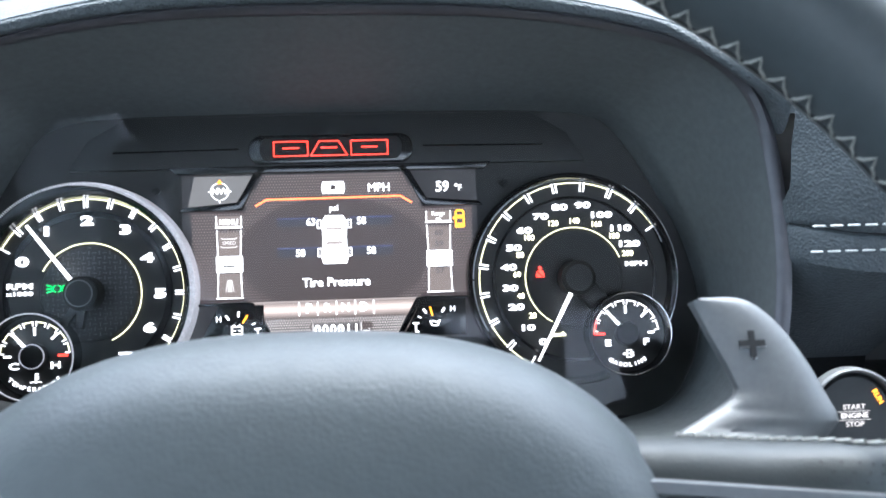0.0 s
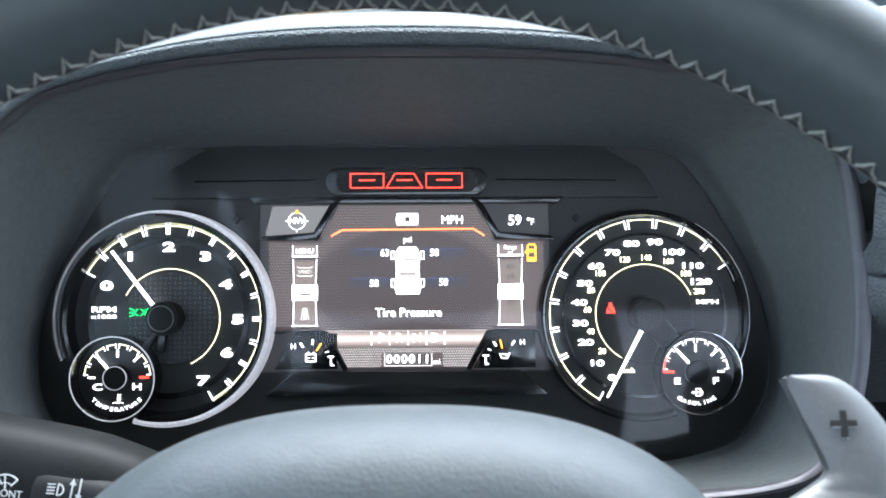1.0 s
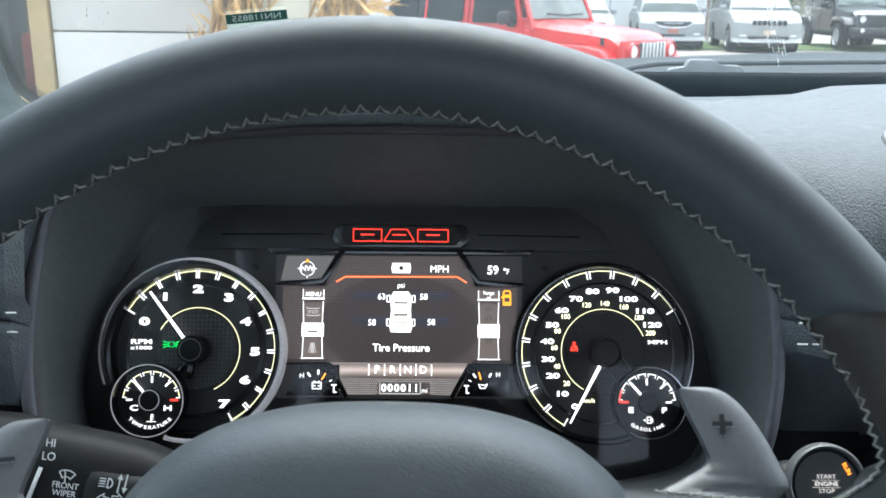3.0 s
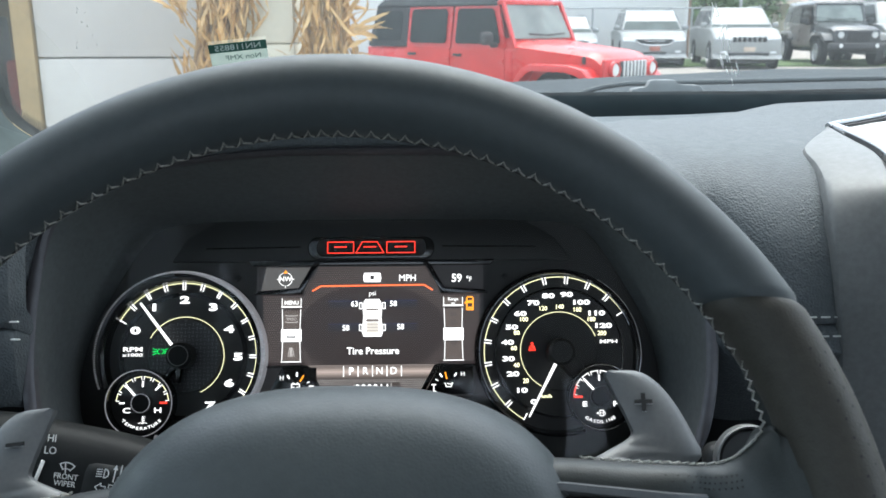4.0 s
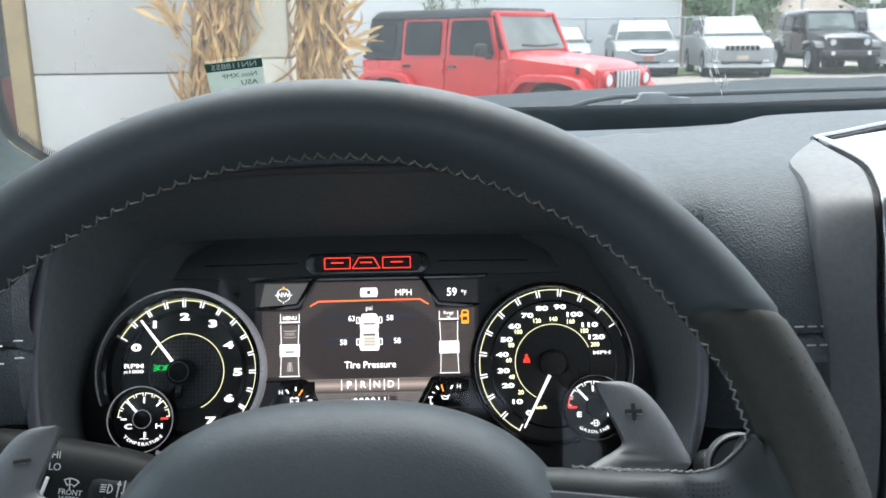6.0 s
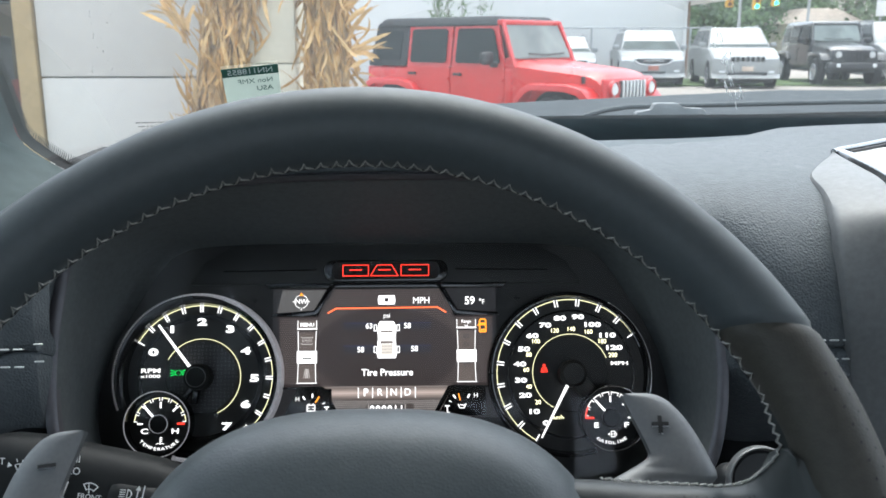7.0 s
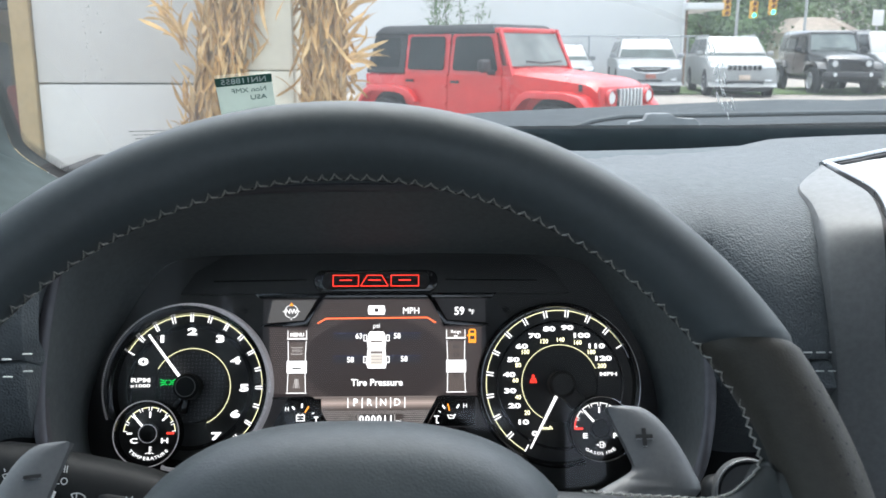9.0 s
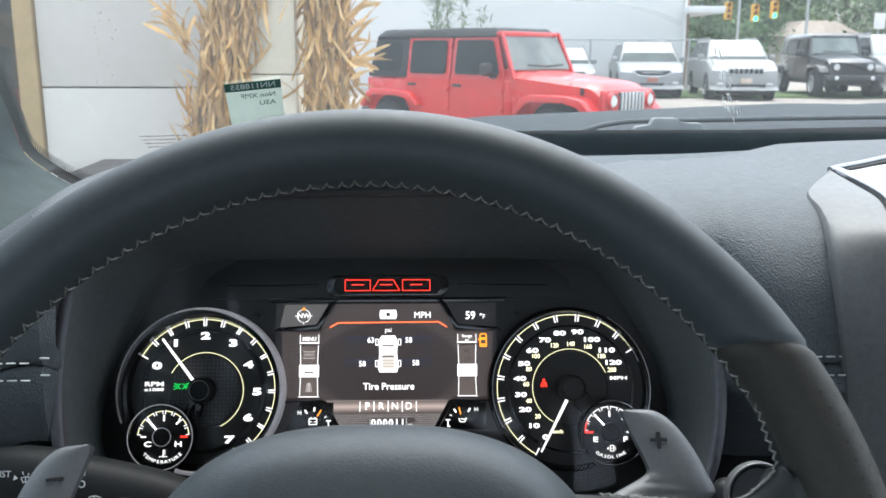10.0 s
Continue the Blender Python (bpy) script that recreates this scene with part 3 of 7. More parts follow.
Y1, Y2, Y3 = 0.0026, 0.0024, 0.0022
part("compass_tile", prism([(-0.0715, 0.0425), (-0.0415, 0.0425), (-0.0500, 0.0282), (-0.0750, 0.0268)], Y1, 0.003), SCREEN_GREY, display, smooth=0)
bm = words("NW", 0.0034, -0.0585, 0.0345, Y2, 1.0, 0.015)
arc(-0.0585, 0.0345, 0.0043, 0.0047, 12, 168, Y2, Y1, 18, bm)
arc(-0.0585, 0.0345, 0.0043, 0.0047, 192, 348, Y2, Y1, 18, bm)
for a in (90, 180, 270):
    stroke([at_angle(-0.0585, 0.0345, 0.0046, a), at_angle(-0.0585, 0.0345, 0.0058, a)], 0.0005, Y2, bm=bm)
part("compass_symbol", bm, LIT_SOFT, display)
part("compass_arrow", prism([(-0.0600, 0.0386), (-0.0570, 0.0386), (-0.0585, 0.0408)], Y2, Y1), LIT_ORANGE, display)
part("red_line", stroke([(-0.0400, 0.0265), (-0.0345, 0.0296), (0.0355, 0.0300), (0.0412, 0.0265)], 0.0010, Y2), LIT_LINE, display, "glowing orange-red line")
bm = prism([(-0.0052, 0.0322), (0.0058, 0.0322), (0.0064, 0.0350), (0.0058, 0.0384), (-0.0052, 0.0384), (-0.0058, 0.0350)], Y2, Y1, 0.0)
part("speed_readout", bm, LIT_WHITE, display)
part("readout_gap", rect(-0.0010, 0.0340, 0.0016, 0.0366, Y3), SCREEN, display)
part("lettering", words("MPH", 0.0046, 0.0243, 0.0346, Y2, 0.95), LIT_WHITE, display)
part("lettering", words("59", 0.0056, 0.0578, 0.0342, Y2, 0.95, 0.015), LIT_WHITE, display)
bm = words("F", 0.0034, 0.0672, 0.0334, Y2, 0.95)
arc(0.0652, 0.0350, 0.0004, 0.0008, 0, 360, Y2, Y1, 12, bm)
part("lettering", bm, LIT_SOFT, display)
part("lettering", words("psi", 0.0034, 0.0004, 0.0244, Y2, 0.95), LIT_SOFT, display)
for x0, x1, z0, z1 in ((-0.0294, -0.0080, 0.0150, 0.0196), (0.0086, 0.0308, 0.0150, 0.0196), (-0.0296, -0.0080, -0.0010, 0.0040), (0.0086, 0.0308, -0.0010, 0.0040)):
    bar = part("pressure_bar", rect(x0, z0, x1, z1, Y1), LIT_BAR, display, smooth=0)
    part("bar_edge", rect(x0, z1 - 0.0005, x1, z1, Y2), LIT_BLUE, display, smooth=0)
for s, x, z in (("63", -0.0117, 0.0172), ("58", 0.0146, 0.0172), ("58", -0.0175, 0.0010), ("58", 0.0194, 0.0014)):
    part("pressure_value", words(s, 0.0038, x, z, Y3, 0.95, 0.012), LIT_WHITE, display)
body = [(-0.0042, 0.0205), (0.0050, 0.0205), (0.0062, 0.0185), (0.0068, 0.0130), (0.0066, 0.0085), (0.0068, 0.0040), (0.0074, -0.0015), (0.0066, -0.0048),
        (-0.0056, -0.0048), (-0.0066, -0.0015), (-0.0060, 0.0040), (-0.0058, 0.0085), (-0.0060, 0.0130), (-0.0054, 0.0185)]
icon = part("truck_picture", prism(body, Y2, Y1), LIT_WHITE, display, "white picture of a pickup from above", smooth=0)
SHADE = lit("picture_shade", (0.75, 0.68, 0.60), 0.32)
part("picture_bed", rect(-0.0036, -0.0024, 0.0046, 0.0050, Y3), SHADE, display, smooth=0)
part("picture_window", prism([(-0.0042, 0.0052), (0.0050, 0.0052), (0.0044, 0.0070), (-0.0036, 0.0070)], Y3, Y2), SCREEN_BROWN, display, smooth=0)
part("picture_window", prism([(-0.0034, 0.0128), (0.0042, 0.0128), (0.0050, 0.0142), (-0.0042, 0.0142)], Y3, Y2), SCREEN_BROWN, display, smooth=0)
for x in (-0.0053, 0.0061):
    part("picture_side", stroke([(x, 0.0074), (x, 0.0122)], 0.0005, Y3), SCREEN_BROWN, display, smooth=0)
for x in (-0.0030, 0.0038):
    part("picture_hood_line", stroke([(x, 0.0152), (x * 0.8 + 0.0001, 0.0196)], 0.0004, Y3), SHADE, display, smooth=0)
for z in (-0.0008, 0.0013, 0.0034):
    part("picture_bed_line", stroke([(-0.0032, z), (0.0042, z)], 0.0003, Y3 - 0.0001), SCREEN_BROWN, display, smooth=0)
part("picture_tailgate", stroke([(-0.0050, -0.0032), (0.0060, -0.0032)], 0.0005, Y3), SCREEN_BROWN, display, smooth=0)
for x in (-0.0074, 0.0082):
    for z in (0.0160, 0.0012):
        part("picture_wheel", stroke([(x - 0.0009, z - 0.0020), (x + 0.0009, z - 0.0020), (x + 0.0009, z + 0.0020), (x - 0.0009, z + 0.0020), (x - 0.0009, z - 0.0020)], 0.0005, Y3), LIT_WHITE, display)
part("lettering", words("Tire Pressure", 0.0048, 0.0008, -0.0146, Y2, 0.98, 0.012), LIT_WHITE, display)
SCREEN_GEAR = lit("screen_gear_band", (0.105, 0.082, 0.072), 0.34)
for k, glow in enumerate((0.20, 0.34, 0.55, 0.75, 0.55, 0.34, 0.20)):
    z0 = -0.0240 - 0.0012 * k
    part("gear_shade", rect(-0.0428 + 0.0005 * k, z0 - 0.0012, 0.0442 - 0.0005 * k, z0, Y1 - 0.0001), lit("gear_shade_%d" % k, (0.21, 0.165, 0.145), glow), display, smooth=0)
part("gear_band", prism([(-0.0435, -0.0236), (0.0450, -0.0236), (0.0412, -0.0322), (-0.0395, -0.0322)], Y1, 0.003), SCREEN_GEAR, display, smooth=0)
part("gear_edge", stroke([(-0.0430, -0.0241), (0.0446, -0.0241)], 0.0009, Y2), SCREEN_BROWN, display, smooth=0)
for k in range(5):
    part("gear_divider", rect(-0.0192 + k * 0.0097, -0.0316, -0.0187 + k * 0.0097, -0.0242, Y2), LIT_WHITE, display, smooth=0)
for k, ch in enumerate("PRND"):
    part("gear_letter", words(ch, 0.0050, -0.0139 + k * 0.0095, -0.0280, Y2, 0.95, 0.03 if ch == "P" else 0.0), LIT_WHITE, display)
bm = bmesh.new()
for j in range(8):
    for i in range(-34, 35):
        x, z = i * 0.00128 + (j % 2) * 0.00064, -0.0338 - j * 0.00128
        if abs(x) < 0.0400 + (z + 0.034) * 0.62 and not (-0.0135 < x < 0.0190 and z < -0.0352):
            vs = [bm.verts.new((x + a * 0.00040, Y1, z + c * 0.00040)) for a, c in ((-1, 0), (0, -1), (1, 0), (0, 1))]
            bm.faces.new(vs)
tagged(part("bright_dots", bm, LIT_DIM, display, smooth=0), kind="stuff")
part("odometer_outline", stroke([(-0.0120, -0.0360), (-0.0120, -0.0426), (0.0130, -0.0426), (0.0130, -0.0360)], 0.0005, Y2), LIT_DIM, display, smooth=0)
part("odometer_frame", rect(-0.0118, -0.0424, 0.0128, -0.0360, Y1), SCREEN_GREY, display, smooth=0)
for k, ch in enumerate("000011"):
    x = -0.0096 + k * 0.0040
    part("odometer_drum", rect(x - 0.0017, -0.0420, x + 0.0017, -0.0364, Y2), SCREEN, display, smooth=0)
    part("odometer_digit", words(ch, 0.0046, x, -0.0392, Y3, 1.0, 0.035), LIT_WHITE, display)
part("lettering", words("mi", 0.0030, 0.0156, -0.0406, Y2, 0.95), LIT_SOFT, display)
for cx, right in ((-0.0542, False), (0.0552, True)):
    part("column_box", rect(cx - 0.0064, 0.0158, cx + 0.0064, 0.0216, Y1), SCREEN_GEAR, display, smooth=0)
    part("column_band", rect(cx - 0.0054, 0.0010, cx + 0.0054, 0.0130, Y1), SCREEN_GEAR, display, smooth=0)
    part("column_band", rect(cx - 0.0054, -0.0208, cx + 0.0054, -0.0084, Y1), SCREEN_GEAR, display, smooth=0)
    part("column_highlight", prism([(cx - 0.0068, -0.0078), (cx + 0.0068, -0.0078), (cx + 0.0068, 0.0006), (cx - 0.0068, 0.0006)], Y2, Y1), LIT_WHITE, display, smooth=0)
    bm = bmesh.new()
    for s in (-1, 1):
        stroke([(cx + s * 0.0058, 0.0006), (cx + s * 0.0062, 0.0140)], 0.0005, Y2, bm=bm)
        stroke([(cx + s * 0.0058, -0.0078), (cx + s * 0.0062, -0.0205)], 0.0005, Y2, bm=bm)
    stroke([(cx - 0.0068, 0.0156), (cx + 0.0068, 0.0156)], 0.0006, Y2, bm=bm)
    stroke([(cx - 0.0068, -0.0212), (cx + 0.0068, -0.0212)], 0.0006, Y2, bm=bm)
    part("column_lines", bm, LIT_SOFT, display, smooth=0)
    part("box_outline", stroke([(cx - 0.0064, 0.0214), (cx - 0.0064, 0.0160), (cx + 0.0064, 0.0160), (cx + 0.0064, 0.0214)], 0.0005, Y2), LIT_SOFT, display, smooth=0)
part("lettering", words("MENU", 0.0026, -0.0542, 0.0184, Y3, 0.98, 0.02), LIT_WHITE, display)
part("lettering", words("SPEED", 0.0019, -0.0542, 0.0074, Y2, 1.0), LIT_DIM, display)
for z in (0.0052, 0.0096):
    part("column_rule", stroke([(-0.0582, z + 0.0005), (-0.0574, z), (-0.0510, z), (-0.0502, z + 0.0005)], 0.0005, Y2), LIT_DIM, display)
bm = words("Range", 0.0022, 0.0552, 0.0200, Y2, 0.95)
words("mi", 0.0020, 0.0552, 0.0172, Y2, 0.95, bm=bm)
part("lettering", bm, LIT_WHITE, display)
for s, z in (("60", 0.0098), ("59", 0.0040), ("57", -0.0102)):
    part("lettering", words(s, 0.0030, 0.0552, z, Y2, 1.1), LIT_BAR, display)
bm = stroke([(-0.0566, -0.0036), (-0.0558, -0.0018), (-0.0526, -0.0018), (-0.0518, -0.0036)], 0.0005, Y3)
rect(-0.0572, -0.0052, -0.0512, -0.0040, Y3, bm=bm)
part("car_symbol", bm, SCREEN_GREY, display)
bm = bmesh.new()
for k in range(3):
    stroke([(-0.0562 + 0.0012 * k, -0.0178), (-0.0552 + 0.0006 * k, -0.0118)], 0.0004, Y2, bm=bm)
    stroke([(-0.0522 - 0.0012 * k, -0.0178), (-0.0532 - 0.0006 * k, -0.0118)], 0.0004, Y2, bm=bm)
part("lane_symbol", bm, LIT_DIM, display)
bm = stroke([(0.0645, 0.0128), (0.0645, 0.0205), (0.0652, 0.0214), (0.0680, 0.0214), (0.0687, 0.0205), (0.0687, 0.0128), (0.0645, 0.0128)], 0.0009, Y2)
stroke([(0.0645, 0.0185), (0.0632, 0.0172)], 0.0009, Y2, bm=bm)
rect(0.0650, 0.0172, 0.0682, 0.0190, Y2, bm=bm)
rect(0.0652, 0.0136, 0.0680, 0.0146, Y2, bm=bm)
part("door_ajar_symbol", bm, LIT_ORANGE, display, "orange open door symbol")
for s in (-1, 1):
    cx = s * 0.0525
    tile = part("side_gauge", prism([(cx - s * 0.0155, -0.0252), (cx + s * 0.0075, -0.0252), (cx + s * 0.0175, -0.0440), (cx - s * 0.0155, -0.0440)] if s < 0 else
                                     [(cx + 0.0155, -0.0252), (cx - 0.0075, -0.0252), (cx - 0.0175, -0.0440), (cx + 0.0155, -0.0440)], 0.0012, 0.003, 0.0003), GLOSS_BLACK, display)
    sx = -0.0505 if s < 0 else 0.0515
    part("gauge_ticks", stroke([at_angle(sx, -0.0385, 0.0078, -35), at_angle(sx, -0.0385, 0.0100, -35)], 0.0010, 0.0008), LIT_WHITE, display)
    part("gauge_ticks", stroke([at_angle(sx, -0.0385, 0.0078, 31 if s > 0 else 4), at_angle(sx, -0.0385, 0.0100, 31 if s > 0 else 4)], 0.0010, 0.0008), LIT_WHITE, display)
    part("gauge_ticks", stroke([at_angle(sx, -0.0385, 0.0082, 66 if s < 0 else -62), at_angle(sx, -0.0385, 0.0098, 66 if s < 0 else -62)], 0.0006, 0.0008), LIT_SOFT, display)
    part("gauge_needle", stroke([at_angle(sx, -0.0385, 0.0052, 32 if s < 0 else -14), at_angle(sx, -0.0385, 0.0095, 32 if s < 0 else -14)], 0.0008, 0.0008), LIT_ORANGE, display)
    part("lettering", words("H", 0.0032, -0.0600 if s < 0 else 0.0610, -0.0320 if s < 0 else -0.0306, 0.0008, 0.95), LIT_SOFT, display)
    ex = -0.0402 if s < 0 else 0.0415
    part("gauge_end", stroke([(ex - 0.0014, -0.0374), (ex + 0.0014, -0.0374), (ex, -0.0374), (ex, -0.0418), (ex + 0.0014, -0.0418)], 0.0008, 0.0008), LIT_SOFT, display)
bm = stroke([(-0.0534, -0.0398), (-0.0482, -0.0398), (-0.0482, -0.0360), (-0.0534, -0.0360), (-0.0534, -0.0398)], 0.0006, 0.0008)
for x in (-0.0522, -0.0494):
    rect(x - 0.0005, -0.0360, x + 0.0005, -0.0350, 0.0008, bm=bm)
    stroke([(x - 0.0006, -0.0380), (x + 0.0006, -0.0380)], 0.0005, 0.0008, bm=bm)
part("battery_symbol", bm, LIT_SOFT, display)
part("oil_symbol", stroke([(0.0490, -0.0364), (0.0500, -0.0388), (0.0530, -0.0388), (0.0542, -0.0362), (0.0528, -0.0372), (0.0504, -0.0366)], 0.0006, 0.0008), LIT_SOFT, display)

# black mask round the display, in raised pieces
for s in (-1, 1):
    part("mask_corner", prism([(s * 0.0375, 0.0462), (s * 0.0410, 0.0425), (s * 0.0490, 0.0278), (s * 0.0760, 0.0262), (s * 0.0790, 0.0240), (s * 0.0470, 0.0240), (s * 0.0395, 0.0400), (s * 0.0340, 0.0455)], -0.0010, 0.004, 0.0004), GLOSS_BLACK, cluster)
    part("mask_corner", prism([(s * 0.0470, -0.0232), (s * 0.0700, -0.0238), (s * 0.0700, -0.0252), (s * 0.0445, -0.0252), (s * 0.0335, -0.0452), (s * 0.0310, -0.0440), (s * 0.0420, -0.0240)], -0.0010, 0.004, 0.0004), GLOSS_BLACK, cluster)
    part("turn_arrow", prism([(s * 0.0880, 0.0355), (s * 0.0905, 0.0380), (s * 0.0905, 0.0366), (s * 0.0925, 0.0366), (s * 0.0925, 0.0344), (s * 0.0905, 0.0344), (s * 0.0905, 0.0330)], -0.0002, 0.002), SOFT_BLACK, cluster, "unlit turn signal arrow")
part("mask_bottom", prism([(-0.060, -0.0450), (0.060, -0.0450), (0.075, -0.058), (-0.075, -0.058)], -0.0015, 0.004, 0.0008), GLOSS_BLACK, cluster)
part("mask_top", prism([(-0.080, 0.0432), (0.080, 0.0432), (0.084, 0.0470), (-0.084, 0.0470)], -0.0008, 0.004, 0.0004), GLOSS_BLACK, cluster)

# the deep shroud round the gauges and its grey frame
FRONT = [(0.0, 0.1020), (0.06, 0.1010), (0.110, 0.0962), (0.150, 0.0876), (0.175, 0.0765), (0.1925, 0.0530), (0.199, 0.0), (0.196, -0.045), (0.184, -0.076), (0.155, -0.090), (0.08, -0.094)]
REAR = [(0.0, 0.0755), (0.055, 0.0752), (0.110, 0.0740), (0.138, 0.0705), (0.153, 0.0600), (0.172, 0.0300), (0.187, 0.0), (0.194, -0.035), (0.188, -0.066), (0.165, -0.088), (0.09, -0.096)]


def round_outline(half, y, n=8, left=1.0):
    line = smoothed([(x, y, z) for x, z in half] + [(0.0, y, half[-1][1])], n)
    return line + [Vector((-left * p.x, p.y, p.z)) for p in line[-2:0:-1]]


front, rear = [p + Vector((0.003, 0, 0)) for p in round_outline(FRONT, -0.075, left=0.977)], round_outline(REAR, 0.003)
N = len(front)
bm = sheet(lambda u, v: front[round(u * N) % N].lerp(rear[round(u * N) % N], v) + Vector((0, 0, 0)), N, 8, loop_u=True)
part("shroud", bm, SHROUD_BLACK, cluster, "deep matte black shroud")
def frame_edge(p):
    top = max(0.0, min(1.0, (p.z - 0.045) / 0.04))
    return p + Vector((p.x, 0, p.z + 0.01)).normalized() * (0.0075 - 0.0020 * top) + Vector((0, -0.0012 * top, 0))


outer = [frame_edge(p) for p in front]


def frame_at(u, v):
    i = round(u * N) % N
    a, b = front[i], outer[i]
    top = max(0.0, min(1.0, (a.z - 0.045) / 0.04))  # flat down the sides, a rolled lip over the top
    pts = [a + Vector((0, 0.006, 0)), a + Vector((0, -0.0005 + 0.003 * top, 0)), a.lerp(b, 0.16) + Vector((0, -0.0022, 0)), a.lerp(b, 0.5) + Vector((0, -0.0032 - 0.001 * top, 0)), a.lerp(b, 0.84) + Vector((0, -0.0026, 0)),
           b + Vector((0, 0.0002, 0)), b + Vector((0, 0.03, 0))]
    return pts[round(v * 6)]


part("shroud_frame", sheet(frame_at, N, 6, loop_u=True), FRAME_GREY, cluster, "satin grey frame")
lens_f = round_outline([(x * 0.985, z * 0.985 - 0.001) for x, z in REAR], 0.0)


def lens_at(u, v):
    """The cover bulges a little from side to side."""
    p = lens_f[round(u * N) % N] * (0.02 + 0.98 * v)
    return Vector((p.x, -0.0185 - 0.012 * p.z + 0.14 * p.x ** 2, p.z))


bm = sheet(lens_at, N, 24, loop_u=True)
bmesh.ops.holes_fill(bm, edges=[e for e in bm.edges if e.is_boundary and max(v.co.x for v in e.verts) < 0.02 and abs(e.verts[0].co.z) < 0.02])
lens = part("lens", bm, LENS, cluster, "clear cover lens", smooth=80)
lens.visible_shadow = False

# ---- dashboard ----
dash = thing("dashboard", pose(0, 0, 0), "dark grey grained dashboard with a stitched seam", "dashboard")
CT = CLUSTER
SIDE = [(-0.060, 1.05), (-0.075, 1.20), (-0.092, 1.30), (-0.100, 1.355), (-0.098, 1.380), (-0.0925, 1.3835), (-0.098, 1.387), (-0.096, 1.410), (-0.086, 1.436), (-0.062, 1.458),
        (-0.020, 1.471), (0.06, 1.475), (0.18, 1.472), (0.32, 1.463), (0.44, 1.452), (0.46, 1.435)]
PAD_LINE = smoothed([(0, y, z) for y, z in SIDE], 5)


def along(table, x):
    for (a, p), (b, q) in zip(table, table[1:]):
        if x <= b:
            return p + (q - p) * max(0.0, (x - a) / (b - a))
    return table[-1][1]


PAD_EDGE = [(-0.75, 0.20), (-0.40, 0.36), (-0.30, 0.40), (-0.20, 0.40), (-0.10, 0.30), (0.0, 0.19), (0.12, 0.155), (0.185, 0.157), (0.222, 0.169), (0.259, 0.186), (0.290, 0.206),
            (0.318, 0.229), (0.345, 0.262), (0.373, 0.291), (0.410, 0.318), (0.451, 0.341), (0.542, 0.374), (0.70, 0.40), (1.2, 0.36)]
PANEL_EDGE = [(-0.75, 0.22), (-0.40, 0.37), (-0.30, 0.42), (-0.15, 0.40), (0.0, 0.34), (0.203, 0.327), (0.307, 0.347), (0.411, 0.389), (0.55, 0.405), (0.75, 0.43), (1.2, 0.38)]


def cut_off(p):
    """The padded top ends in a rounded step at PAD_EDGE."""
    over = p.y - along(PAD_EDGE, p.x)
    if over <= 0 or p.z < 1.40:
        return p
    return Vector((p.x, along(PAD_EDGE, p.x) + 0.0015 * min(1.0, over / 0.02), p.z - 0.012 * min(1.0, over / 0.02)))


def recess(x, z):
    t = max(0.0, 1 - (abs(x) - 0.205) / 0.035)
    return (0.024 if x > 0 else 0.008) * min(t, 1.0) ** 2 * max(0.0, min(1.0, (1.478 - z) / 0.06))


def side_pad(x0, x1, n, name):
    def f(u, v):
        x = x0 + (x1 - x0) * u
        p = PAD_LINE[round(v * (len(PAD_LINE) - 1))]
        r = max(0.0, 1 - abs(x - (0.205 if x > 0 else -0.192)) / 0.010)
        drop = 0.008 * (1 - math.sqrt(max(0.0, 1 - r * r))) if p.z < 1.395 else 0.0
        end = max(0.0, 1 - abs(x + 0.192) / 0.010) if x < 0 else 0.0
        drop += 0.016 * (1 - math.sqrt(max(0.0, 1 - end * end))) * (p.z < 1.455)
        away = max(0.0, -x - 0.21)
        drop += 0.09 * max(0.0, min(1.0, (1.368 - p.z) / 0.03)) * (x > 0)
        lean = 0.13 * (1.40 - p.z) * u if x > 0 and p.z < 1.45 else 0.0
        return cut_off(Vector((x + lean, p.y + recess(x, p.z) + drop * 0.8 + 0.10 * away ** 1.2 * (p.y < 0.2), p.z - drop * 0.5 - 0.63 * min(away, 0.18) * (0.4 + 0.6 * (p.y > -0.08)))))
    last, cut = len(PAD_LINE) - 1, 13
    # the pad's shaded underside is put in as black
    part("shaded_lower_pad", sheet(lambda u, v: f(u, v * cut / last), n, cut), SOFT_BLACK, dash)
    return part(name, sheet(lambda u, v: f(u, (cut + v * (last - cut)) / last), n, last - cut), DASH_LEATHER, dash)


side_pad(0.205, 0.274, 28, "dash_pad")
side_pad(-0.75, -0.192, 120, "dash_pad")
# the top goes on to the right behind the centre stack
def top_height(y):
    for p, q in zip(PAD_LINE[45:], PAD_LINE[46:]):
        if p.y <= y <= q.y:
            return p.z + (q.z - p.z) * (y - p.y) / max(q.y - p.y, 1e-6)
    return 1.452


def dash_top_at(u, v):
    x = 0.268 + 0.95 * u
    back = along(PAD_EDGE, x)
    y0 = -0.040 + 0.05 * min(1, u * 14)
    y = y0 + (back - y0) * min(1.0, v / 0.94)
    far = 1.4665 + 0.0095 * math.sin(math.pi * min(1, (y + 0.04) / 0.40)) + 0.006 * min(1, u * 3)
    w = min(1.0, u * 9)
    z = top_height(max(y, -0.060)) * (1 - w) + far * w
    e = max(0.0, (v - 0.90) / 0.10)
    return Vector((x, y + 0.0015 * (v > 0.95), z - 0.012 * e * e))


part("dash_top", sheet(dash_top_at, 80, 50), DASH_LEATHER, dash)


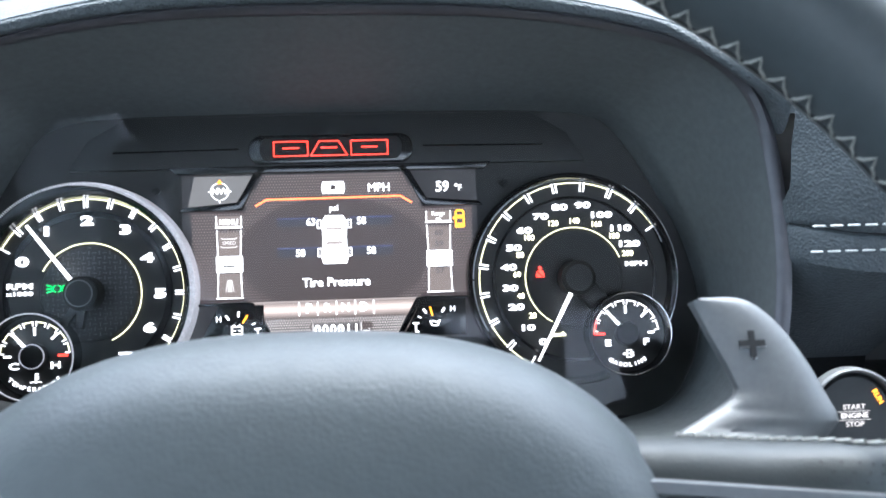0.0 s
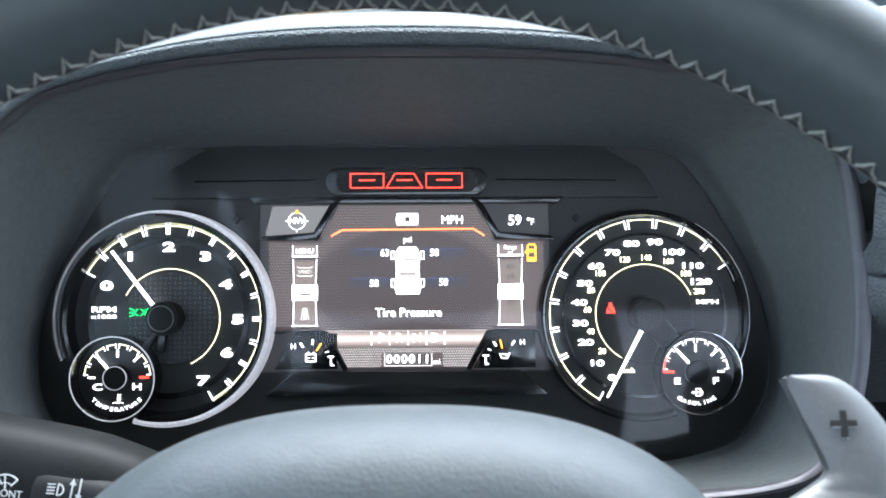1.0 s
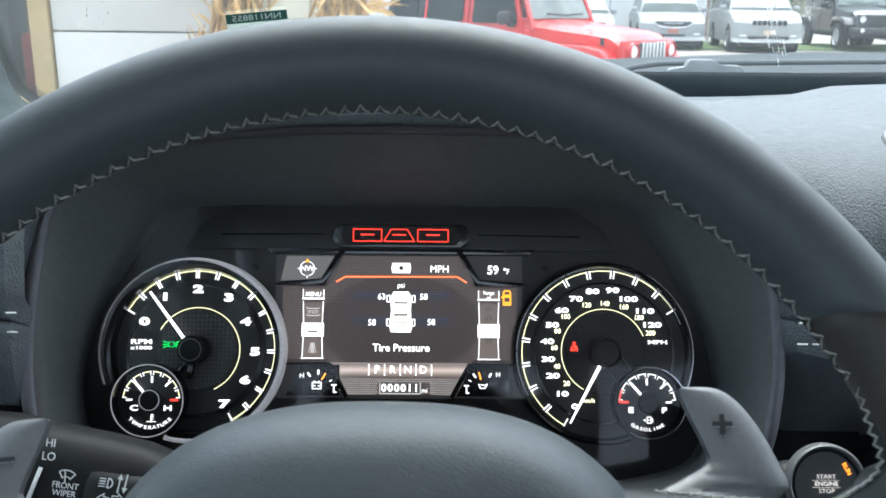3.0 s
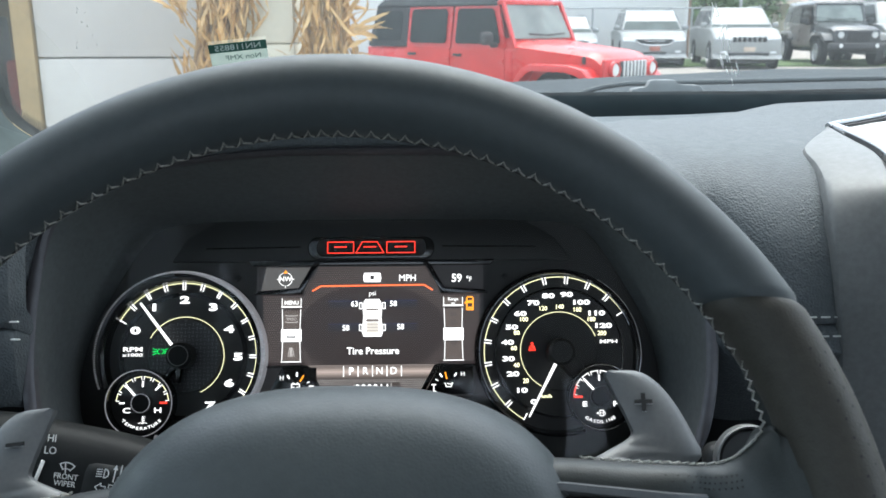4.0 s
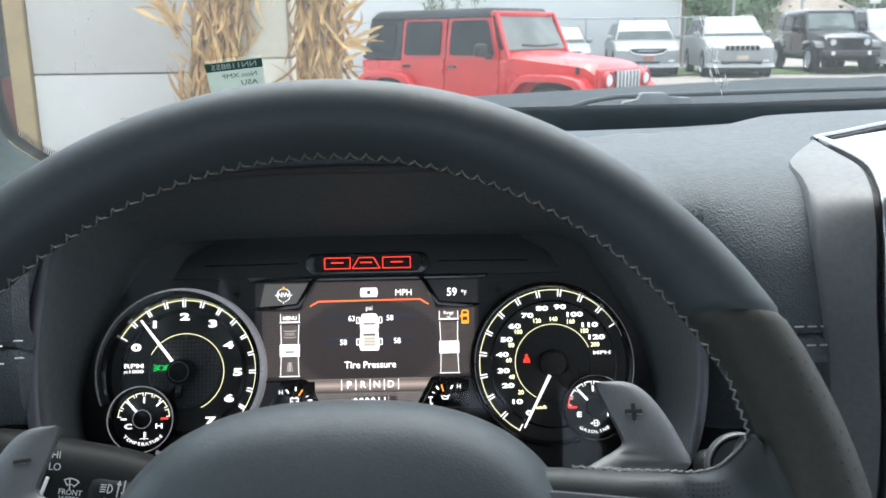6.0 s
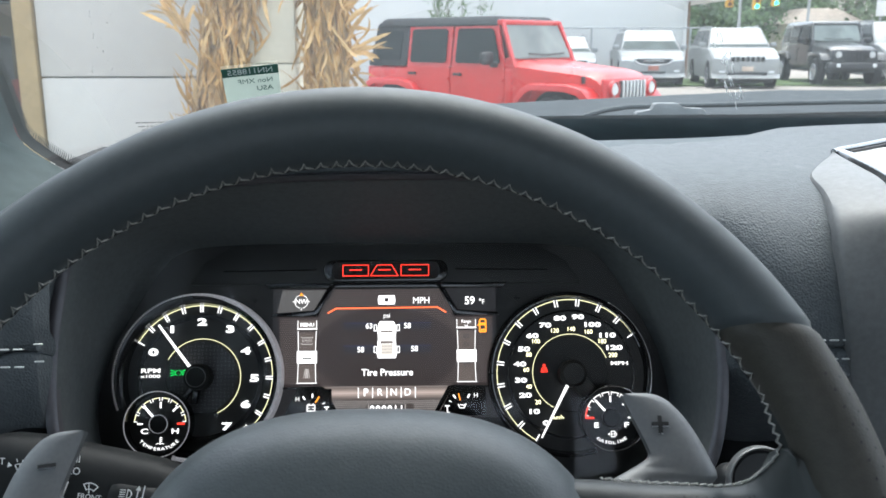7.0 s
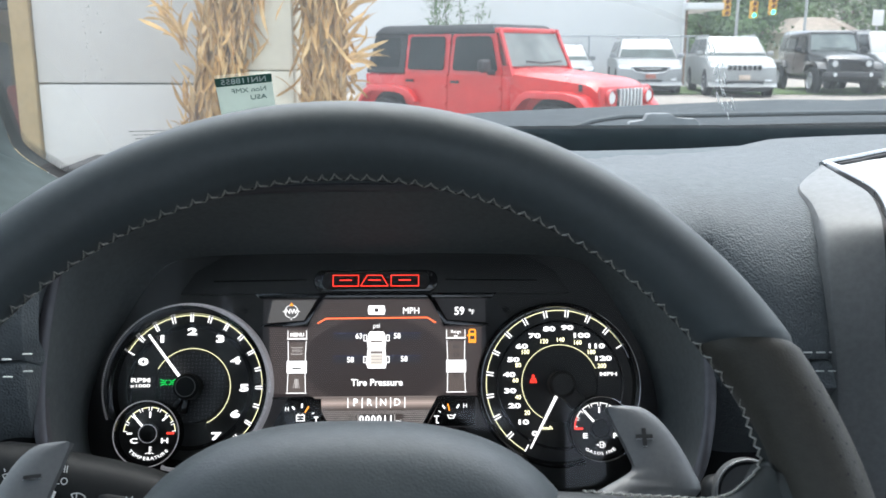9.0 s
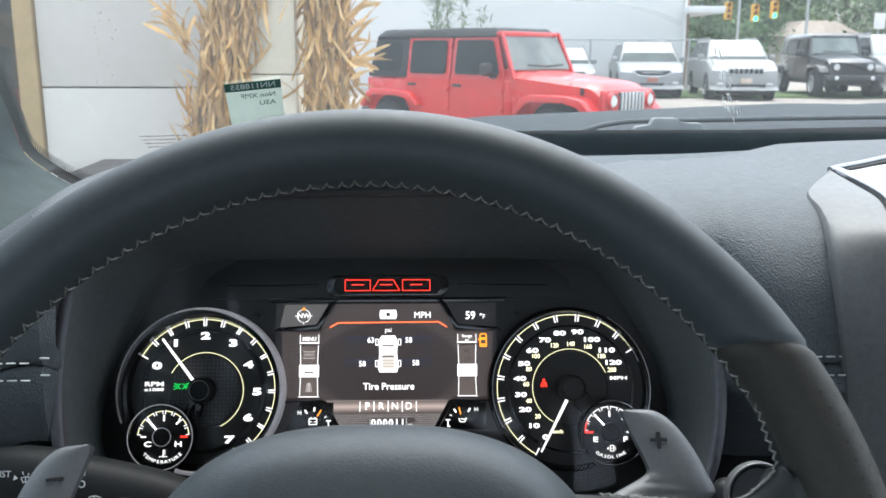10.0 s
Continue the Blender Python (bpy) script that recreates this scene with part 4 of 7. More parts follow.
def panel_at(u, v):
    x = -0.70 + 1.90 * u
    a, b = along(PAD_EDGE, x) - 0.012, along(PANEL_EDGE, x)
    low = 0.59 * max(0.0, min(0.2, -x - 0.21))
    if v > 0.8:
        return Vector((x, b + 0.004 * (v - 0.8) / 0.2, 1.4570 - 0.05 * (v - 0.8) / 0.2 - low))
    return Vector((x, a + (b - a) * v / 0.8, 1.4580 - 0.001 * v - low))


part("defroster_panel", sheet(panel_at, 90, 10), DASH_PANEL, dash)


def frame_top(x):
    """The height of the grey frame's outer edge over the cluster's middle at x."""
    best = 0.02
    for p, q in zip(outer, outer[1:] + outer[:1]):
        if p.z > 0 and min(p.x, q.x) <= x <= max(p.x, q.x):
            best = max(best, p.z + (q.z - p.z) * (x - p.x) / ((q.x - p.x) or 1.0))
    return best


def brow(u, v):
    x = -0.2035 + 0.4085 * u
    h = abs(x)
    rise = max(0.75, 1 - 0.35 * (h / 0.14) ** 2)
    zs = [1.4880, 1.4862, 1.4812, 1.476, 1.4735]
    k = min(h / 0.05125, 3.999)
    top = zs[int(k)] + (zs[int(k) + 1] - zs[int(k)]) * (k - int(k))
    lip = CT @ Vector((x, -0.0790, frame_top(x) - 0.0012))
    line = smoothed([lip + Vector((0, 0.014, -0.001)), lip, lip + Vector((0, -0.0022, 0.0048 * rise)), lip + Vector((0, -0.0008, 0.0076 * rise)), lip + Vector((0, 0.0062, 0.0098 * rise)), Vector((x, 0.02, max(top, lip.z + 0.0104 * rise))), Vector((x, 0.10, top - 0.006)), Vector((x, 0.20, 1.4715)), Vector((x, 0.34, 1.461)),
                     Vector((x, 0.44, 1.452)), Vector((x, 0.46, 1.435))], 10)
    i = round(v * (len(line) - 1))
    q = v * (len(PAD_LINE) - 1 - PAD_FROM) + PAD_FROM
    side = PAD_LINE[int(q)].lerp(PAD_LINE[min(int(q) + 1, len(PAD_LINE) - 1)], q - int(q))
    w = max(0.0, min(1.0, (h - 0.150) / 0.055))
    e = max(0.0, min(1.0, (v - 0.05) / 0.20))
    return cut_off(line[i].lerp(Vector((x, side.y + recess(0.205, side.z), side.z)), w * w * (3 - 2 * w) * e * e * (3 - 2 * e)))


PAD_FROM = 33
part("brow", sheet(brow, 64, 100), DASH_LEATHER, dash, "grained brow over the gauges")
bm = bmesh.new()
for x0, x1, rows in ((0.207, 0.275, (1.3895, 1.3785)), (-0.30, -0.1935, (1.3885, 1.3785))):
    for z in rows:
        x = x0
        while x < x1:
            y = (-0.0985 if z > 1.385 else -0.0995) + 0.0192 * (1 - math.sqrt(1 - min(0.99, max(0.0, (x + 0.202) / 0.010)) ** 2)) * (x < 0)
            box((x, y - 0.0006, z), (0.0056, 0.0012, 0.0010), 0.0004, bm, seg=1)
            x += 0.0076
tagged(part("seam_stitches", bm, PALE_THREAD, dash, "pale double row of stitches"), kind="stuff")
part("lower_panel", box((0.05, -0.01, 1.18), (0.62, 0.10, 0.17), 0.02), SOFT_BLACK, dash)

# right end: grey bezel, metal strip and sky-bright top panel of the centre stack
def extruded(profile, x0, x1, bevel=0.0, shear=0.0):
    """A block with the side outline profile (y, z) from x0 to x1."""
    bm = prism([(y, z) for y, z in profile], 0, 1)
    bm.transform(Matrix(((0, x1 - x0, 0, x0), (1, 0, 0, 0), (0, 0, 1, 0), (0, 0, 0, 1))))
    if bevel:
        bmesh.ops.bevel(bm, geom=bm.edges[:], offset=bevel, segments=3, affect='EDGES', profile=0.5)
    return bm


stack = thing("centre_stack", pose(0, 0, 0), "grey centre stack bezel with a bright metal strip", "centre console")
BEZEL_L = smoothed([(0.292, -0.085, 1.10), (0.279, -0.097, 1.30), (0.2716, -0.101, 1.364), (0.2643, -0.104, 1.402), (0.261, -0.097, 1.4355), (0.262, -0.081, 1.4580), (0.268, -0.050, 1.4685),
                    (0.2725, -0.020, 1.4735), (0.289, 0.006, 1.4770), (0.309, 0.030, 1.4800)], 7)
BEZEL_R = smoothed([(0.320, -0.090, 1.10), (0.306, -0.104, 1.30), (0.298, -0.107, 1.364), (0.292, -0.108, 1.402), (0.2901, -0.104, 1.440), (0.290, -0.097, 1.4605), (0.2956, -0.080, 1.4680),
                    (0.3043, -0.050, 1.4735), (0.3085, -0.012, 1.4765), (0.3095, 0.030, 1.4805)], 7)
STRIP_R = smoothed([(0.330, -0.090, 1.10), (0.3155, -0.104, 1.30), (0.307, -0.107, 1.364), (0.301, -0.108, 1.402), (0.2989, -0.105, 1.440), (0.3030, -0.093, 1.4620), (0.3069, -0.080, 1.4665),
                    (0.3157, -0.048, 1.4745), (0.3215, -0.010, 1.4785), (0.3185, 0.033, 1.4815)], 7)
NB = len(BEZEL_L) - 1
KNEE = 42
# pale colour stands in for sky mirrored in the glossy black top
STACK_SHEEN = mat("stack_sky_sheen", (0.40, 0.39, 0.375), 0.38, metal=0.2, vary=(500, 0.05), stain=(25, 0.05))


def raised(p, by):
    """A point lifted off the stack's front or top by so much."""
    top = max(0.0, min(1.0, (p.z - 1.44) / 0.03))
    return p + Vector((0, -by * (1 - top), by * top))


def bezel_at(u, v):
    i, k = round(u * NB), round(v * 8)
    rise = (-0.012, -0.003, -0.0008, 0.0, 0.0008, 0.0012, 0.0010, 0.0004, -0.004)[k]
    return raised(BEZEL_L[i].lerp(BEZEL_R[i], (0.0, 0.0, 0.03, 0.10, 0.35, 0.65, 0.9, 0.985, 1.0)[k]), rise)


def strip_at(u, v):
    i, k = round(u * NB), round(v * 6)
    return raised(BEZEL_R[i].lerp(STRIP_R[i], (0.34, 0.36, 0.42, 0.65, 0.90, 0.98, 1.0)[k]), (-0.006, 0.0008, 0.0016, 0.0018, 0.0016, 0.0006, -0.003)[k])


def top_panel_at(u, v):
    p = STRIP_R[KNEE + round(u * (NB - KNEE))]
    far = Vector((0.75, -0.06 + 0.40 * u, 1.477 + 0.004 * u))
    return p.lerp(far, v) + Vector((0, 0, -0.0012))


def screen_at(u, v):
    p = STRIP_R[round(u * KNEE)]
    return p.lerp(Vector((0.75, p.y, p.z)), v) + Vector((0, 0.002, -0.001))


part("bezel", sheet(bezel_at, NB, 8), DARK_GREY, stack)
part("groove", sheet(lambda u, v: raised(BEZEL_R[round(u * NB)].lerp(STRIP_R[round(u * NB)], 0.5 * v), -0.0035), NB, 2), MATTE_BLACK, stack)
part("metal_strip", sheet(strip_at, NB, 6), BRUSHED, stack, "brushed metal strip")
part("top_panel", sheet(top_panel_at, NB - KNEE, 12), STACK_SHEEN, stack, "top panel coloured like the sky it mirrors")
part("screen", sheet(screen_at, KNEE, 8), GLOSS_BLACK, stack, "dark glossy screen")
back = smoothed([(0.3100, 0.0305, 1.4815), (0.3195, 0.0390, 1.4820), (0.345, 0.060, 1.4822), (0.415, 0.122, 1.4825), (0.56, 0.235, 1.483), (0.75, 0.345, 1.484)], 6)
part("rear_lip", tube(back, 0.0020, 8), BRUSHED, stack, "brushed metal edge")
part("rear_groove", tube([p + Vector((0.004, -0.004, -0.0018)) for p in back[6:]], 0.0018, 8), MATTE_BLACK, stack)
# ---- start button ----
button = thing("start_button", CLUSTER @ pose(0.2046, -0.129, -0.0759) @ Matrix.Scale(0.82, 4), "round black engine start button with a silver ring", "button")
part("panel", box((0.0, 0.016, -0.012), (0.050, 0.02, 0.046), 0.009, seg=4), DIAL_BLACK, button)
part("ring", turned([(0.0200, 0.002), (0.0203, -0.003), (0.0214, -0.0040), (0.0225, -0.003), (0.0228, 0.003)], 0, 0, 56), SATIN, button, "silver ring")
part("cap", turned([(0.0, -0.0012), (0.0180, -0.0012), (0.0195, 0.0), (0.0201, 0.003)], 0, 0, 48), DIAL_BLACK, button)
bm = words("START", 0.0024, 0, 0.0040, -0.0016, 1.15)
words("ENGINE", 0.0024, 0, 0.0, -0.0016, 1.15, 0.02, bm=bm)
words("STOP", 0.0024, 0, -0.0040, -0.0016, 1.15, bm=bm)
for z in (0.0020, -0.0020):
    rect(-0.008, z - 0.0001, 0.008, z + 0.0001, -0.0014, bm=bm)
part("lettering", bm, LIT_DIM, button)
part("run_lettering", words("RUN", 0.0026, 0.0118, 0.0085, -0.0016, 1.0, 0.02, turn=62), LIT_ORANGE, button, "glowing orange lettering")

# ---- steering wheel: x to the right, y away from the driver, z up in its plane ----
WHEEL = pose(0.0, -0.3116, 1.3722, -32.05)
wheel = thing("steering_wheel", WHEEL, "black leather steering wheel with zigzag stitching", "steering wheel")
RIM, TUBE = 0.1785, 0.0149


def rim_point(a, p, swell=1.0):
    """A point of the rim; a: degrees from its top, p: degrees round its section, 0 outward and 90 towards the driver."""
    fat = 0.06 * max(0.0, math.cos(radians(a))) ** 3  # the rim is a little thicker at its top
    r = TUBE * (1 + fat) * swell
    k = RIM - TUBE * fat + r * math.cos(radians(p))
    return Vector((k * math.sin(radians(a)), -r * math.sin(radians(p)), k * math.cos(radians(a))))


def joint_angle(p, s):
    """Where the upper cover ends: a level cut across the rim; the wheel's left side hangs lower."""
    k = RIM + TUBE * math.cos(radians(p))
    return math.degrees(math.acos(0.0925 / k)) + (6.3 if s < 0 else 0.0)


def rim_piece(name, ends, material, n):
    def f(u, v):
        a0, a1 = ends(360 * v)
        e = min(u, 1 - u) * abs(a1 - a0)
        return rim_point(a0 + (a1 - a0) * u, 360 * v, 1.0 - 0.07 * max(0.0, 1 - e / 0.6) ** 2)
    return part(name, sheet(f, n, 40, loop_v=True), material, wheel)


rim_piece("rim_top", lambda p: (-joint_angle(p, -1), joint_angle(p, 1)), WHEEL_LEATHER, 160)
rim_piece("rim_grip", lambda p: (joint_angle(p, 1), 138), GRIP_LEATHER, 80)
rim_piece("rim_grip", lambda p: (-138, -joint_angle(p, -1)), GRIP_LEATHER, 80)
rim_piece("rim_bottom", lambda p: (138, 222), WHEEL_LEATHER, 60)


for s in (-1, 1):
    bm = bmesh.new()
    for k in range(34):
        for p in (38, 58, 78):
            q = rim_point(s * (66 + 2.0 * k + (1.0 if p == 58 else 0.0)), p, 1.004)
            one = bmesh.new()
            bmesh.ops.create_circle(one, cap_ends=True, radius=0.00055, segments=6)
            up = (rim_point(s * (66 + 2.0 * k), p, 1.2) - rim_point(s * (66 + 2.0 * k), p, 0.5)).normalized()
            merge(bm, one, Matrix.Translation(q) @ up.to_track_quat('Z', 'Y').to_matrix().to_4x4())
    tagged(part("perforation", bm, MATTE_BLACK, wheel), kind="stuff")
pts = []
for k in range(59):
    a, q = -69 + 131.5 * k / 58 + random.gauss(0, 0.05), 0.35 if k < 30 else -0.35
    pts += [rim_point(a - 0.95 + q, 196 + random.gauss(0, 1.2), 1.010), rim_point(a - 0.45 + q, 184, 1.022), rim_point(a + q, 172 + random.gauss(0, 1.5), 1.016), rim_point(a + 0.30 + 0.5 * q, 184, 1.022)]
bm = tube(pts, 0.00034, 5)
tagged(part("stitching", bm, THREAD, wheel, "grey zigzag thread"), kind="stuff")
bm = tube([rim_point(-69 + 131.5 * k / 120, 193, 0.978) for k in range(121)], 0.0007, 6)
part("seam", bm, MATTE_BLACK, wheel)

# airbag cover, sunk behind the rim
HX, HZ = 0.003, -0.012


def hub_at(u, v):
    a = 2 * math.pi * u
    s, c = math.sin(a), math.cos(a)
    n = 2.55
    up = 0.0855 if c > 0 else 0.070
    r = (abs(s / 0.0985) ** n + abs(c / up) ** n) ** (-1 / n)
    i = round(v * 13)
    k = [0.0, 0.22, 0.42, 0.58, 0.71, 0.81, 0.88, 0.93, 0.965, 0.985, 0.997, 1.0, 0.995, 0.97][i]
    h = [0.000, -0.0008, -0.003, -0.0065, -0.011, -0.017, -0.0235, -0.030, -0.037, -0.044, -0.051, -0.058, -0.066, -0.075][i]
    return Vector((HX + k * r * s, -h, HZ + k * r * c))


part("airbag_cover", sheet(hub_at, 120, 13, loop_u=True), HUB_SKIN, wheel, "grained dark grey airbag cover", smooth=80)
part("hub_back", turned([(0.0, 0.072), (0.070, 0.072), (0.070, 0.085), (0.055, 0.11), (0.045, 0.16), (0.0, 0.16)], 0, -0.012, 40), SOFT_BLACK, wheel)
TURNED = Matrix.Rotation(radians(-6.3), 4, 'Y')  # the wheel is not quite straight: its left side hangs lower


def on_wheel(bm, s):
    if s < 0:
        bm.transform(TURNED)
    return bm


SPOKE_TOP = smoothed([(0.070, 0.044, 0.0440), (0.095, 0.044, 0.0428), (0.115, 0.044, 0.0410), (0.132, 0.040, 0.0398), (0.1375, 0.032, 0.0387), (0.1438, 0.028, 0.0389), (0.1485, 0.023, 0.0405), (0.1512, 0.016, 0.0434),
                      (0.1526, 0.011, 0.0456), (0.1537, 0.008, 0.0478), (0.1541, 0.006, 0.0502), (0.1533, 0.004, 0.0535), (0.1515, 0.003, 0.0580), (0.1490, 0.002, 0.0665), (0.1462, 0.0, 0.0745)], 4)
TURN_BACK = 41


def spoke_depth(x):
    t = max(0.0, min(1.0, (x - 0.122) / 0.050))
    return 0.030 - 0.039 * t * t * (3 - 2 * t)


def spoke_at(i, k):
    p = SPOKE_TOP[i]
    if i < TURN_BACK:
        y = p.y - 0.014
        fan = max(0.0, p.x - 0.122)
        dx = [0.0, 0.0, 0.0, 0.0, 0.02, 0.06, 0.25, 0.45, 0.6, 0.65, 0.65][k] * fan
        z = [p.z - 0.004, p.z - 0.0004, p.z, p.z - 0.0014, p.z - 0.0045, p.z - 0.0095, 0.018, 0.0, -0.030, -0.043, -0.045][k]
        deep = spoke_depth(p.x + dx)
        return Vector((p.x + dx, [y + 0.032, y + 0.024, y + 0.014, y + 0.007, y + 0.002, y * 0.5 + deep * 0.5, deep, deep, deep + 0.001, deep + 0.012, deep + 0.03][k], z))
    a = math.degrees(math.atan2(p.x, p.z))
    rear, face = rim_point(a, 235, 0.97), rim_point(a + 3, 122, 0.975)
    if k < 2:
        return rear.lerp(p, 0.55 * k)
    t = (k - 2) / 8
    return p.lerp(face, t) + Vector((0, -0.0012 * math.sin(math.pi * t), 0))


for s in (-1, 1):
    last = len(SPOKE_TOP) - 1
    bm = sheet(lambda u, v: Vector((s, 1, 1)) * spoke_at(round(u * last), round(v * 10)), last, 10)
    part("spoke", on_wheel(bm, s), SPOKE_LEATHER, wheel, smooth=60)
    trim_x = [0.074 + 0.0024 * k for k in range(27)]
    bm = sheet(lambda u, v: Vector((s * trim_x[round(u * 26)], spoke_depth(trim_x[round(u * 26)]) + (-0.0008, -0.0030, -0.0030, -0.0008)[round(v * 3)], (0.0335, 0.0328, 0.0302, 0.0295)[round(v * 3)] - 0.110 * max(0, trim_x[round(u * 26)] - 0.085))), 26, 3)
    part("spoke_trim", on_wheel(bm, s), SATIN, wheel, "satin metal trim line")
    part("switch_panel", on_wheel(prism([(s * x, z) for x, z in ((0.078, 0.0285), (0.128, 0.0265), (0.130, 0.0240), (0.128, -0.030), (0.078, -0.030))], 0.0275, 0.034, 0.0010), s), GLOSS_BLACK, wheel)
    for k in range(3):
        part("switch", on_wheel(prism([(s * x, z - 0.017 * k) for x, z in ((0.092, 0.0225), (0.118, 0.0215), (0.118, 0.0085), (0.092, 0.0085))], 0.0262, 0.030, 0.0012), s), SOFT_BLACK, wheel)
    zz = []
    run = [Vector((s * p.x, p.y, p.z)) for p in SPOKE_TOP[4:]]
    dense, gone = [run[0]], 0.0
    for a, b in zip(run, run[1:]):
        step = (b - a).length
        while gone + step >= 0.0019:
            a = a + (b - a) * ((0.0019 - gone) / step)
            step = (b - a).length
            gone = 0.0
            dense.append(a.copy())
        gone += step
    for k, p in enumerate(dense):
        zz.append(p + Vector((-s * 0.0004 * (abs(p.x) > 0.15), (0.0018 if k % 2 else -0.0018) - 0.001, 0.0003 if k % 2 else 0.0006)))
    tagged(part("stitching", on_wheel(tube(zz, 0.0005, 5), s), THREAD, wheel, "grey zigzag thread"), kind="stuff")
    bm = bmesh.new()
    for i in range(10, last - 34):
        for j in range(3):
            p = spoke_at(i, 4).lerp(spoke_at(i, 5), 0.15 + 0.42 * j).lerp(spoke_at(i + 1, 4).lerp(spoke_at(i + 1, 5), 0.15 + 0.42 * j), 0.5 * (j % 2)) + Vector((0, -0.0004, 0.0001))
            one = bmesh.new()
            bmesh.ops.create_circle(one, cap_ends=True, radius=0.00036, segments=6)
            merge(bm, one, pose(s * p.x, p.y, p.z, 70))
    tagged(part("perforation", on_wheel(bm, s), MATTE_BLACK, wheel), kind="stuff")

# shift paddles behind the rim
PAD_IN = smoothed([(0.1122, 0, 0.0803), (0.1140, 0, 0.0760), (0.1164, 0, 0.0700), (0.1195, 0, 0.0630), (0.1217, 0, 0.0575), (0.1222, 0, 0.0545), (0.1195, 0, 0.0520), (0.1120, 0, 0.0480), (0.0980, 0, 0.0410), (0.0760, 0, 0.0300)], 4)
PAD_OUT = smoothed([(0.1150, 0, 0.0816), (0.1250, 0, 0.0818), (0.1310, 0, 0.0800), (0.1365, 0, 0.0755), (0.1415, 0, 0.0690), (0.1460, 0, 0.0610), (0.1500, 0, 0.0520), (0.1520, 0, 0.0466), (0.1490, 0, 0.0420), (0.1250, 0, 0.0200)], 4)


def paddle(s):
    rows = len(PAD_IN) - 1

    def f(u, v):
        i = round(u * rows)
        a, b = PAD_IN[i], PAD_OUT[i]
        k = round(v * 14)
        acr = [0.0, 0.004, 0.02, 0.15, 0.3, 0.5, 0.7, 0.85, 0.97, 0.995, 1.0, 0.98, 0.5, 0.02][k % 14]
        y = [0.0030, 0.0010, 0.0, -0.0005, -0.0009, -0.0010, -0.0006, 0.0004, 0.0022, 0.0034, 0.0050, 0.0056, 0.0036, 0.0040][k % 14]
        p = a.lerp(b, acr)
        return Vector((s * p.x, 0.0685 + y - 0.35 * max(0.0, 0.054 - p.z) * (p.x < 0.125), p.z))
    p = part("shift_paddle", on_wheel(sheet(f, rows, 14, loop_v=True), s), SATIN, wheel, "satin grey shift paddle", smooth=50)
    cx, cz, y = s * 0.1278, 0.0677, 0.0676
    cross = [(-0.0037, -0.0009), (-0.0009, -0.0009), (-0.0009, -0.0040), (0.0009, -0.0040), (0.0009, -0.0009), (0.0037, -0.0009),
             (0.0037, 0.0009), (0.0009, 0.0009), (0.0009, 0.0036), (-0.0009, 0.0036), (-0.0009, 0.0009), (-0.0037, 0.0009)]
    if s < 0:
        cross = [(-0.0037, -0.0008), (0.0037, -0.0008), (0.0037, 0.0008), (-0.0037, 0.0008)]
    part("cut_out", on_wheel(prism([(cx + x, cz + z) for x, z in cross], y - 0.0004, y + 0.0006), s), MATTE_BLACK, p, "plus-shaped cut-out" if s > 0 else "minus-shaped cut-out")
    bm = rect(cx - 0.0037, cz - 0.0013, cx - 0.0010, cz - 0.0008, y - 0.0006, 0.0003)
    rect(cx + (0.0010 if s > 0 else -0.0010), cz - 0.0013, cx + 0.0037, cz - 0.0008, y - 0.0006, 0.0003, bm)
    if s > 0:
        rect(cx - 0.0008, cz - 0.0044, cx + 0.0008, cz - 0.0039, y - 0.0006, 0.0003, bm)
    part("cut_edge", on_wheel(bm, s), BRUSHED, p)
    return p


paddle(1), paddle(-1)

# ---- steering column and its stalk ----
column = thing("steering_column", WHEEL, "black plastic steering column cover", "steering column")
bm = sheet(lambda u, v: Vector((0.075 * math.cos(2 * math.pi * u) * (1 - 0.1 * v), 0.13 + 0.18 * v, -0.02 + 0.058 * math.sin(2 * math.pi * u))), 40, 6, loop_u=True)
part("cover", bm, SOFT_BLACK, column)
stalk = thing("control_stalk", CLUSTER @ pose(-0.150, -0.098, -0.083, 0, 11.5, 0), "black wiper and turn signal stalk with white symbols", "control stalk")


def stalk_at(u, v):
    x = -0.085 + 0.150 * v
    k = [0.0, 0.8, 0.95, 1.0, 1.0, 1.0, 1.0, 1.0, 0.98, 0.9, 0.8, 0.0][round(v * 11)]
    a = 2 * math.pi * u
    c, s = math.cos(a), math.sin(a)
    n = 3.2
    r = (abs(c) ** n + abs(s) ** n) ** (-1 / n)
    return Vector((x, 0.019 * k * r * s, 0.0265 * k * r * c))


part("body", sheet(stalk_at, 48, 11, loop_u=True), SOFT_BLACK, stalk, smooth=60)
part("collar", box((0.028, -0.0005, -0.006), (0.052, 0.041, 0.040), 0.008, seg=3), SOFT_BLACK, stalk)
part("marker", box((-0.0185, -0.0196, -0.005), (0.0020, 0.001, 0.020), 0.0003, m=pose(0, 0, 0, 0, 8, 0)), MARK_WHITE, stalk)


def on_stalk(x, z):
    """A place on the stalk's face from one on the cluster's."""
    p = Matrix.Rotation(radians(-11.5), 4, 'Y') @ Vector((x + 0.150, 0, z + 0.083))
    return p.x, p.z


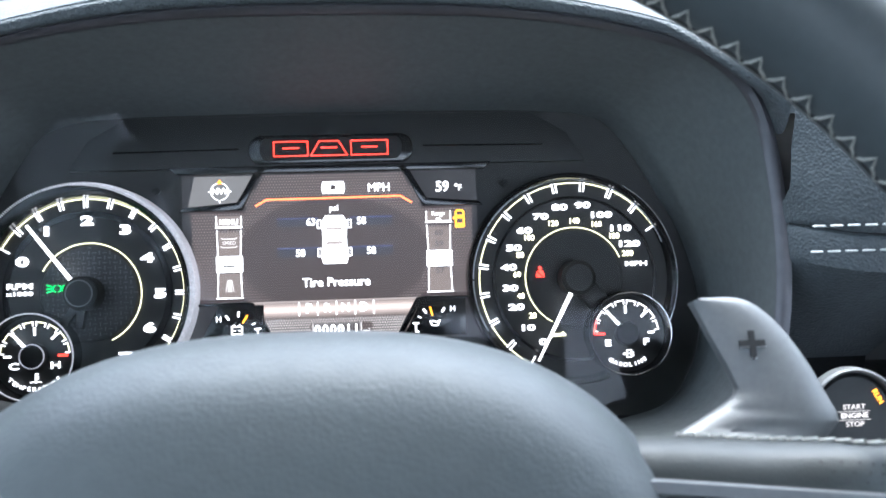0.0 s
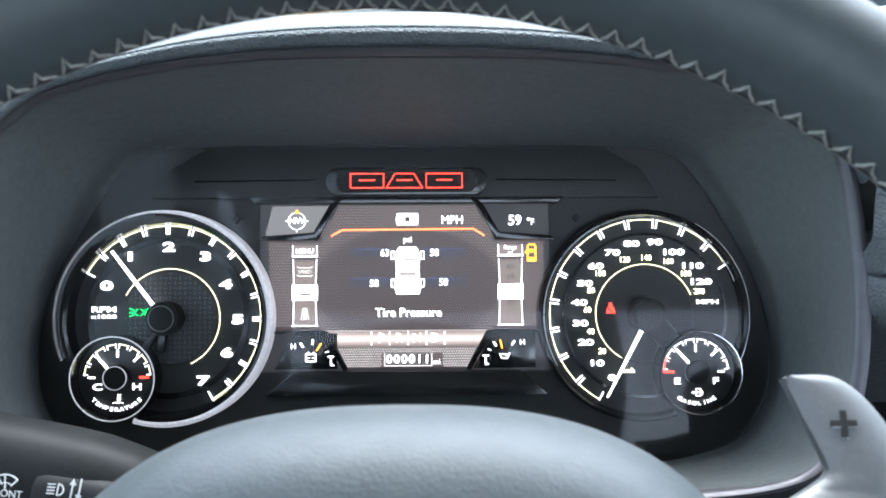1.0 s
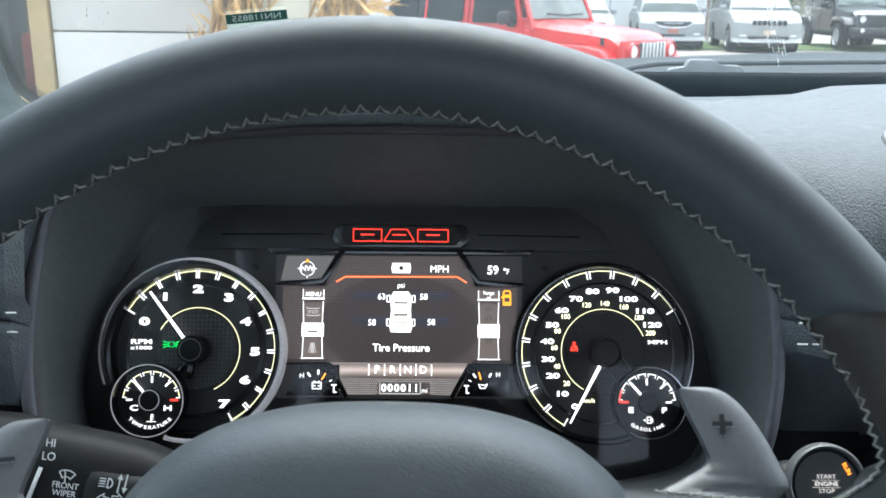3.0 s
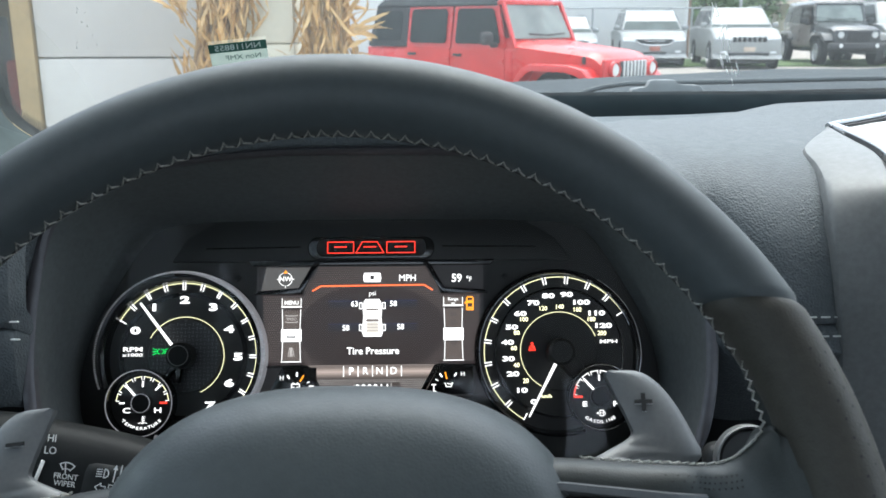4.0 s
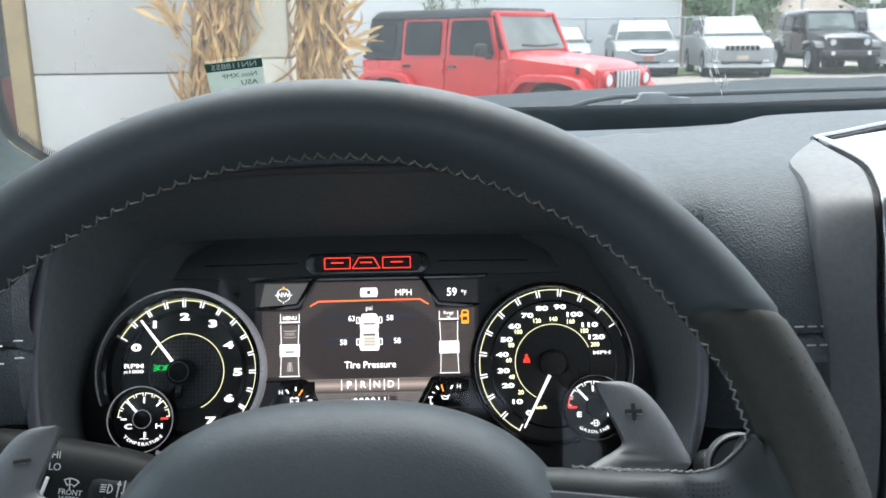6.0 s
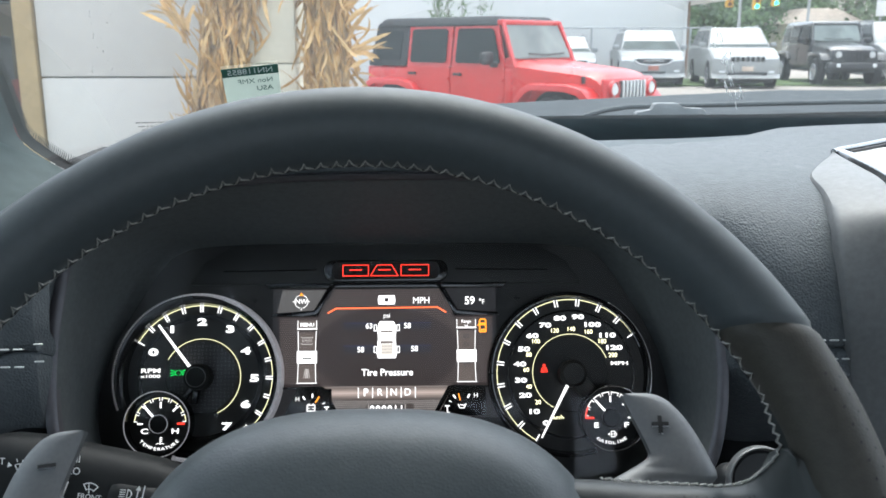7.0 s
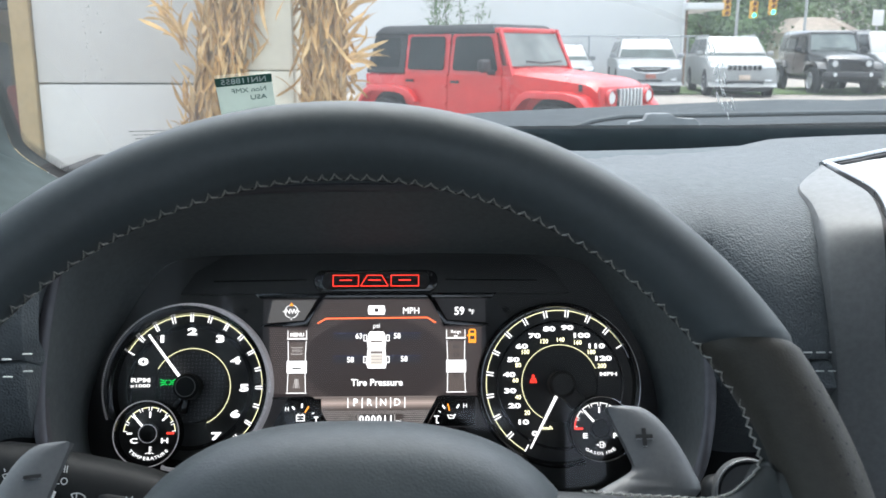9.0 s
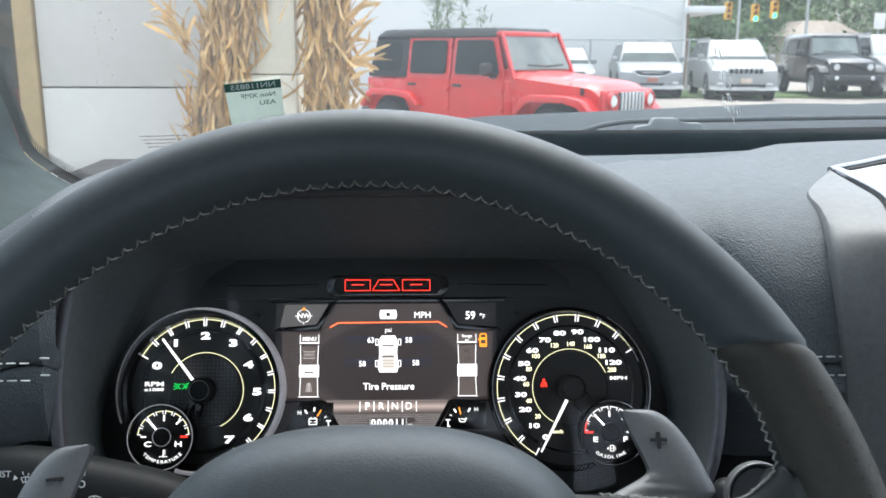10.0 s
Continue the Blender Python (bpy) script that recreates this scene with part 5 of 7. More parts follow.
FY = -0.0200
for text, cap, x, z in (("HI", 0.0040, -0.1614, -0.0607), ("LO", 0.0040, -0.1621, -0.0670), ("FRONT", 0.0030, -0.1535, -0.0806), ("WIPER", 0.0030, -0.1540, -0.0842)):
    px, pz = on_stalk(x, z)
    part("lettering", words(text, cap, px, pz, FY - 0.0002, 0.95, turn=-4 if cap < 0.0035 else -6), MARK_WHITE, stalk)
px, pz = on_stalk(-0.2040, -0.0614)
part("lettering", words("MIST", 0.0036, px, pz, FY - 0.0002, 0.95, turn=-11), MARK_WHITE, stalk)
px, pz = px + 0.0078, pz - 0.0004
bm = prism([(px - 0.0010, pz - 0.0014), (px - 0.0010, pz + 0.0014), (px + 0.0012, pz)], FY - 0.0002, FY)
px += 0.0062
arc(px, pz - 0.0035, 0.0050, 0.0055, -40, 40, FY - 0.0002, FY, 10, bm)
arc(px, pz - 0.0035, 0.0024, 0.0028, -40, 40, FY - 0.0002, FY, 8, bm)
for a in (-40, 40, -12):
    stroke([at_angle(px, pz - 0.0035, 0.0024, a), at_angle(px, pz - 0.0035, 0.0053, a)], 0.0005, FY - 0.0002, bm=bm)
for x in (-0.0026, 0.0, 0.0026):
    stroke([(px + x, pz + 0.0026), (px + x * 1.3, pz + 0.0038)], 0.0005, FY - 0.0002, bm=bm)
part("washer_symbol", bm, MARK_WHITE, stalk)
bm = bmesh.new()
px, pz = on_stalk(-0.1530, -0.0756)
arc(px, pz - 0.004, 0.0060, 0.0066, -38, 38, FY - 0.0002, FY, 12, bm)
arc(px, pz - 0.004, 0.0030, 0.0034, -38, 38, FY - 0.0002, FY, 8, bm)
for a in (-38, 38, -12):
    stroke([at_angle(px, pz - 0.004, 0.003 if a != -12 else 0.001, a), at_angle(px, pz - 0.004, 0.0064, a)], 0.0006, FY - 0.0002, bm=bm)
part("wiper_symbol", bm, MARK_WHITE, stalk)
bm = bmesh.new()
CY = -0.0214
px, pz = on_stalk(-0.1334, -0.0789)
arc(px + 0.0004, pz, 0.0019, 0.0025, 0, 180, CY, CY + 0.0002, 12, bm)
stroke([(px + 0.0004, pz - 0.0022), (px + 0.0004, pz + 0.0022)], 0.0006, CY, bm=bm)
for k in range(4):
    stroke([(px - 0.0008, pz - 0.0018 + k * 0.0012), (px - 0.0036, pz - 0.0022 + k * 0.0012)], 0.0005, CY, bm=bm)
for x, s in ((-0.1276, 1), (-0.1246, -1)):
    qx, qz = on_stalk(x, -0.0793)
    stroke([(qx, qz - 0.0042 * s), (qx, qz + 0.002 * s)], 0.0007, CY, bm=bm)
    prism([(qx - 0.0013, qz + 0.002 * s), (qx + 0.0013, qz + 0.002 * s), (qx, qz + 0.0046 * s)], CY, CY + 0.0001, bm=bm)
for x, s in ((-0.1350, -1), (-0.1281, 1)):
    qx, qz = on_stalk(x, -0.0863)
    stroke([(qx - s * 0.0026, qz - 0.001), (qx, qz - 0.001), (qx, qz - 0.0024), (qx + s * 0.0028, qz), (qx, qz + 0.0024), (qx, qz + 0.001), (qx - s * 0.0026, qz + 0.001), (qx - s * 0.0026, qz - 0.001)], 0.0005, CY, bm=bm)
part("lamp_symbols", bm, MARK_WHITE, stalk)

# ---- windshield, pillars and cab ----
def glass_at(u, v):
    x = 0.4 + (u - 0.5) * 1.70 * (1 - 0.16 * v)
    w = (x - 0.4) / (1 - 0.16 * v)
    return Vector((x, 0.53 - 0.24 * w * w - 0.62 * v, 1.425 + 0.53 * v + 0.03 * math.sin(math.pi * v)))


shield = part("window_1", sheet(glass_at, 40, 16), WINDSHIELD)
tagged(shield, "clear laminated windshield", "windshield", kind="structure")


def sill_line(n=40):
    return [glass_at(i / n, 0.0) for i in range(n + 1)]


# black printed edge, greyed for a reflection, and lower trim of the windshield
edge = sill_line()
bm = sheet(lambda u, v: glass_at(0.20 + 0.80 * u, 0.061 * v * min(1.0, u * 12)) + Vector((0, 0.003, 0.003)), 60, 4)
tagged(part("trim", bm, BAND), "black printed band, greyed to show the dash reflected in the windshield", "trim", kind="structure")
bm = sheet(lambda u, v: edge[round(u * 40)].lerp(Vector((edge[round(u * 40)].x, along(PANEL_EDGE, edge[round(u * 40)].x), 1.43 - 0.46 * max(0.0, min(0.2, -edge[round(u * 40)].x - 0.21)))), v) + Vector((0, 0, -0.008 - 0.010 * math.sin(math.pi * v) + 0.006 * math.sin(3 * math.pi * v))), 40, 18)
tagged(part("defroster_grille", bm, DASH_PANEL), "black defroster tray under the windshield", "grille", kind="structure")
bm = sheet(lambda u, v: glass_at(0.26 + 0.74 * u, 0.061 + 0.0065 * v) + Vector((0, 0.002, 0.003)), 60, 1)
tagged(part("trim", bm, CAP), "thin grey line above the printed band", "trim", kind="structure")
# left pillar: its edge follows the rounded corner of the glass
EDGE = smoothed([(-0.60, -0.10, 1.92), (-0.47, 0.14, 1.70), (-0.414, 0.30, 1.575), (-0.405, 0.34, 1.528), (-0.402, 0.365, 1.480), (-0.396, 0.37, 1.455), (-0.3745, 0.375, 1.4345), (-0.340, 0.38, 1.4150), (-0.275, 0.40, 1.397), (-0.20, 0.43, 1.40)], 5)
BACKE = smoothed([(-0.70, -0.25, 1.92), (-0.62, 0.0, 1.70), (-0.56, 0.12, 1.565), (-0.54, 0.16, 1.50), (-0.53, 0.17, 1.46), (-0.52, 0.18, 1.43), (-0.50, 0.19, 1.40), (-0.46, 0.20, 1.38), (-0.40, 0.20, 1.37), (-0.30, 0.22, 1.37)], 5)


def pillar_at(u, v):
    i = round(u * (len(EDGE) - 1))
    return EDGE[i].lerp(BACKE[i], v) + Vector((0.02, -0.02, 0.012)) * math.sin(math.pi * v)


tagged(part("pillar_trim", sheet(pillar_at, len(EDGE) - 1, 8), PILLAR_GREY), "grey windshield pillar trim", "pillar", kind="structure")
bm = sheet(lambda u, v: EDGE[round(u * (len(EDGE) - 1))] + (Vector((0.0065, 0.0072, 0.0050)) * v) + Vector((0, 0.003, 0)), len(EDGE) - 1, 1)
tagged(part("trim", bm, DIAL_BLACK), "black rubber edge of the windshield", "trim", kind="structure")
bm = bmesh.new()
for i in range(12, len(EDGE) - 1):
    steps = max(1, round((EDGE[i + 1] - EDGE[i]).length / 0.0024))
    for k in range(steps):
        p = EDGE[i].lerp(EDGE[i + 1], k / steps) + Vector((0.0055, 0.0075, 0.0045))
        tube([p, p + Vector((0.0012, 0.002, 0.0050)), p + Vector((0.0020, 0.003, 0.0095))], [0.00075, 0.0006, 0.0002], 4, bm)
tagged(part("printed_marks", bm, MATTE_BLACK), "row of fine printed black marks", "trim", kind="stuff")

# the cab round the camera
def cab_panel(name, bm, material, label):
    return tagged(part(name, bm, material), label, "cab wall", kind="structure")


cab_panel("ceiling", box((0.40, -0.95, 1.99), (1.70, 1.75, 0.05), 0.02), LINER, "pale grey cloth headliner")
cab_panel("floor", box((0.40, -0.75, 0.62), (1.70, 2.3, 0.06), 0.01), SEAT_BLACK, "dark carpeted cab floor")
for s, x in ((-1, -0.47), (1, 1.27)):
    cab_panel("wall_door", box((x, -0.80, 1.02), (0.08, 2.1, 0.78), 0.02), SEAT_BLACK, "black door lining")
    cab_panel("wall_post", box((x + s * -0.02, -0.95, 1.69), (0.08, 0.10, 0.58), 0.02), PILLAR_GREY, "grey pillar between the side windows")
    cab_panel("wall_post", box((x + s * -0.02, -1.78, 1.69), (0.08, 0.16, 0.58), 0.02), PILLAR_GREY, "grey rear pillar")
# unseen panes added to cut side light; the left stands for the driver's shade
for x, tint in ((-0.47, DOOR_GLASS), (1.27, FAR_GLASS)):
    cab_panel("window_door", box((x, -0.42, 1.69), (0.005, 0.96, 0.58)), tint, "unseen door window that dims the side light")
    cab_panel("window_door", box((x, -1.35, 1.69), (0.005, 0.70, 0.58)), DOOR_GLASS, "unseen rear door window that dims the side light")
cab_panel("wall_rear", box((0.40, -1.86, 1.05), (1.70, 0.08, 0.84), 0.02), SEAT_BLACK, "dark lining behind the seats")
cab_panel("wall_dash", box((0.40, 0.25, 1.00), (1.70, 0.30, 0.70), 0.02), SEAT_BLACK, "dark firewall under the dashboard")

# ---- truck hood, cowl and what sits on the glass ----
HOOD_PAINT = mat("hood_paint", (0.026, 0.035, 0.041), 0.6, spec=0.12, vary=(30, 0.06))


def hood_at(u, v):
    x, y = -0.55 + 2.25 * u, 0.72 + 1.50 * v
    w = (x - 0.57) / 1.12
    bulge = 0.012 * max(0.0, min(1.0, (0.66 - abs(x - 0.66)) / 0.22)) ** 0.8 * min(1.0, v * 4)
    return Vector((x, y, 1.4165 + 0.044 * (x - 0.5) - 0.045 * v - 0.03 * max(0.0, -w) ** 4 + bulge - 0.10 * max(0.0, v - 0.93) / 0.07 * 0.6))


hood = thing("truck_hood", pose(0, 0, 0), "dark grey painted truck hood with a raised middle", "hood")
part("panel", sheet(hood_at, 60, 30), HOOD_PAINT, hood)
part("nose", box((0.57, 2.24, 0.80), (2.2, 0.12, 0.90), 0.04), HOOD_PAINT, hood)
part("cowl", sheet(lambda u, v: Vector((-0.45 + 1.75 * u, 0.46 + 0.30 * v - 0.20 * (2 * u - 1) ** 2 * (1 - v), 1.395 + 0.008 * v)), 30, 3), MATTE_BLACK, hood)
for x0, x1, y in ((0.235, 0.95, 0.60),):
    wiper = thing("wiper", pose(0, 0, 0), "black windshield wiper resting on the cowl", "wiper")
    part("arm", tube(smoothed([(x0, y, 1.457), (x0 + 0.05, y + 0.01, 1.4685), (x0 + 0.14, y + 0.02, 1.4715), (x1 - 0.12, y + 0.03, 1.474), (x1, y + 0.10, 1.43)], 6), 0.0034, 8), TRAY, wiper)
    part("blade", tube(smoothed([(x0 - 0.01, y - 0.02, 1.452), ((x0 + x1) / 2, y - 0.01, 1.460), (x1 - 0.08, y + 0.01, 1.462)], 6), 0.006, 6), SOFT_BLACK, wiper)
    part("pivot", turned([(0.0, -0.012), (0.016, -0.012), (0.020, 0.0), (0.020, 0.06)], 0, 0, 20), SOFT_BLACK, wiper).matrix_local = pose(x1, y + 0.10, 1.43, -90)
cap = [(0.0, 0.0), (0.083, 0.0), (0.0795, 0.0115), (0.0765, 0.0145), (0.074, 0.0155), (0.053, 0.0155), (0.0495, 0.0200), (0.0465, 0.0215), (0.024, 0.0215), (0.0205, 0.0200), (0.0185, 0.0130), (0.003, 0.0118), (0.0005, 0.0095)]
tagged(part("sensor_cover", prism([(0.297 + 1.13 * x, 1.4565 + 1.08 * z - 0.010 * (z < 0.001)) for x, z in cap], 0.548, 0.562, 0.001), CAP), "grey plastic sensor cover under the windshield", "sensor cover")

def on_glass(u, v, turn=0.0):
    """A pose on the inside of the windshield: x along it, z up it."""
    p = glass_at(u, v)
    x = (glass_at(u + 0.01, v) - glass_at(u - 0.01, v)).normalized()
    z = (glass_at(u, v + 0.01) - glass_at(u, v - 0.01)).normalized()
    y = z.cross(x).normalized()
    z = x.cross(y)
    m = Matrix((x, y, z)).transposed().to_4x4()
    return Matrix.Translation(p - y * 0.0025) @ m @ pose(0, 0, 0, 0, turn, 0)


sticker = thing("service_sticker", on_glass(0.169, 0.142, -8.0), "pale sticker with a green band inside the windshield", "sticker")
part("paper", prism([(-0.0285, -0.055), (0.0285, -0.055), (0.0285, 0.028), (-0.0285, 0.028)], 0.0, 0.0003), STICKER_PAPER, sticker, smooth=0)
part("band", rect(-0.0285, 0.016, 0.0285, 0.0285, -0.0004, 0.0003), STICKER_GREEN, sticker, "dark green band")
part("band_lettering", words("NN118855", 0.0078, 0.0, 0.0222, -0.0007, 0.95, 0.01, mirror=True), PAPER, sticker)
bm = words("Non XMF", 0.0072, 0.004, 0.0075, -0.0006, 0.90, 0.0, mirror=True)
words("ASU", 0.0072, 0.0125, -0.0045, -0.0006, 0.95, 0.01, mirror=True, bm=bm)
part("lettering", bm, STICKER_INK, sticker)
INK = mat("glass_print", (0.12, 0.12, 0.12), 0.6)
marking = thing("glass_marking", on_glass(0.113, 0.080), "small printed glass marking in dark lines", "marking")
for k in range(4):
    bm = bmesh.new()
    x = -0.026 + 0.003 * k
    while x < 0.022 - 0.006 * k:
        w = random.uniform(0.003, 0.008)
        rect(x, -0.006 * k - 0.0006, x + w, -0.006 * k + 0.0005, 0, 0.0002, bm)
        x += w + 0.0012
    part("bar", bm, INK, marking)
DIRT = mat("dried_dirt", (0.30, 0.30, 0.29), 0.8)
SMEAR = mat("water_smear", (0.75, 0.78, 0.78), 0.4)
for name, m, n, spread, long, material, label in (("dirt_marks", on_glass(0.092, 0.255), 34, 0.007, 0.17, DIRT, "specks of dirt on the windshield"),
                                                  ("water_streaks", on_glass(0.482, 0.16, -24.0), 26, 0.004, 0.13, SMEAR, "dried water streaks on the windshield")):
    bm = bmesh.new()
    for k in range(n):
        x, z = random.gauss(0, spread) , (k / n - 0.5) * long + random.uniform(-0.006, 0.006)
        h = random.uniform(0.001, 0.003) if name == "dirt_marks" else random.uniform(0.003, 0.016)
        tube([(x, 0, z), (x + random.uniform(-0.0015, 0.0015), 0, z + h)], 0.00042, 5, bm)
    ob = part(name, bm, material)
    ob.matrix_world = m
    tagged(ob, label, "marks", kind="stuff")

# ---- outside: ground and shop front ----
G0 = 0.12
LOT = mat("concrete_lot", (0.29, 0.265, 0.235), 0.9, vary=(6, 0.12), stain=(0.25, 0.12), grain=(60, 0.004))
GRASS = mat("grass_verge", (0.09, 0.14, 0.05), 0.95, vary=(8, 0.25), stain=(0.5, 0.2), grain=(30, 0.02))
WALL = mat("wall_panel", (0.655, 0.640, 0.605), 0.75, vary=(25, 0.03), stain=(1.2, 0.05), grain=(180, 0.001))
CREAM = mat("cream_stone", (0.80, 0.755, 0.615), 0.8, vary=(30, 0.05), stain=(2, 0.06), grain=(120, 0.002))
TAN = mat("tan_frame", (0.46, 0.345, 0.185), 0.55, vary=(30, 0.08))
HUSK = mat("dry_husk", (0.52, 0.315, 0.115), 0.85, per_leaf=0.28, vary=(25, 0.15), stain=(4, 0.2), grain=(300, 0.001))
HUSK_PALE = mat("pale_husk", (0.70, 0.475, 0.215), 0.85, per_leaf=0.18, vary=(25, 0.12), stain=(4, 0.15), grain=(300, 0.001))
STALK_TAN = mat("dry_stalk", (0.40, 0.27, 0.13), 0.85, vary=(20, 0.2))
WHITE = mat("white_siding", (0.80, 0.80, 0.795), 0.6, vary=(3, 0.02), stain=(0.3, 0.03))
BRICK = mat("brown_brick", (0.26, 0.17, 0.12), 0.85, vary=(12, 0.2))
ROOF = mat("beige_roof", (0.45, 0.38, 0.32), 0.85, vary=(6, 0.12))
STEEL = mat("galvanised_steel", (0.45, 0.47, 0.48), 0.45, metal=0.7, vary=(20, 0.1))
LEAF = mat("leaves", (0.12, 0.19, 0.08), 0.7, per_leaf=0.3, vary=(2.5, 0.3), stain=(0.3, 0.25))
LEAF_LIGHT = mat("light_leaves", (0.17, 0.25, 0.12), 0.7, per_leaf=0.3, vary=(2.5, 0.3), stain=(0.3, 0.25))
BARK = mat("bark", (0.12, 0.09, 0.07), 0.9, vary=(10, 0.3), grain=(30, 0.02))
SIGNAL_YELLOW = mat("signal_yellow", (0.75, 0.42, 0.04), 0.5)
SIGNAL_DARK = mat("signal_unlit_lens", (0.20, 0.09, 0.02), 0.5)
SIGNAL_GREEN = lit("signal_green", (0.05, 1.0, 0.65), 2.0)

bm = bmesh.new()
bm.faces.new([bm.verts.new(p) for p in ((-500, -300, G0), (500, -300, G0), (500, 900, G0), (-500, 900, G0))])
tagged(part("ground", bm, LOT), "pale concrete parking lot", "ground", kind="structure")
tagged(part("grass_strip", box((14, 31.0, G0 + 0.01), (24, 5.0, 0.08), 0.03), GRASS), "strip of grass behind the parked cars", "grass", kind="structure")

wall = tagged(new("wall_north"), "light grey panelled shop wall", "wall", kind="structure")
for x0, x1, z0, z1 in ((-2.50, -1.12, 0.12, 1.318), (-2.50, -1.12, 1.329, 4.2), (-0.80, -0.60, 0.12, 1.40), (-0.80, -0.60, 1.42, 4.2)):
    part("panel", box(((x0 + x1) / 2, 5.62, (z0 + z1) / 2), (x1 - x0, 0.24, z1 - z0), 0.008), WALL, wall)
part("backing", box((-1.55, 5.80, 2.16), (1.90, 0.20, 4.08)), DARK_GREY, wall)
pier = thing("stone_pier", pose(-0.905, 5.32, G0), "cream stone pier beside the shop wall", "pier")
for z0, z1 in ((0.0, 1.30), (1.306, 4.1)):
    part("block", box((0, 0, (z0 + z1) / 2), (0.34, 0.60, z1 - z0), 0.012), CREAM, pier)
shop = thing("shop_front", pose(0, 0, 0), "shop window with a tan frame and goods inside", "shop window")
part("post", box((-2.575, 5.55, 2.1), (0.13, 0.16, 3.9), 0.01), TAN, shop)
part("post", box((-3.75, 5.55, 2.1), (0.13, 0.16, 3.9), 0.01), TAN, shop)
part("rail", box((-3.16, 5.55, 0.84), (1.05, 0.12, 0.09), 0.01), TAN, shop)
part("rail", box((-3.16, 5.55, 2.9), (1.05, 0.12, 0.12), 0.01), TAN, shop)
part("kick_plate", box((-3.16, 5.56, 0.46), (1.05, 0.08, 0.66), 0.01), CREAM, shop)
pane = part("pane", box((-3.16, 5.56, 1.86), (1.04, 0.01, 1.96)), clear("shop_pane", (0.75, 0.78, 0.78), 0.7), shop, smooth=0)
pane.visible_shadow = False
part("interior", box((-3.4, 7.4, 1.8), (2.2, 0.1, 3.4)), mat("shop_interior", (0.17, 0.13, 0.09), 0.8, vary=(3, 0.3)), shop)
for k, (x, z, w, h, c) in enumerate(((-2.95, 1.05, 0.32, 0.45, (0.30, 0.05, 0.05)), (-3.35, 1.25, 0.36, 0.7, (0.10, 0.11, 0.13)), (-2.85, 1.75, 0.30, 0.25, (0.35, 0.30, 0.18)), (-3.3, 1.95, 0.42, 0.22, (0.12, 0.14, 0.16)), (-2.9, 2.25, 0.45, 0.12, (0.55, 0.52, 0.42)))):
    part("shelf_goods", box((x, 6.5, z), (w, 0.3, h), 0.03), mat("goods_%d" % k, c, 0.6), shop)


def ribbon(bm, p, d, length, width, droop, twist, n=7, blunt=0.55):
    """A long dry leaf from p along d, which bends down and curls."""
    d = Vector(d).normalized()
    side = d.cross((0, 0, 1))
    side = side.normalized() if side.length > 0.05 else Vector((1, 0, 0))
    rows, q = [], Vector(p)
    for i in range(n + 1):
        t = i / n
        w = width * random.uniform(0.7, 1.15) * (0.55 + 0.9 * t) * (1 - t) ** blunt + 0.001
        s = Matrix.Rotation(twist * t, 3, d) @ side
        lift = d.cross(s) * w * random.uniform(0.1, 0.7)
        rows.append([bm.verts.new(q - s * w), bm.verts.new(q + lift), bm.verts.new(q + s * w)])
        q = q + d * (length / n)
        d = (d + Vector((random.gauss(0, 0.13), random.gauss(0, 0.13), -droop / n))).normalized()
    for a, b in zip(rows, rows[1:]):
        bm.faces.new((a[0], b[0], b[1], a[1])), bm.faces.new((a[1], b[1], b[2], a[2]))


def corn_shock(x, y, radius, leaves, lean, seed):
    """A tied bundle; lean: how far its axis moves to the right for each metre of height."""
    random.seed(seed)
    t = thing("corn_shock", pose(x, y, G0), "tied bundle of dry corn stalks with curled leaves", "corn stalks", "corn shocks by the shop")
    stalks, dark, pale = bmesh.new(), bmesh.new(), bmesh.new()
    for k in range(34):
        a, r = random.uniform(0, 6.28), radius * math.sqrt(random.random()) * 0.8
        foot = Vector((r * 1.15 * math.cos(a), r * 0.8 * math.sin(a), 0))
        top = random.uniform(2.2, 2.7)
        head = Vector((r * 0.9 * math.cos(a) + lean * top + random.gauss(0, 0.05), r * 0.9 * math.sin(a), top))
        tube([foot, foot.lerp(head, 0.5) + Vector((random.gauss(0, 0.02), 0, 0)), head], [0.016, 0.013, 0.007], 6, stalks)
    for k in range(leaves):
        a, z = random.uniform(0, 6.28), random.uniform(0.5, 2.5)
        r = radius * random.uniform(0.5, 0.95)
        p = (r * math.cos(a) + lean * z, r * 0.8 * math.sin(a), z)
        if random.random() < 0.6:  # bent over and hanging down
            d, droop = (0.10 * math.cos(a) + random.gauss(0, 0.10), 0.10 * math.sin(a), -1.0), random.uniform(-0.5, 0.4)
        elif random.random() < 0.97:
            d, droop = (0.12 * math.cos(a) + random.gauss(0, 0.12), 0.12 * math.sin(a), 0.9), random.uniform(-0.2, 0.6)
        else:  # standing out, its tip curling down
            d, droop = (0.5 * math.cos(a), 0.5 * math.sin(a), 0.8), random.uniform(2.0, 3.4)
        ribbon(pale if random.random() < 0.4 else dark, p, d, random.choice((0.14, 0.22, 0.34)) * random.uniform(0.7, 1.3), random.uniform(0.007, 0.020), droop, random.uniform(-4, 4), 9, 0.40)
    tagged(part("stalks", stalks, STALK_TAN, t), kind="stuff")
    tagged(part("leaves", dark, HUSK, t), kind="stuff")
    tagged(part("leaves", pale, HUSK_PALE, t, "paler husks"), kind="stuff")
    part("twine", turned([(radius * 1.0, -0.012), (radius * 1.02, 0.0), (radius * 1.0, 0.012)], 0, 0, 30), STALK_TAN, t).matrix_local = pose(lean * 0.9, 0, 0.9, 90)
    return t


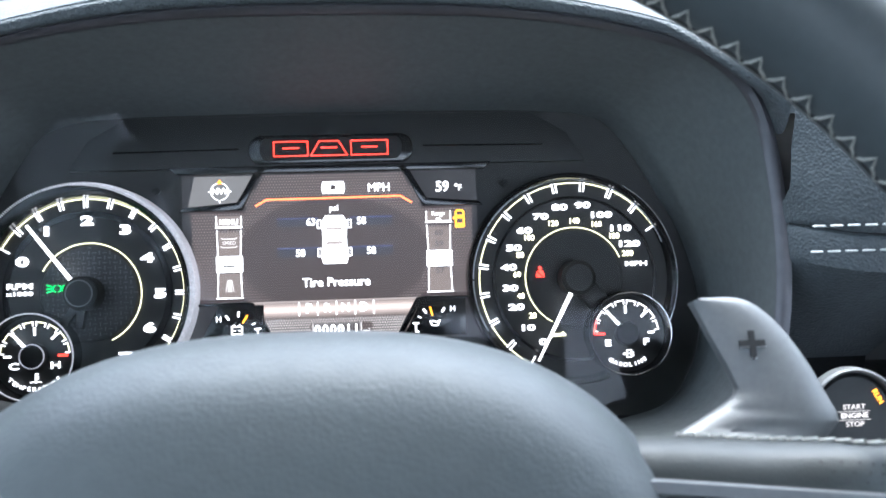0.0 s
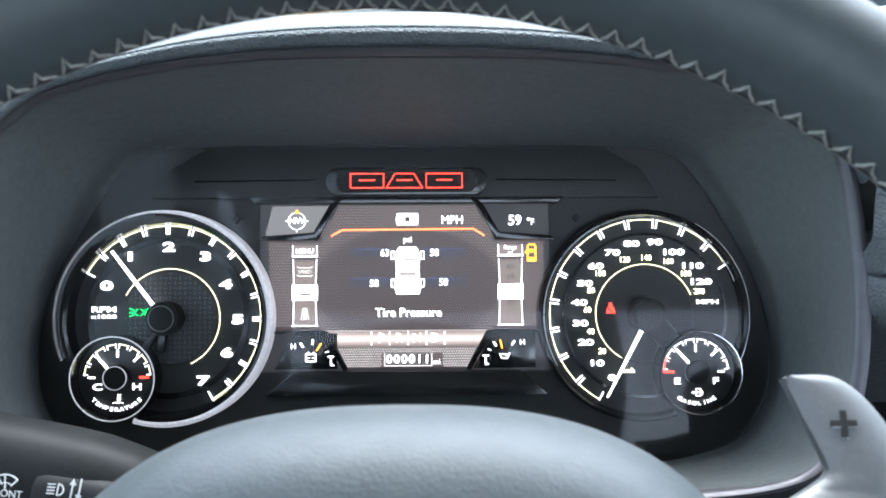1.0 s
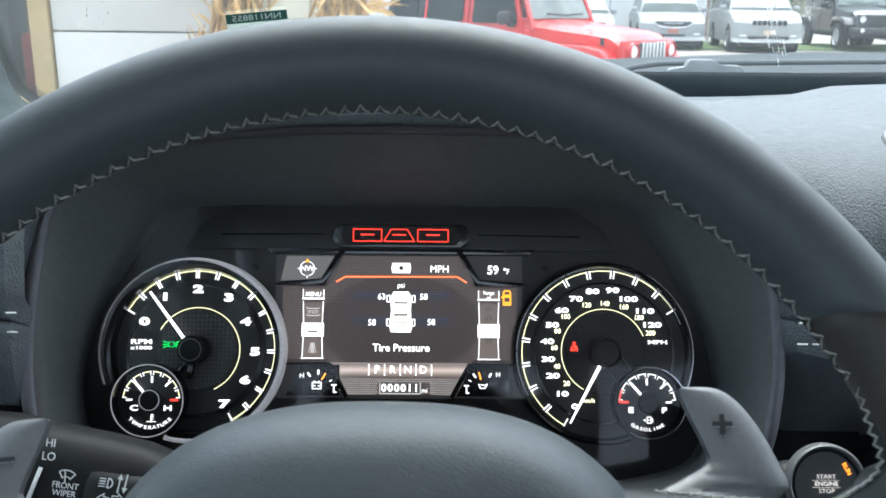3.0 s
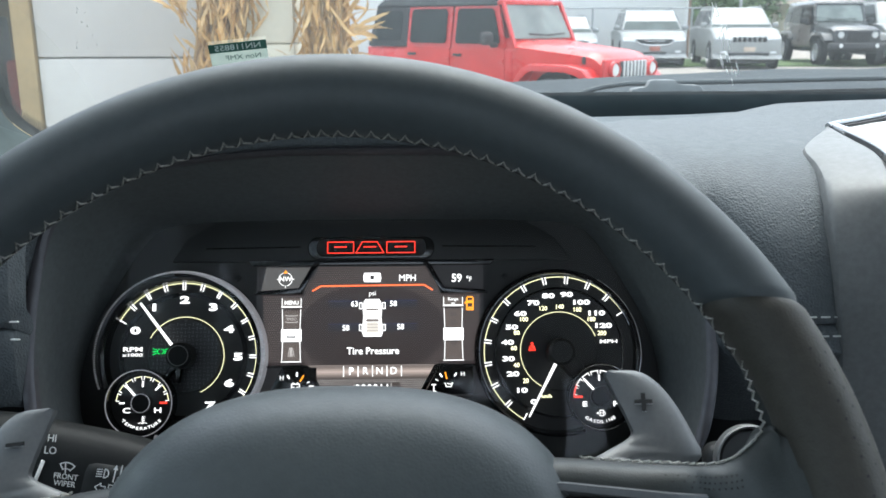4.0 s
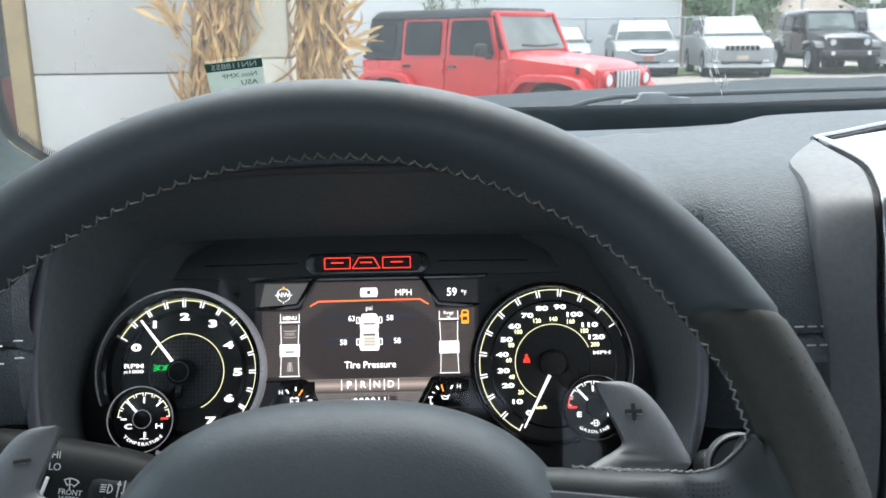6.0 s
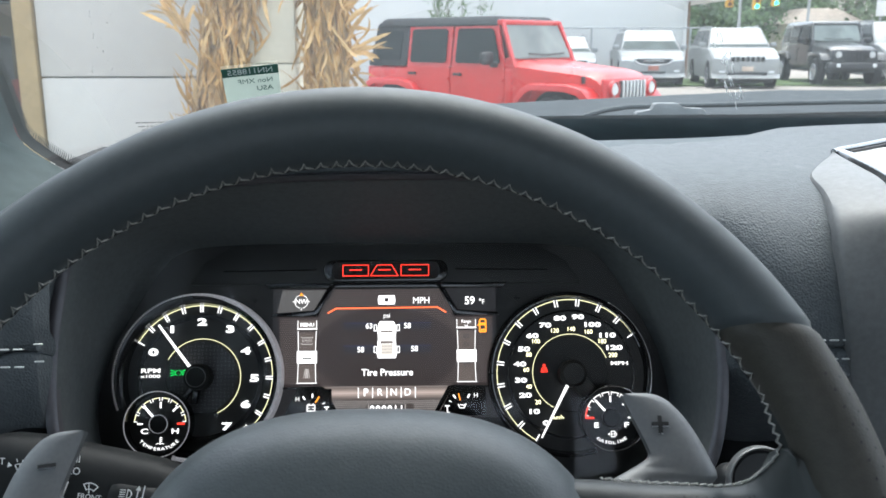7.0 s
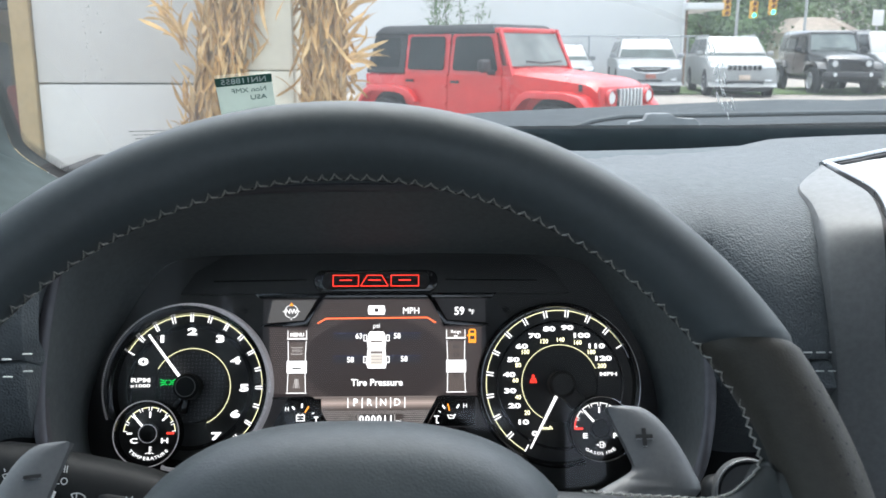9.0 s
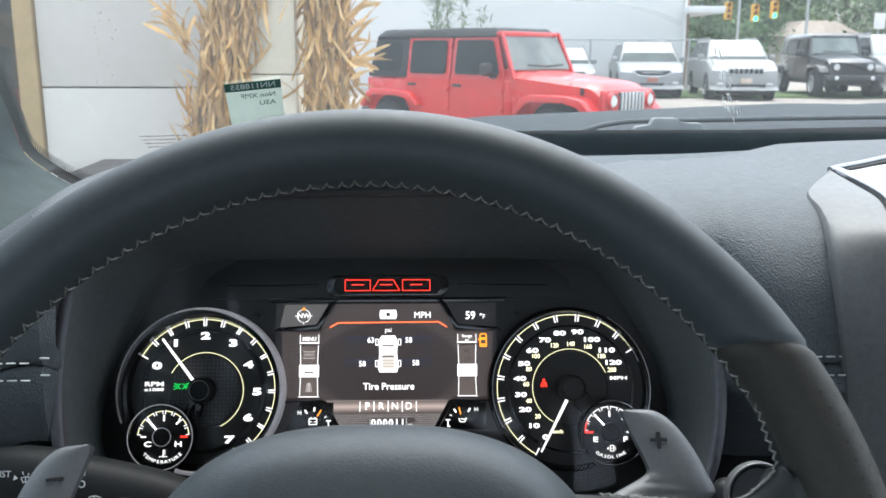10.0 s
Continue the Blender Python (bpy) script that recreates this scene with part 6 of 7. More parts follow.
corn_shock(-1.425, 5.02, 0.150, 1500, 0.19, 3)
corn_shock(-0.545, 5.02, 0.130, 1500, 0.0, 5)
random.seed(11)
stray = bmesh.new()
for p, d, n in (((-0.42, 4.95, 1.60), (0.75, 0, 0.75), 8), ((-0.42, 4.95, 1.44), (0.85, 0, 0.55), 10), ((-0.44, 4.95, 1.72), (0.5, 0, 0.9), 6), ((-1.37, 4.95, 1.56), (-0.38, 0, 0.9), 13), ((-1.42, 4.95, 1.70), (-0.35, 0, 0.9), 8)):
    for k in range(n):
        ribbon(stray, Vector(p) + Vector((random.uniform(-0.02, 0.02), random.uniform(-0.05, 0.05), random.uniform(-0.05, 0.05))), Vector(d) + Vector((random.gauss(0, 0.13), random.gauss(0, 0.2), random.gauss(0, 0.15))),
               random.uniform(0.16, 0.34), random.uniform(0.010, 0.022), random.uniform(0.0, 1.6), random.uniform(-5, 5), 9, 0.45)
tagged(part("corn_leaves", stray, HUSK_PALE), "stray dry corn leaves sticking out of the shocks", "corn leaves", kind="stuff")

# ---- parked vehicles: y ahead, x to the right, z up from the ground ----
TYRE = mat("tyre_rubber", (0.02, 0.02, 0.02), 0.85)
ALLOY = mat("alloy_rim", (0.55, 0.56, 0.58), 0.3, metal=0.9)
CAR_GLASS = mat("car_glass", (0.014, 0.018, 0.018), 0.1, rough_vary=0.02, vary=(3, 0.1), spec=0.10)
PALE_GLASS = mat("pale_car_glass", (0.24, 0.275, 0.265), 0.25, rough_vary=0.05, vary=(1.2, 0.35), spec=0.12)
RAKED_GLASS = mat("raked_car_glass", (0.060, 0.078, 0.078), 0.3, rough_vary=0.05, vary=(1.2, 0.35), spec=0.03)
TRIM = mat("black_trim", (0.025, 0.025, 0.027), 0.6)
LAMP = mat("headlamp_glass", (0.80, 0.82, 0.82), 0.15, coat=1.0)
AMBER = mat("amber_lamp", (0.85, 0.30, 0.03), 0.3, coat=1.0)
CLOTH = mat("soft_top_cloth", (0.025, 0.027, 0.03), 0.85, vary=(60, 0.15), grain=(400, 0.001))


def wheels(car, half, front, rear, r, rim):
    for s in (-1, 1):
        for y in (front, rear):
            w = part("wheel", turned([(r * 0.62, -0.12), (r * 0.92, -0.12), (r, -0.08), (r, 0.08), (r * 0.92, 0.12), (r * 0.62, 0.12)], 0, 0, 32), TYRE, car)
            w.matrix_local = pose(s * half, y, r, 0, 0, 90)
            b = turned([(r * 0.64, -0.10), (r * 0.60, -0.125), (r * 0.56, -0.06), (0.0, -0.06)], 0, 0, 32) if s > 0 else turned([(r * 0.64, 0.10), (r * 0.60, 0.125), (r * 0.56, 0.06), (0.0, 0.06)], 0, 0, 32)
            rimo = part("rim", b, rim, w)
            bm = bmesh.new()
            for k in range(5):
                box((0, -s * 0.085, r * 0.30), (0.07, 0.05, r * 0.56), 0.01, bm, m=pose(0, 0, 0, 0, 72 * k, 0))
            part("spokes", bm, rim, w)


def tapered(y0, y1, z0, z1, w0, w1, f0=0.0, f1=0.0, bevel=0.03, seg=3):
    """A block between y0 and y1, of width w0 at z0 and w1 at z1; f0 and f1 draw its top in at the rear and the front."""
    bm = bmesh.new()
    pts = [(-w0 / 2, y0, z0), (w0 / 2, y0, z0), (w0 / 2, y1, z0), (-w0 / 2, y1, z0), (-w1 / 2, y0 + f0, z1), (w1 / 2, y0 + f0, z1), (w1 / 2, y1 - f1, z1), (-w1 / 2, y1 - f1, z1)]
    v = [bm.verts.new(p) for p in pts]
    for f in ((0, 3, 2, 1), (4, 5, 6, 7), (0, 1, 5, 4), (1, 2, 6, 5), (2, 3, 7, 6), (3, 0, 4, 7)):
        bm.faces.new([v[i] for i in f])
    if bevel:
        bmesh.ops.bevel(bm, geom=bm.edges[:], offset=bevel, segments=seg, affect='EDGES', profile=0.5)
    return bm


def plate(corners, thick, bm=None):
    """A thin plate with the given corners, thickened along its normal."""
    one = bmesh.new()
    c = [Vector(p) for p in corners]
    n = (c[1] - c[0]).cross(c[2] - c[0]).normalized() * thick
    a, b = [one.verts.new(p) for p in c], [one.verts.new(p + n) for p in c]
    one.faces.new(a), one.faces.new(b[::-1])
    for i in range(len(c)):
        one.faces.new((a[i], b[i], b[(i + 1) % len(c)], a[(i + 1) % len(c)]))
    return merge(bm, one)


def rounded(corners, r, n=4):
    """The outline of a flat polygon with its corners rounded off by r."""
    c, out = [Vector(p) for p in corners], []
    for i, p in enumerate(c):
        a, b = c[i - 1] - p, c[(i + 1) % len(c)] - p
        a, b = p + a.normalized() * r, p + b.normalized() * r
        for k in range(n + 1):
            t = k / n
            out.append(a * (1 - t) ** 2 + p * 2 * t * (1 - t) + b * t * t)
    return out


def panel(corners, thick, r):
    """A flat panel with rounded corners, thickened along its normal."""
    pts = rounded(corners, r)
    n = (Vector(corners[1]) - Vector(corners[0])).cross(Vector(corners[2]) - Vector(corners[0])).normalized() * thick
    bm = bmesh.new()
    a, b = [bm.verts.new(p) for p in pts], [bm.verts.new(p + n) for p in pts]
    bm.faces.new(a), bm.faces.new(b[::-1])
    for i in range(len(pts)):
        bm.faces.new((a[i], b[i], b[(i + 1) % len(pts)], a[(i + 1) % len(pts)]))
    return bm


def off_roader(name, m, paint, top, label, rim, group):
    car = thing(name, m, label, "car", group)
    part("body", tapered(-2.30, 0.62, 0.50, 1.16, 1.60, 1.55, 0.02, 0.0, 0.07, 4), paint, car)

    def bonnet_at(u, v):
        c = (-1.0, -1.0, -0.97, -0.86, -0.6, -0.3, 0.0, 0.3, 0.6, 0.86, 0.97, 1.0, 1.0)[round(u * 12)]
        k = round(u * 12)
        nose = max(0.0, (v - 0.82) / 0.18)
        z = 1.285 - 0.155 * v - 0.10 * nose * nose - 0.060 * abs(c) ** 3 - 0.03 * (abs(c) > 0.95)
        return Vector((c * (0.755 - 0.13 * v), 0.48 + 1.56 * v - 0.05 * abs(c) ** 3 * nose, 0.70 if k in (0, 12) else z))
    part("bonnet", sheet(bonnet_at, 12, 16), paint, car, smooth=50)
    part("cowl", tapered(0.40, 0.66, 1.10, 1.295, 1.52, 1.40, 0.0, 0.10, 0.03), paint, car)
    part("grille", tapered(1.96, 2.07, 0.66, 1.05, 1.34, 1.26, 0.0, 0.03, 0.045, 4), paint, car)
    for k in range(7):
        part("grille_slot", box((-0.27 + 0.09 * k, 2.062, 0.86), (0.052, 0.03, 0.30), 0.012), TRIM, car)
        part("grille_bar", box((-0.315 + 0.09 * k, 2.070, 0.86), (0.030, 0.04, 0.30), 0.010), LAMP if top is CLOTH else TRIM, car)
    for s in (-1, 1):
        lampo = part("headlight", turned([(0.0, 0.05), (0.07, 0.045), (0.095, 0.02), (0.10, -0.02)], 0, 0, 24), LAMP, car, "round clear headlight")
        lampo.matrix_local = pose(s * 0.47, 2.06, 0.90)
        part("headlight_ring", turned([(0.098, 0.05), (0.102, 0.055), (0.112, 0.05), (0.115, 0.0)], 0, 0, 24), TRIM if top is not CLOTH else paint, lampo)
        part("turn_lamp", box((s * 0.86, 1.86, 0.83), (0.11, 0.10, 0.06), 0.02), AMBER, car, "amber turn lamp")
        fen = [(0.74, 0.70), (0.88, 0.90), (1.02, 0.965), (1.62, 0.965), (1.86, 0.92), (2.04, 0.74), (1.97, 0.70), (1.80, 0.85), (1.60, 0.895), (1.05, 0.895), (0.95, 0.85), (0.82, 0.66)]
        part("front_fender", extruded(fen, s * 0.60, s * 0.93, 0.022), paint, car)
        part("rear_fender", extruded([(y - 3.10, z) for y, z in fen], s * 0.74, s * 0.93, 0.022), paint, car)
        part("wheel_well", turned([(0.0, -0.05), (0.43, -0.05), (0.45, 0.05), (0.0, 0.05)], 0, 0, 24), MATTE_BLACK, car).matrix_local = pose(s * 0.74, 1.38, 0.46, 0, 0, 90)
        part("wheel_well", turned([(0.0, -0.05), (0.43, -0.05), (0.45, 0.05), (0.0, 0.05)], 0, 0, 24), MATTE_BLACK, car).matrix_local = pose(s * 0.765, -1.72, 0.46, 0, 0, 90)
        for y0, y1 in ((-1.42, -0.53), (-0.50, 0.50)):
            d = part("door", panel([(s * 0.792, y0, 0.58), (s * 0.792, y1, 0.58), (s * 0.787, y1, 1.15), (s * 0.787, y0, 1.15)], 0.014 * s, 0.05), paint, car)
            part("handle", box((s * 0.825, y0 + 0.14, 1.05), (0.03, 0.17, 0.040), 0.012), TRIM, d, "black handle")
            part("hinge", box((s * 0.812, y1 - 0.04, 0.98), (0.03, 0.07, 0.05), 0.01), paint, d)
            part("hinge", box((s * 0.812, y1 - 0.04, 0.72), (0.03, 0.07, 0.05), 0.01), paint, d)
            h = 0.02 if y1 < 0 else 0.20
            fr = [(s * 0.785, y0, 1.15), (s * 0.785, y1, 1.15), (s * 0.690, y1 - h, 1.76), (s * 0.690, y0, 1.76)]
            part("door_frame", panel(fr, 0.03 * -s, 0.04), paint, d)
            k = 0.075
            gl = [(s * 0.793, y0 + k, 1.21), (s * 0.793, y1 - k, 1.21), (s * 0.716, y1 - k - h * 0.9, 1.70), (s * 0.716, y0 + k, 1.70)]
            part("side_window", panel(gl, 0.010 * s, 0.06), CAR_GLASS, d, "dark side window")
        part("quarter_panel", panel([(s * 0.785, -2.29, 1.15), (s * 0.785, -1.44, 1.15), (s * 0.69, -1.44, 1.78), (s * 0.69, -2.10, 1.78)], 0.02 * -s, 0.05), top, car)
        part("quarter_window", panel([(s * 0.782, -2.14, 1.24), (s * 0.782, -1.56, 1.24), (s * 0.712, -1.56, 1.68), (s * 0.712, -2.02, 1.68)], 0.008 * s, 0.05), CAR_GLASS, car)
        mir = part("mirror", box((s * 0.98, 0.33, 1.29), (0.22, 0.11, 0.18), 0.05, seg=3), TRIM, car, "black door mirror")
        part("mirror_arm", box((s * 0.86, 0.36, 1.20), (0.14, 0.05, 0.07), 0.015), TRIM, mir)
        part("frame_post", plate([(s * 0.765, 0.62, 1.14), (s * 0.712, 0.62, 1.14), (s * 0.648, 0.34, 1.79), (s * 0.700, 0.34, 1.79)], 0.045 * s), paint, car)
        part("hood_latch", box((s * 0.655, 1.72, 1.02), (0.03, 0.06, 0.10), 0.012), TRIM, car, "black hood latch")
        part("wiper", box((s * 0.28, 0.645, 1.325), (0.44, 0.02, 0.025), 0.006, m=pose(0, 0, 0, 0, -3 * s, 0)), TRIM, car)
    part("frame_header", box((0, 0.33, 1.78), (1.42, 0.10, 0.075), 0.025), paint, car)
    part("windscreen", panel([(-0.685, 0.59, 1.285), (0.685, 0.59, 1.285), (0.635, 0.365, 1.745), (-0.635, 0.365, 1.745)], 0.012, 0.05), PALE_GLASS, car, "flat upright windscreen")
    part("roof", tapered(-2.20, 0.34, 1.73, 1.87, 1.48, 1.30, 0.16, 0.10, 0.06, 4), top, car)
    part("rear_window", tapered(-2.30, -2.10, 1.15, 1.78, 1.50, 1.38, 0.14, 0.0, 0.03), top, car)
    part("tailgate", box((0, -2.31, 0.86), (1.50, 0.06, 0.56), 0.02), paint, car)
    part("bumper", tapered(2.06, 2.26, 0.50, 0.68, 1.66, 1.60, 0.0, 0.04, 0.04), TRIM, car)
    for s in (-1, 1):
        part("fog_lamp", turned([(0.0, 0.03), (0.05, 0.025), (0.06, 0.0)], 0, 0, 16), LAMP, car).matrix_local = pose(s * 0.50, 2.25, 0.60)
    part("rear_bumper", box((0, -2.40, 0.58), (1.60, 0.14, 0.16), 0.04), TRIM, car)
    part("underside", box((0, -0.1, 0.48), (1.30, 3.8, 0.20)), MATTE_BLACK, car)
    wheels(car, 0.80, 1.38, -1.72, 0.40, rim)
    sp = part("spare_wheel", turned([(0.0, -0.1), (0.36, -0.1), (0.39, -0.05), (0.39, 0.08), (0.0, 0.1)], 0, 0, 28), TYRE, car)
    sp.matrix_local = pose(0, -2.48, 0.98)
    return car


def estate(name, m, paint, L, W, H, label, group, van=False, black_grille=False):
    car = thing(name, m, label, "car", group)
    h = L / 2
    hood, z0, z1 = (0.55 if van else 0.57) * H, (0.63 if van else 0.65) * H, H

    def bend(x):
        """How far the rounded nose falls back off the middle."""
        return -0.30 * abs(x / (W / 2)) ** 3
    side = [(-h, 0.35), (-h - 0.02, 0.75), (-h + 0.04, z0 + 0.02), (h - 1.30, z0 + 0.02), (h - 0.60, hood + 0.07), (h - 0.14, hood - 0.02), (h, hood - 0.18), (h + 0.02, 0.42), (h - 0.08, 0.28), (-h + 0.1, 0.30)]
    ring = smoothed([(y, 0, z) for y, z in side], 3)
    cols = [-1, -0.985, -0.93, -0.8, -0.6, -0.3, 0, 0.3, 0.6, 0.8, 0.93, 0.985, 1]

    def body_at(u, v):
        c = cols[round(u * 12)]
        p = ring[round(v * len(ring)) % len(ring)]
        x = c * W / 2
        near = max(0.0, min(1.0, (p.x - (h - 1.0)) / 0.8))
        end = max(0.0, abs(c) - 0.93) / 0.07
        return Vector((x, p.x + bend(x) * near * near - 0.02 * end * (p.x > 0), p.z - 0.04 * end * end * (p.z > 0.5) - 0.03 * near * c * c * (p.z > 0.5)))
    bm = sheet(body_at, 12, len(ring), loop_v=True)
    bmesh.ops.holes_fill(bm, edges=[e for e in bm.edges if e.is_boundary])
    part("body", bm, paint, car, smooth=40)
    c0, c1 = -h + 0.05, h - (1.25 if not van else 0.95)
    rake, back = (0.80 if not van else 0.95), 0.30
    part("cabin", tapered(c0, c1, z0, z1, W - 0.08, W - 0.46, back, rake, 0.06, 4), paint, car)
    k = (z1 - 0.10 - z0) / (z1 - z0)

    def on_side(s, y, t):
        return Vector((s * ((W - 0.08) / 2 * (1 - t) + (W - 0.46) / 2 * t + 0.004), y, z0 + (z1 - z0) * t))
    for s in (-1, 1):
        for y0, y1, r0, r1 in ((c0 + 0.18, c0 + 0.85, back * 0.7, 0), (c0 + 0.92, c0 + 1.85, 0, 0), (c0 + 1.92, c1 - 0.18, 0, rake * 0.78)):
            q = [on_side(s, y0, 0.12), on_side(s, y1, 0.12), on_side(s, y1 - r1, 0.86), on_side(s, y0 + r0, 0.86)]
            part("side_window", plate(q, 0.012 * s), CAR_GLASS, car, "dark side window")
        part("mirror", box((s * (W / 2 + 0.08), c1 - 0.35, z0 + 0.10), (0.20, 0.12, 0.15), 0.04), paint, car)
        part("headlight", plate([(s * (W / 2 - 0.05), h + 0.02 + bend(W / 2 - 0.05), hood - 0.15), (s * (W / 2 - 0.48), h + 0.03 + bend(W / 2 - 0.48), hood - 0.17), (s * (W / 2 - 0.48), h + 0.0 + bend(W / 2 - 0.48), hood - 0.06), (s * (W / 2 - 0.05), h - 0.04 + bend(W / 2 - 0.05), hood - 0.04)], 0.03 * -s), LAMP, car, "clear headlight")
        part("fog_lamp", box((s * (W / 2 - 0.28), h + 0.03 + bend(W / 2 - 0.28), 0.48), (0.20, 0.05, 0.07), 0.02), LAMP, car)
        part("roof_rail", tube([(s * (W / 2 - 0.27), c0 + 0.5, H + 0.03), (s * (W / 2 - 0.27), c1 - rake - 0.1, H + 0.03)], 0.022, 8), STEEL, car)
        for y in (h - 0.92, -h + 0.92):
            part("wheel_arch", turned([(0.0, -0.03), (0.40, -0.03), (0.42, 0.03), (0.0, 0.03)], 0, 0, 28), MATTE_BLACK, car).matrix_local = pose(s * (W / 2 - 0.02), y, 0.40, 0, 0, 90)
    a, b = (W - 0.20) / 2, (W - 0.58) / 2
    part("windscreen", plate([(-a, c1 - 0.05, z0 + 0.04), (a, c1 - 0.05, z0 + 0.04), (b, c1 - rake * 0.90, z1 - 0.07), (-b, c1 - rake * 0.90, z1 - 0.07)], 0.03), RAKED_GLASS, car, "raked windscreen")
    if black_grille:
        for i in range(7):
            part("grille_slot", box((-0.42 + 0.14 * i, h + 0.0, hood - 0.16), (0.10, 0.06, 0.13), 0.02), GLOSS_BLACK, car)
    else:
        part("grille", tapered(h - 0.08, h + 0.035, hood - 0.26, hood - 0.09, 0.78, 1.18, 0, 0.03, 0.03), GLOSS_BLACK, car, "dark grille")
        part("grille_bar", box((0, h + 0.035, hood - 0.150), (0.62, 0.02, 0.025), 0.005), CHROME, car)
        lower = smoothed([(-0.62, h - 0.05, hood - 0.09), (-0.42, h + 0.035, hood - 0.235), (0, h + 0.05, hood - 0.275), (0.42, h + 0.035, hood - 0.235), (0.62, h - 0.05, hood - 0.09)], 5)
        part("grille_edge", tube(lower, 0.016, 6), CHROME, car, "chrome edge under the grille")
    if van:
        part("lower_intake", tapered(h - 0.10, h + 0.045, 0.37, 0.47, 0.55, 0.80, 0, 0, 0.03), TRIM, car)
        part("bumper_strip", box((0, h + 0.03, 0.30), (W - 0.6, 0.08, 0.04), 0.02), CHROME, car)
        part("bumper_skirt", tapered(h - 0.35, h + 0.02, 0.14, 0.27, W - 0.5, W - 0.3, 0, 0, 0.03), TRIM, car, "black bumper skirt")
    else:
        part("lower_intake", tapered(h - 0.10, h + 0.045, 0.30, 0.47, 1.05, 1.15, 0, 0, 0.03), TRIM, car)
        part("bumper_skirt", tapered(h - 0.45, h + 0.03, 0.17, 0.33, W - 0.5, W - 0.34, 0, 0, 0.03), TRIM, car, "black bumper skirt")
    part("plate", box((0, h + 0.06, 0.57), (0.32, 0.02, 0.13), 0.005), mat("plate_" + name, (0.42, 0.16, 0.12) if van else (0.62, 0.50, 0.40), 0.5), car, "blank number plate")
    wheels(car, W / 2 - 0.10, h - 0.92, -h + 0.92, 0.37, ALLOY)
    return car


RED_PAINT = mat("red_paint", (0.64, 0.014, 0.014), 0.3, coat=0.4, vary=(4, 0.04))
BLACK_PAINT = mat("black_paint", (0.03, 0.033, 0.037), 0.3, coat=0.8, vary=(4, 0.04))
SILVER = mat("silver_paint", (0.31, 0.325, 0.33), 0.4, metal=0.0, coat=0.15, vary=(4, 0.04))
PEARL = mat("pearl_white_paint", (0.31, 0.32, 0.315), 0.4, coat=0.15, vary=(4, 0.04))
ROW = "cars parked along the fence"
off_roader("off_road_car", pose(1.325, 12.166, G0, 0, 0, -134.0) @ Matrix.Scale(0.945, 4), RED_PAINT, CLOTH, "red four-door off-road car with a black soft top", ALLOY, "")
estate("minivan", pose(7.85, 30.6, G0, 0, 0, -188) @ Matrix.Scale(1.04, 4), SILVER, 4.9, 1.98, 1.72, "silver minivan facing the lot", ROW, van=True)
estate("family_car", pose(10.42, 29.3, G0, 0, 0, -188) @ Matrix.Scale(1.06, 4), PEARL, 4.7, 1.94, 1.76, "pale silver sport utility car with a slotted grille", ROW, black_grille=True)
off_roader("off_road_car", pose(14.15, 30.3, G0, 0, 0, -185) @ Matrix.Scale(1.12, 4), BLACK_PAINT, BLACK_PAINT, "black off-road car with a hard top", ALLOY, ROW)
estate("family_car", pose(16.4, 30.6, G0, 0, 0, -185) @ Matrix.Scale(1.06, 4), PEARL, 4.7, 1.94, 1.96, "white sport utility car at the end of the row", ROW)
estate("saloon_car", pose(5.1, 31.2, G0, 0, 0, -184), SILVER, 4.6, 1.85, 1.60, "silver car half hidden behind the red one", ROW)

# ---- white building, fence, street and trees ----
hall = thing("white_building", pose(0.45, 0, 0), "long white metal-clad building", "building")
part("wall", box((-4.0, 36.0, 4.1), (28.6, 0.3, 8.0), 0.02), WHITE, hall)
part("side_wall", box((10.35, 39.0, 4.1), (0.3, 6.0, 8.0), 0.02), BRICK, hall)
part("cladding_seam", box((-4.0, 35.84, 3.75), (28.6, 0.03, 0.05), 0.01), WHITE, hall)
part("eave", tapered(35.2, 42.2, 3.10, 3.36, 1.45, 1.45, 0, 0, 0.02), WHITE, hall).matrix_local = pose(10.95, 0, 0)
part("drainpipe", tube([(10.25, 35.75, G0), (10.25, 35.75, 8)], 0.06, 10), WHITE, hall)
fence = thing("chain_link_fence", pose(0, 0, G0), "grey chain-link fence behind the parked cars", "fence")
for k in range(7):
    part("post", tube([(-1 + 1.9 * k, 34.0, 0), (-1 + 1.9 * k, 34.0, 1.95)], 0.035, 8), STEEL, fence)
part("rail", tube([(-1, 34.0, 1.93), (11.0, 34.0, 1.93)], 0.028, 8), STEEL, fence)
bm = bmesh.new()
for k in range(110):
    x = -1 + 0.12 * k
    for s in (-1, 1):
        x1 = x + s * 1.9
        if -1 <= x1 <= 11.0 and x <= 11.0:
            tube([(x, 34.0, 0.02), (x1, 34.0, 1.92)], 0.003, 3, bm)
tagged(part("wire_mesh", bm, STEEL, fence), kind="stuff")


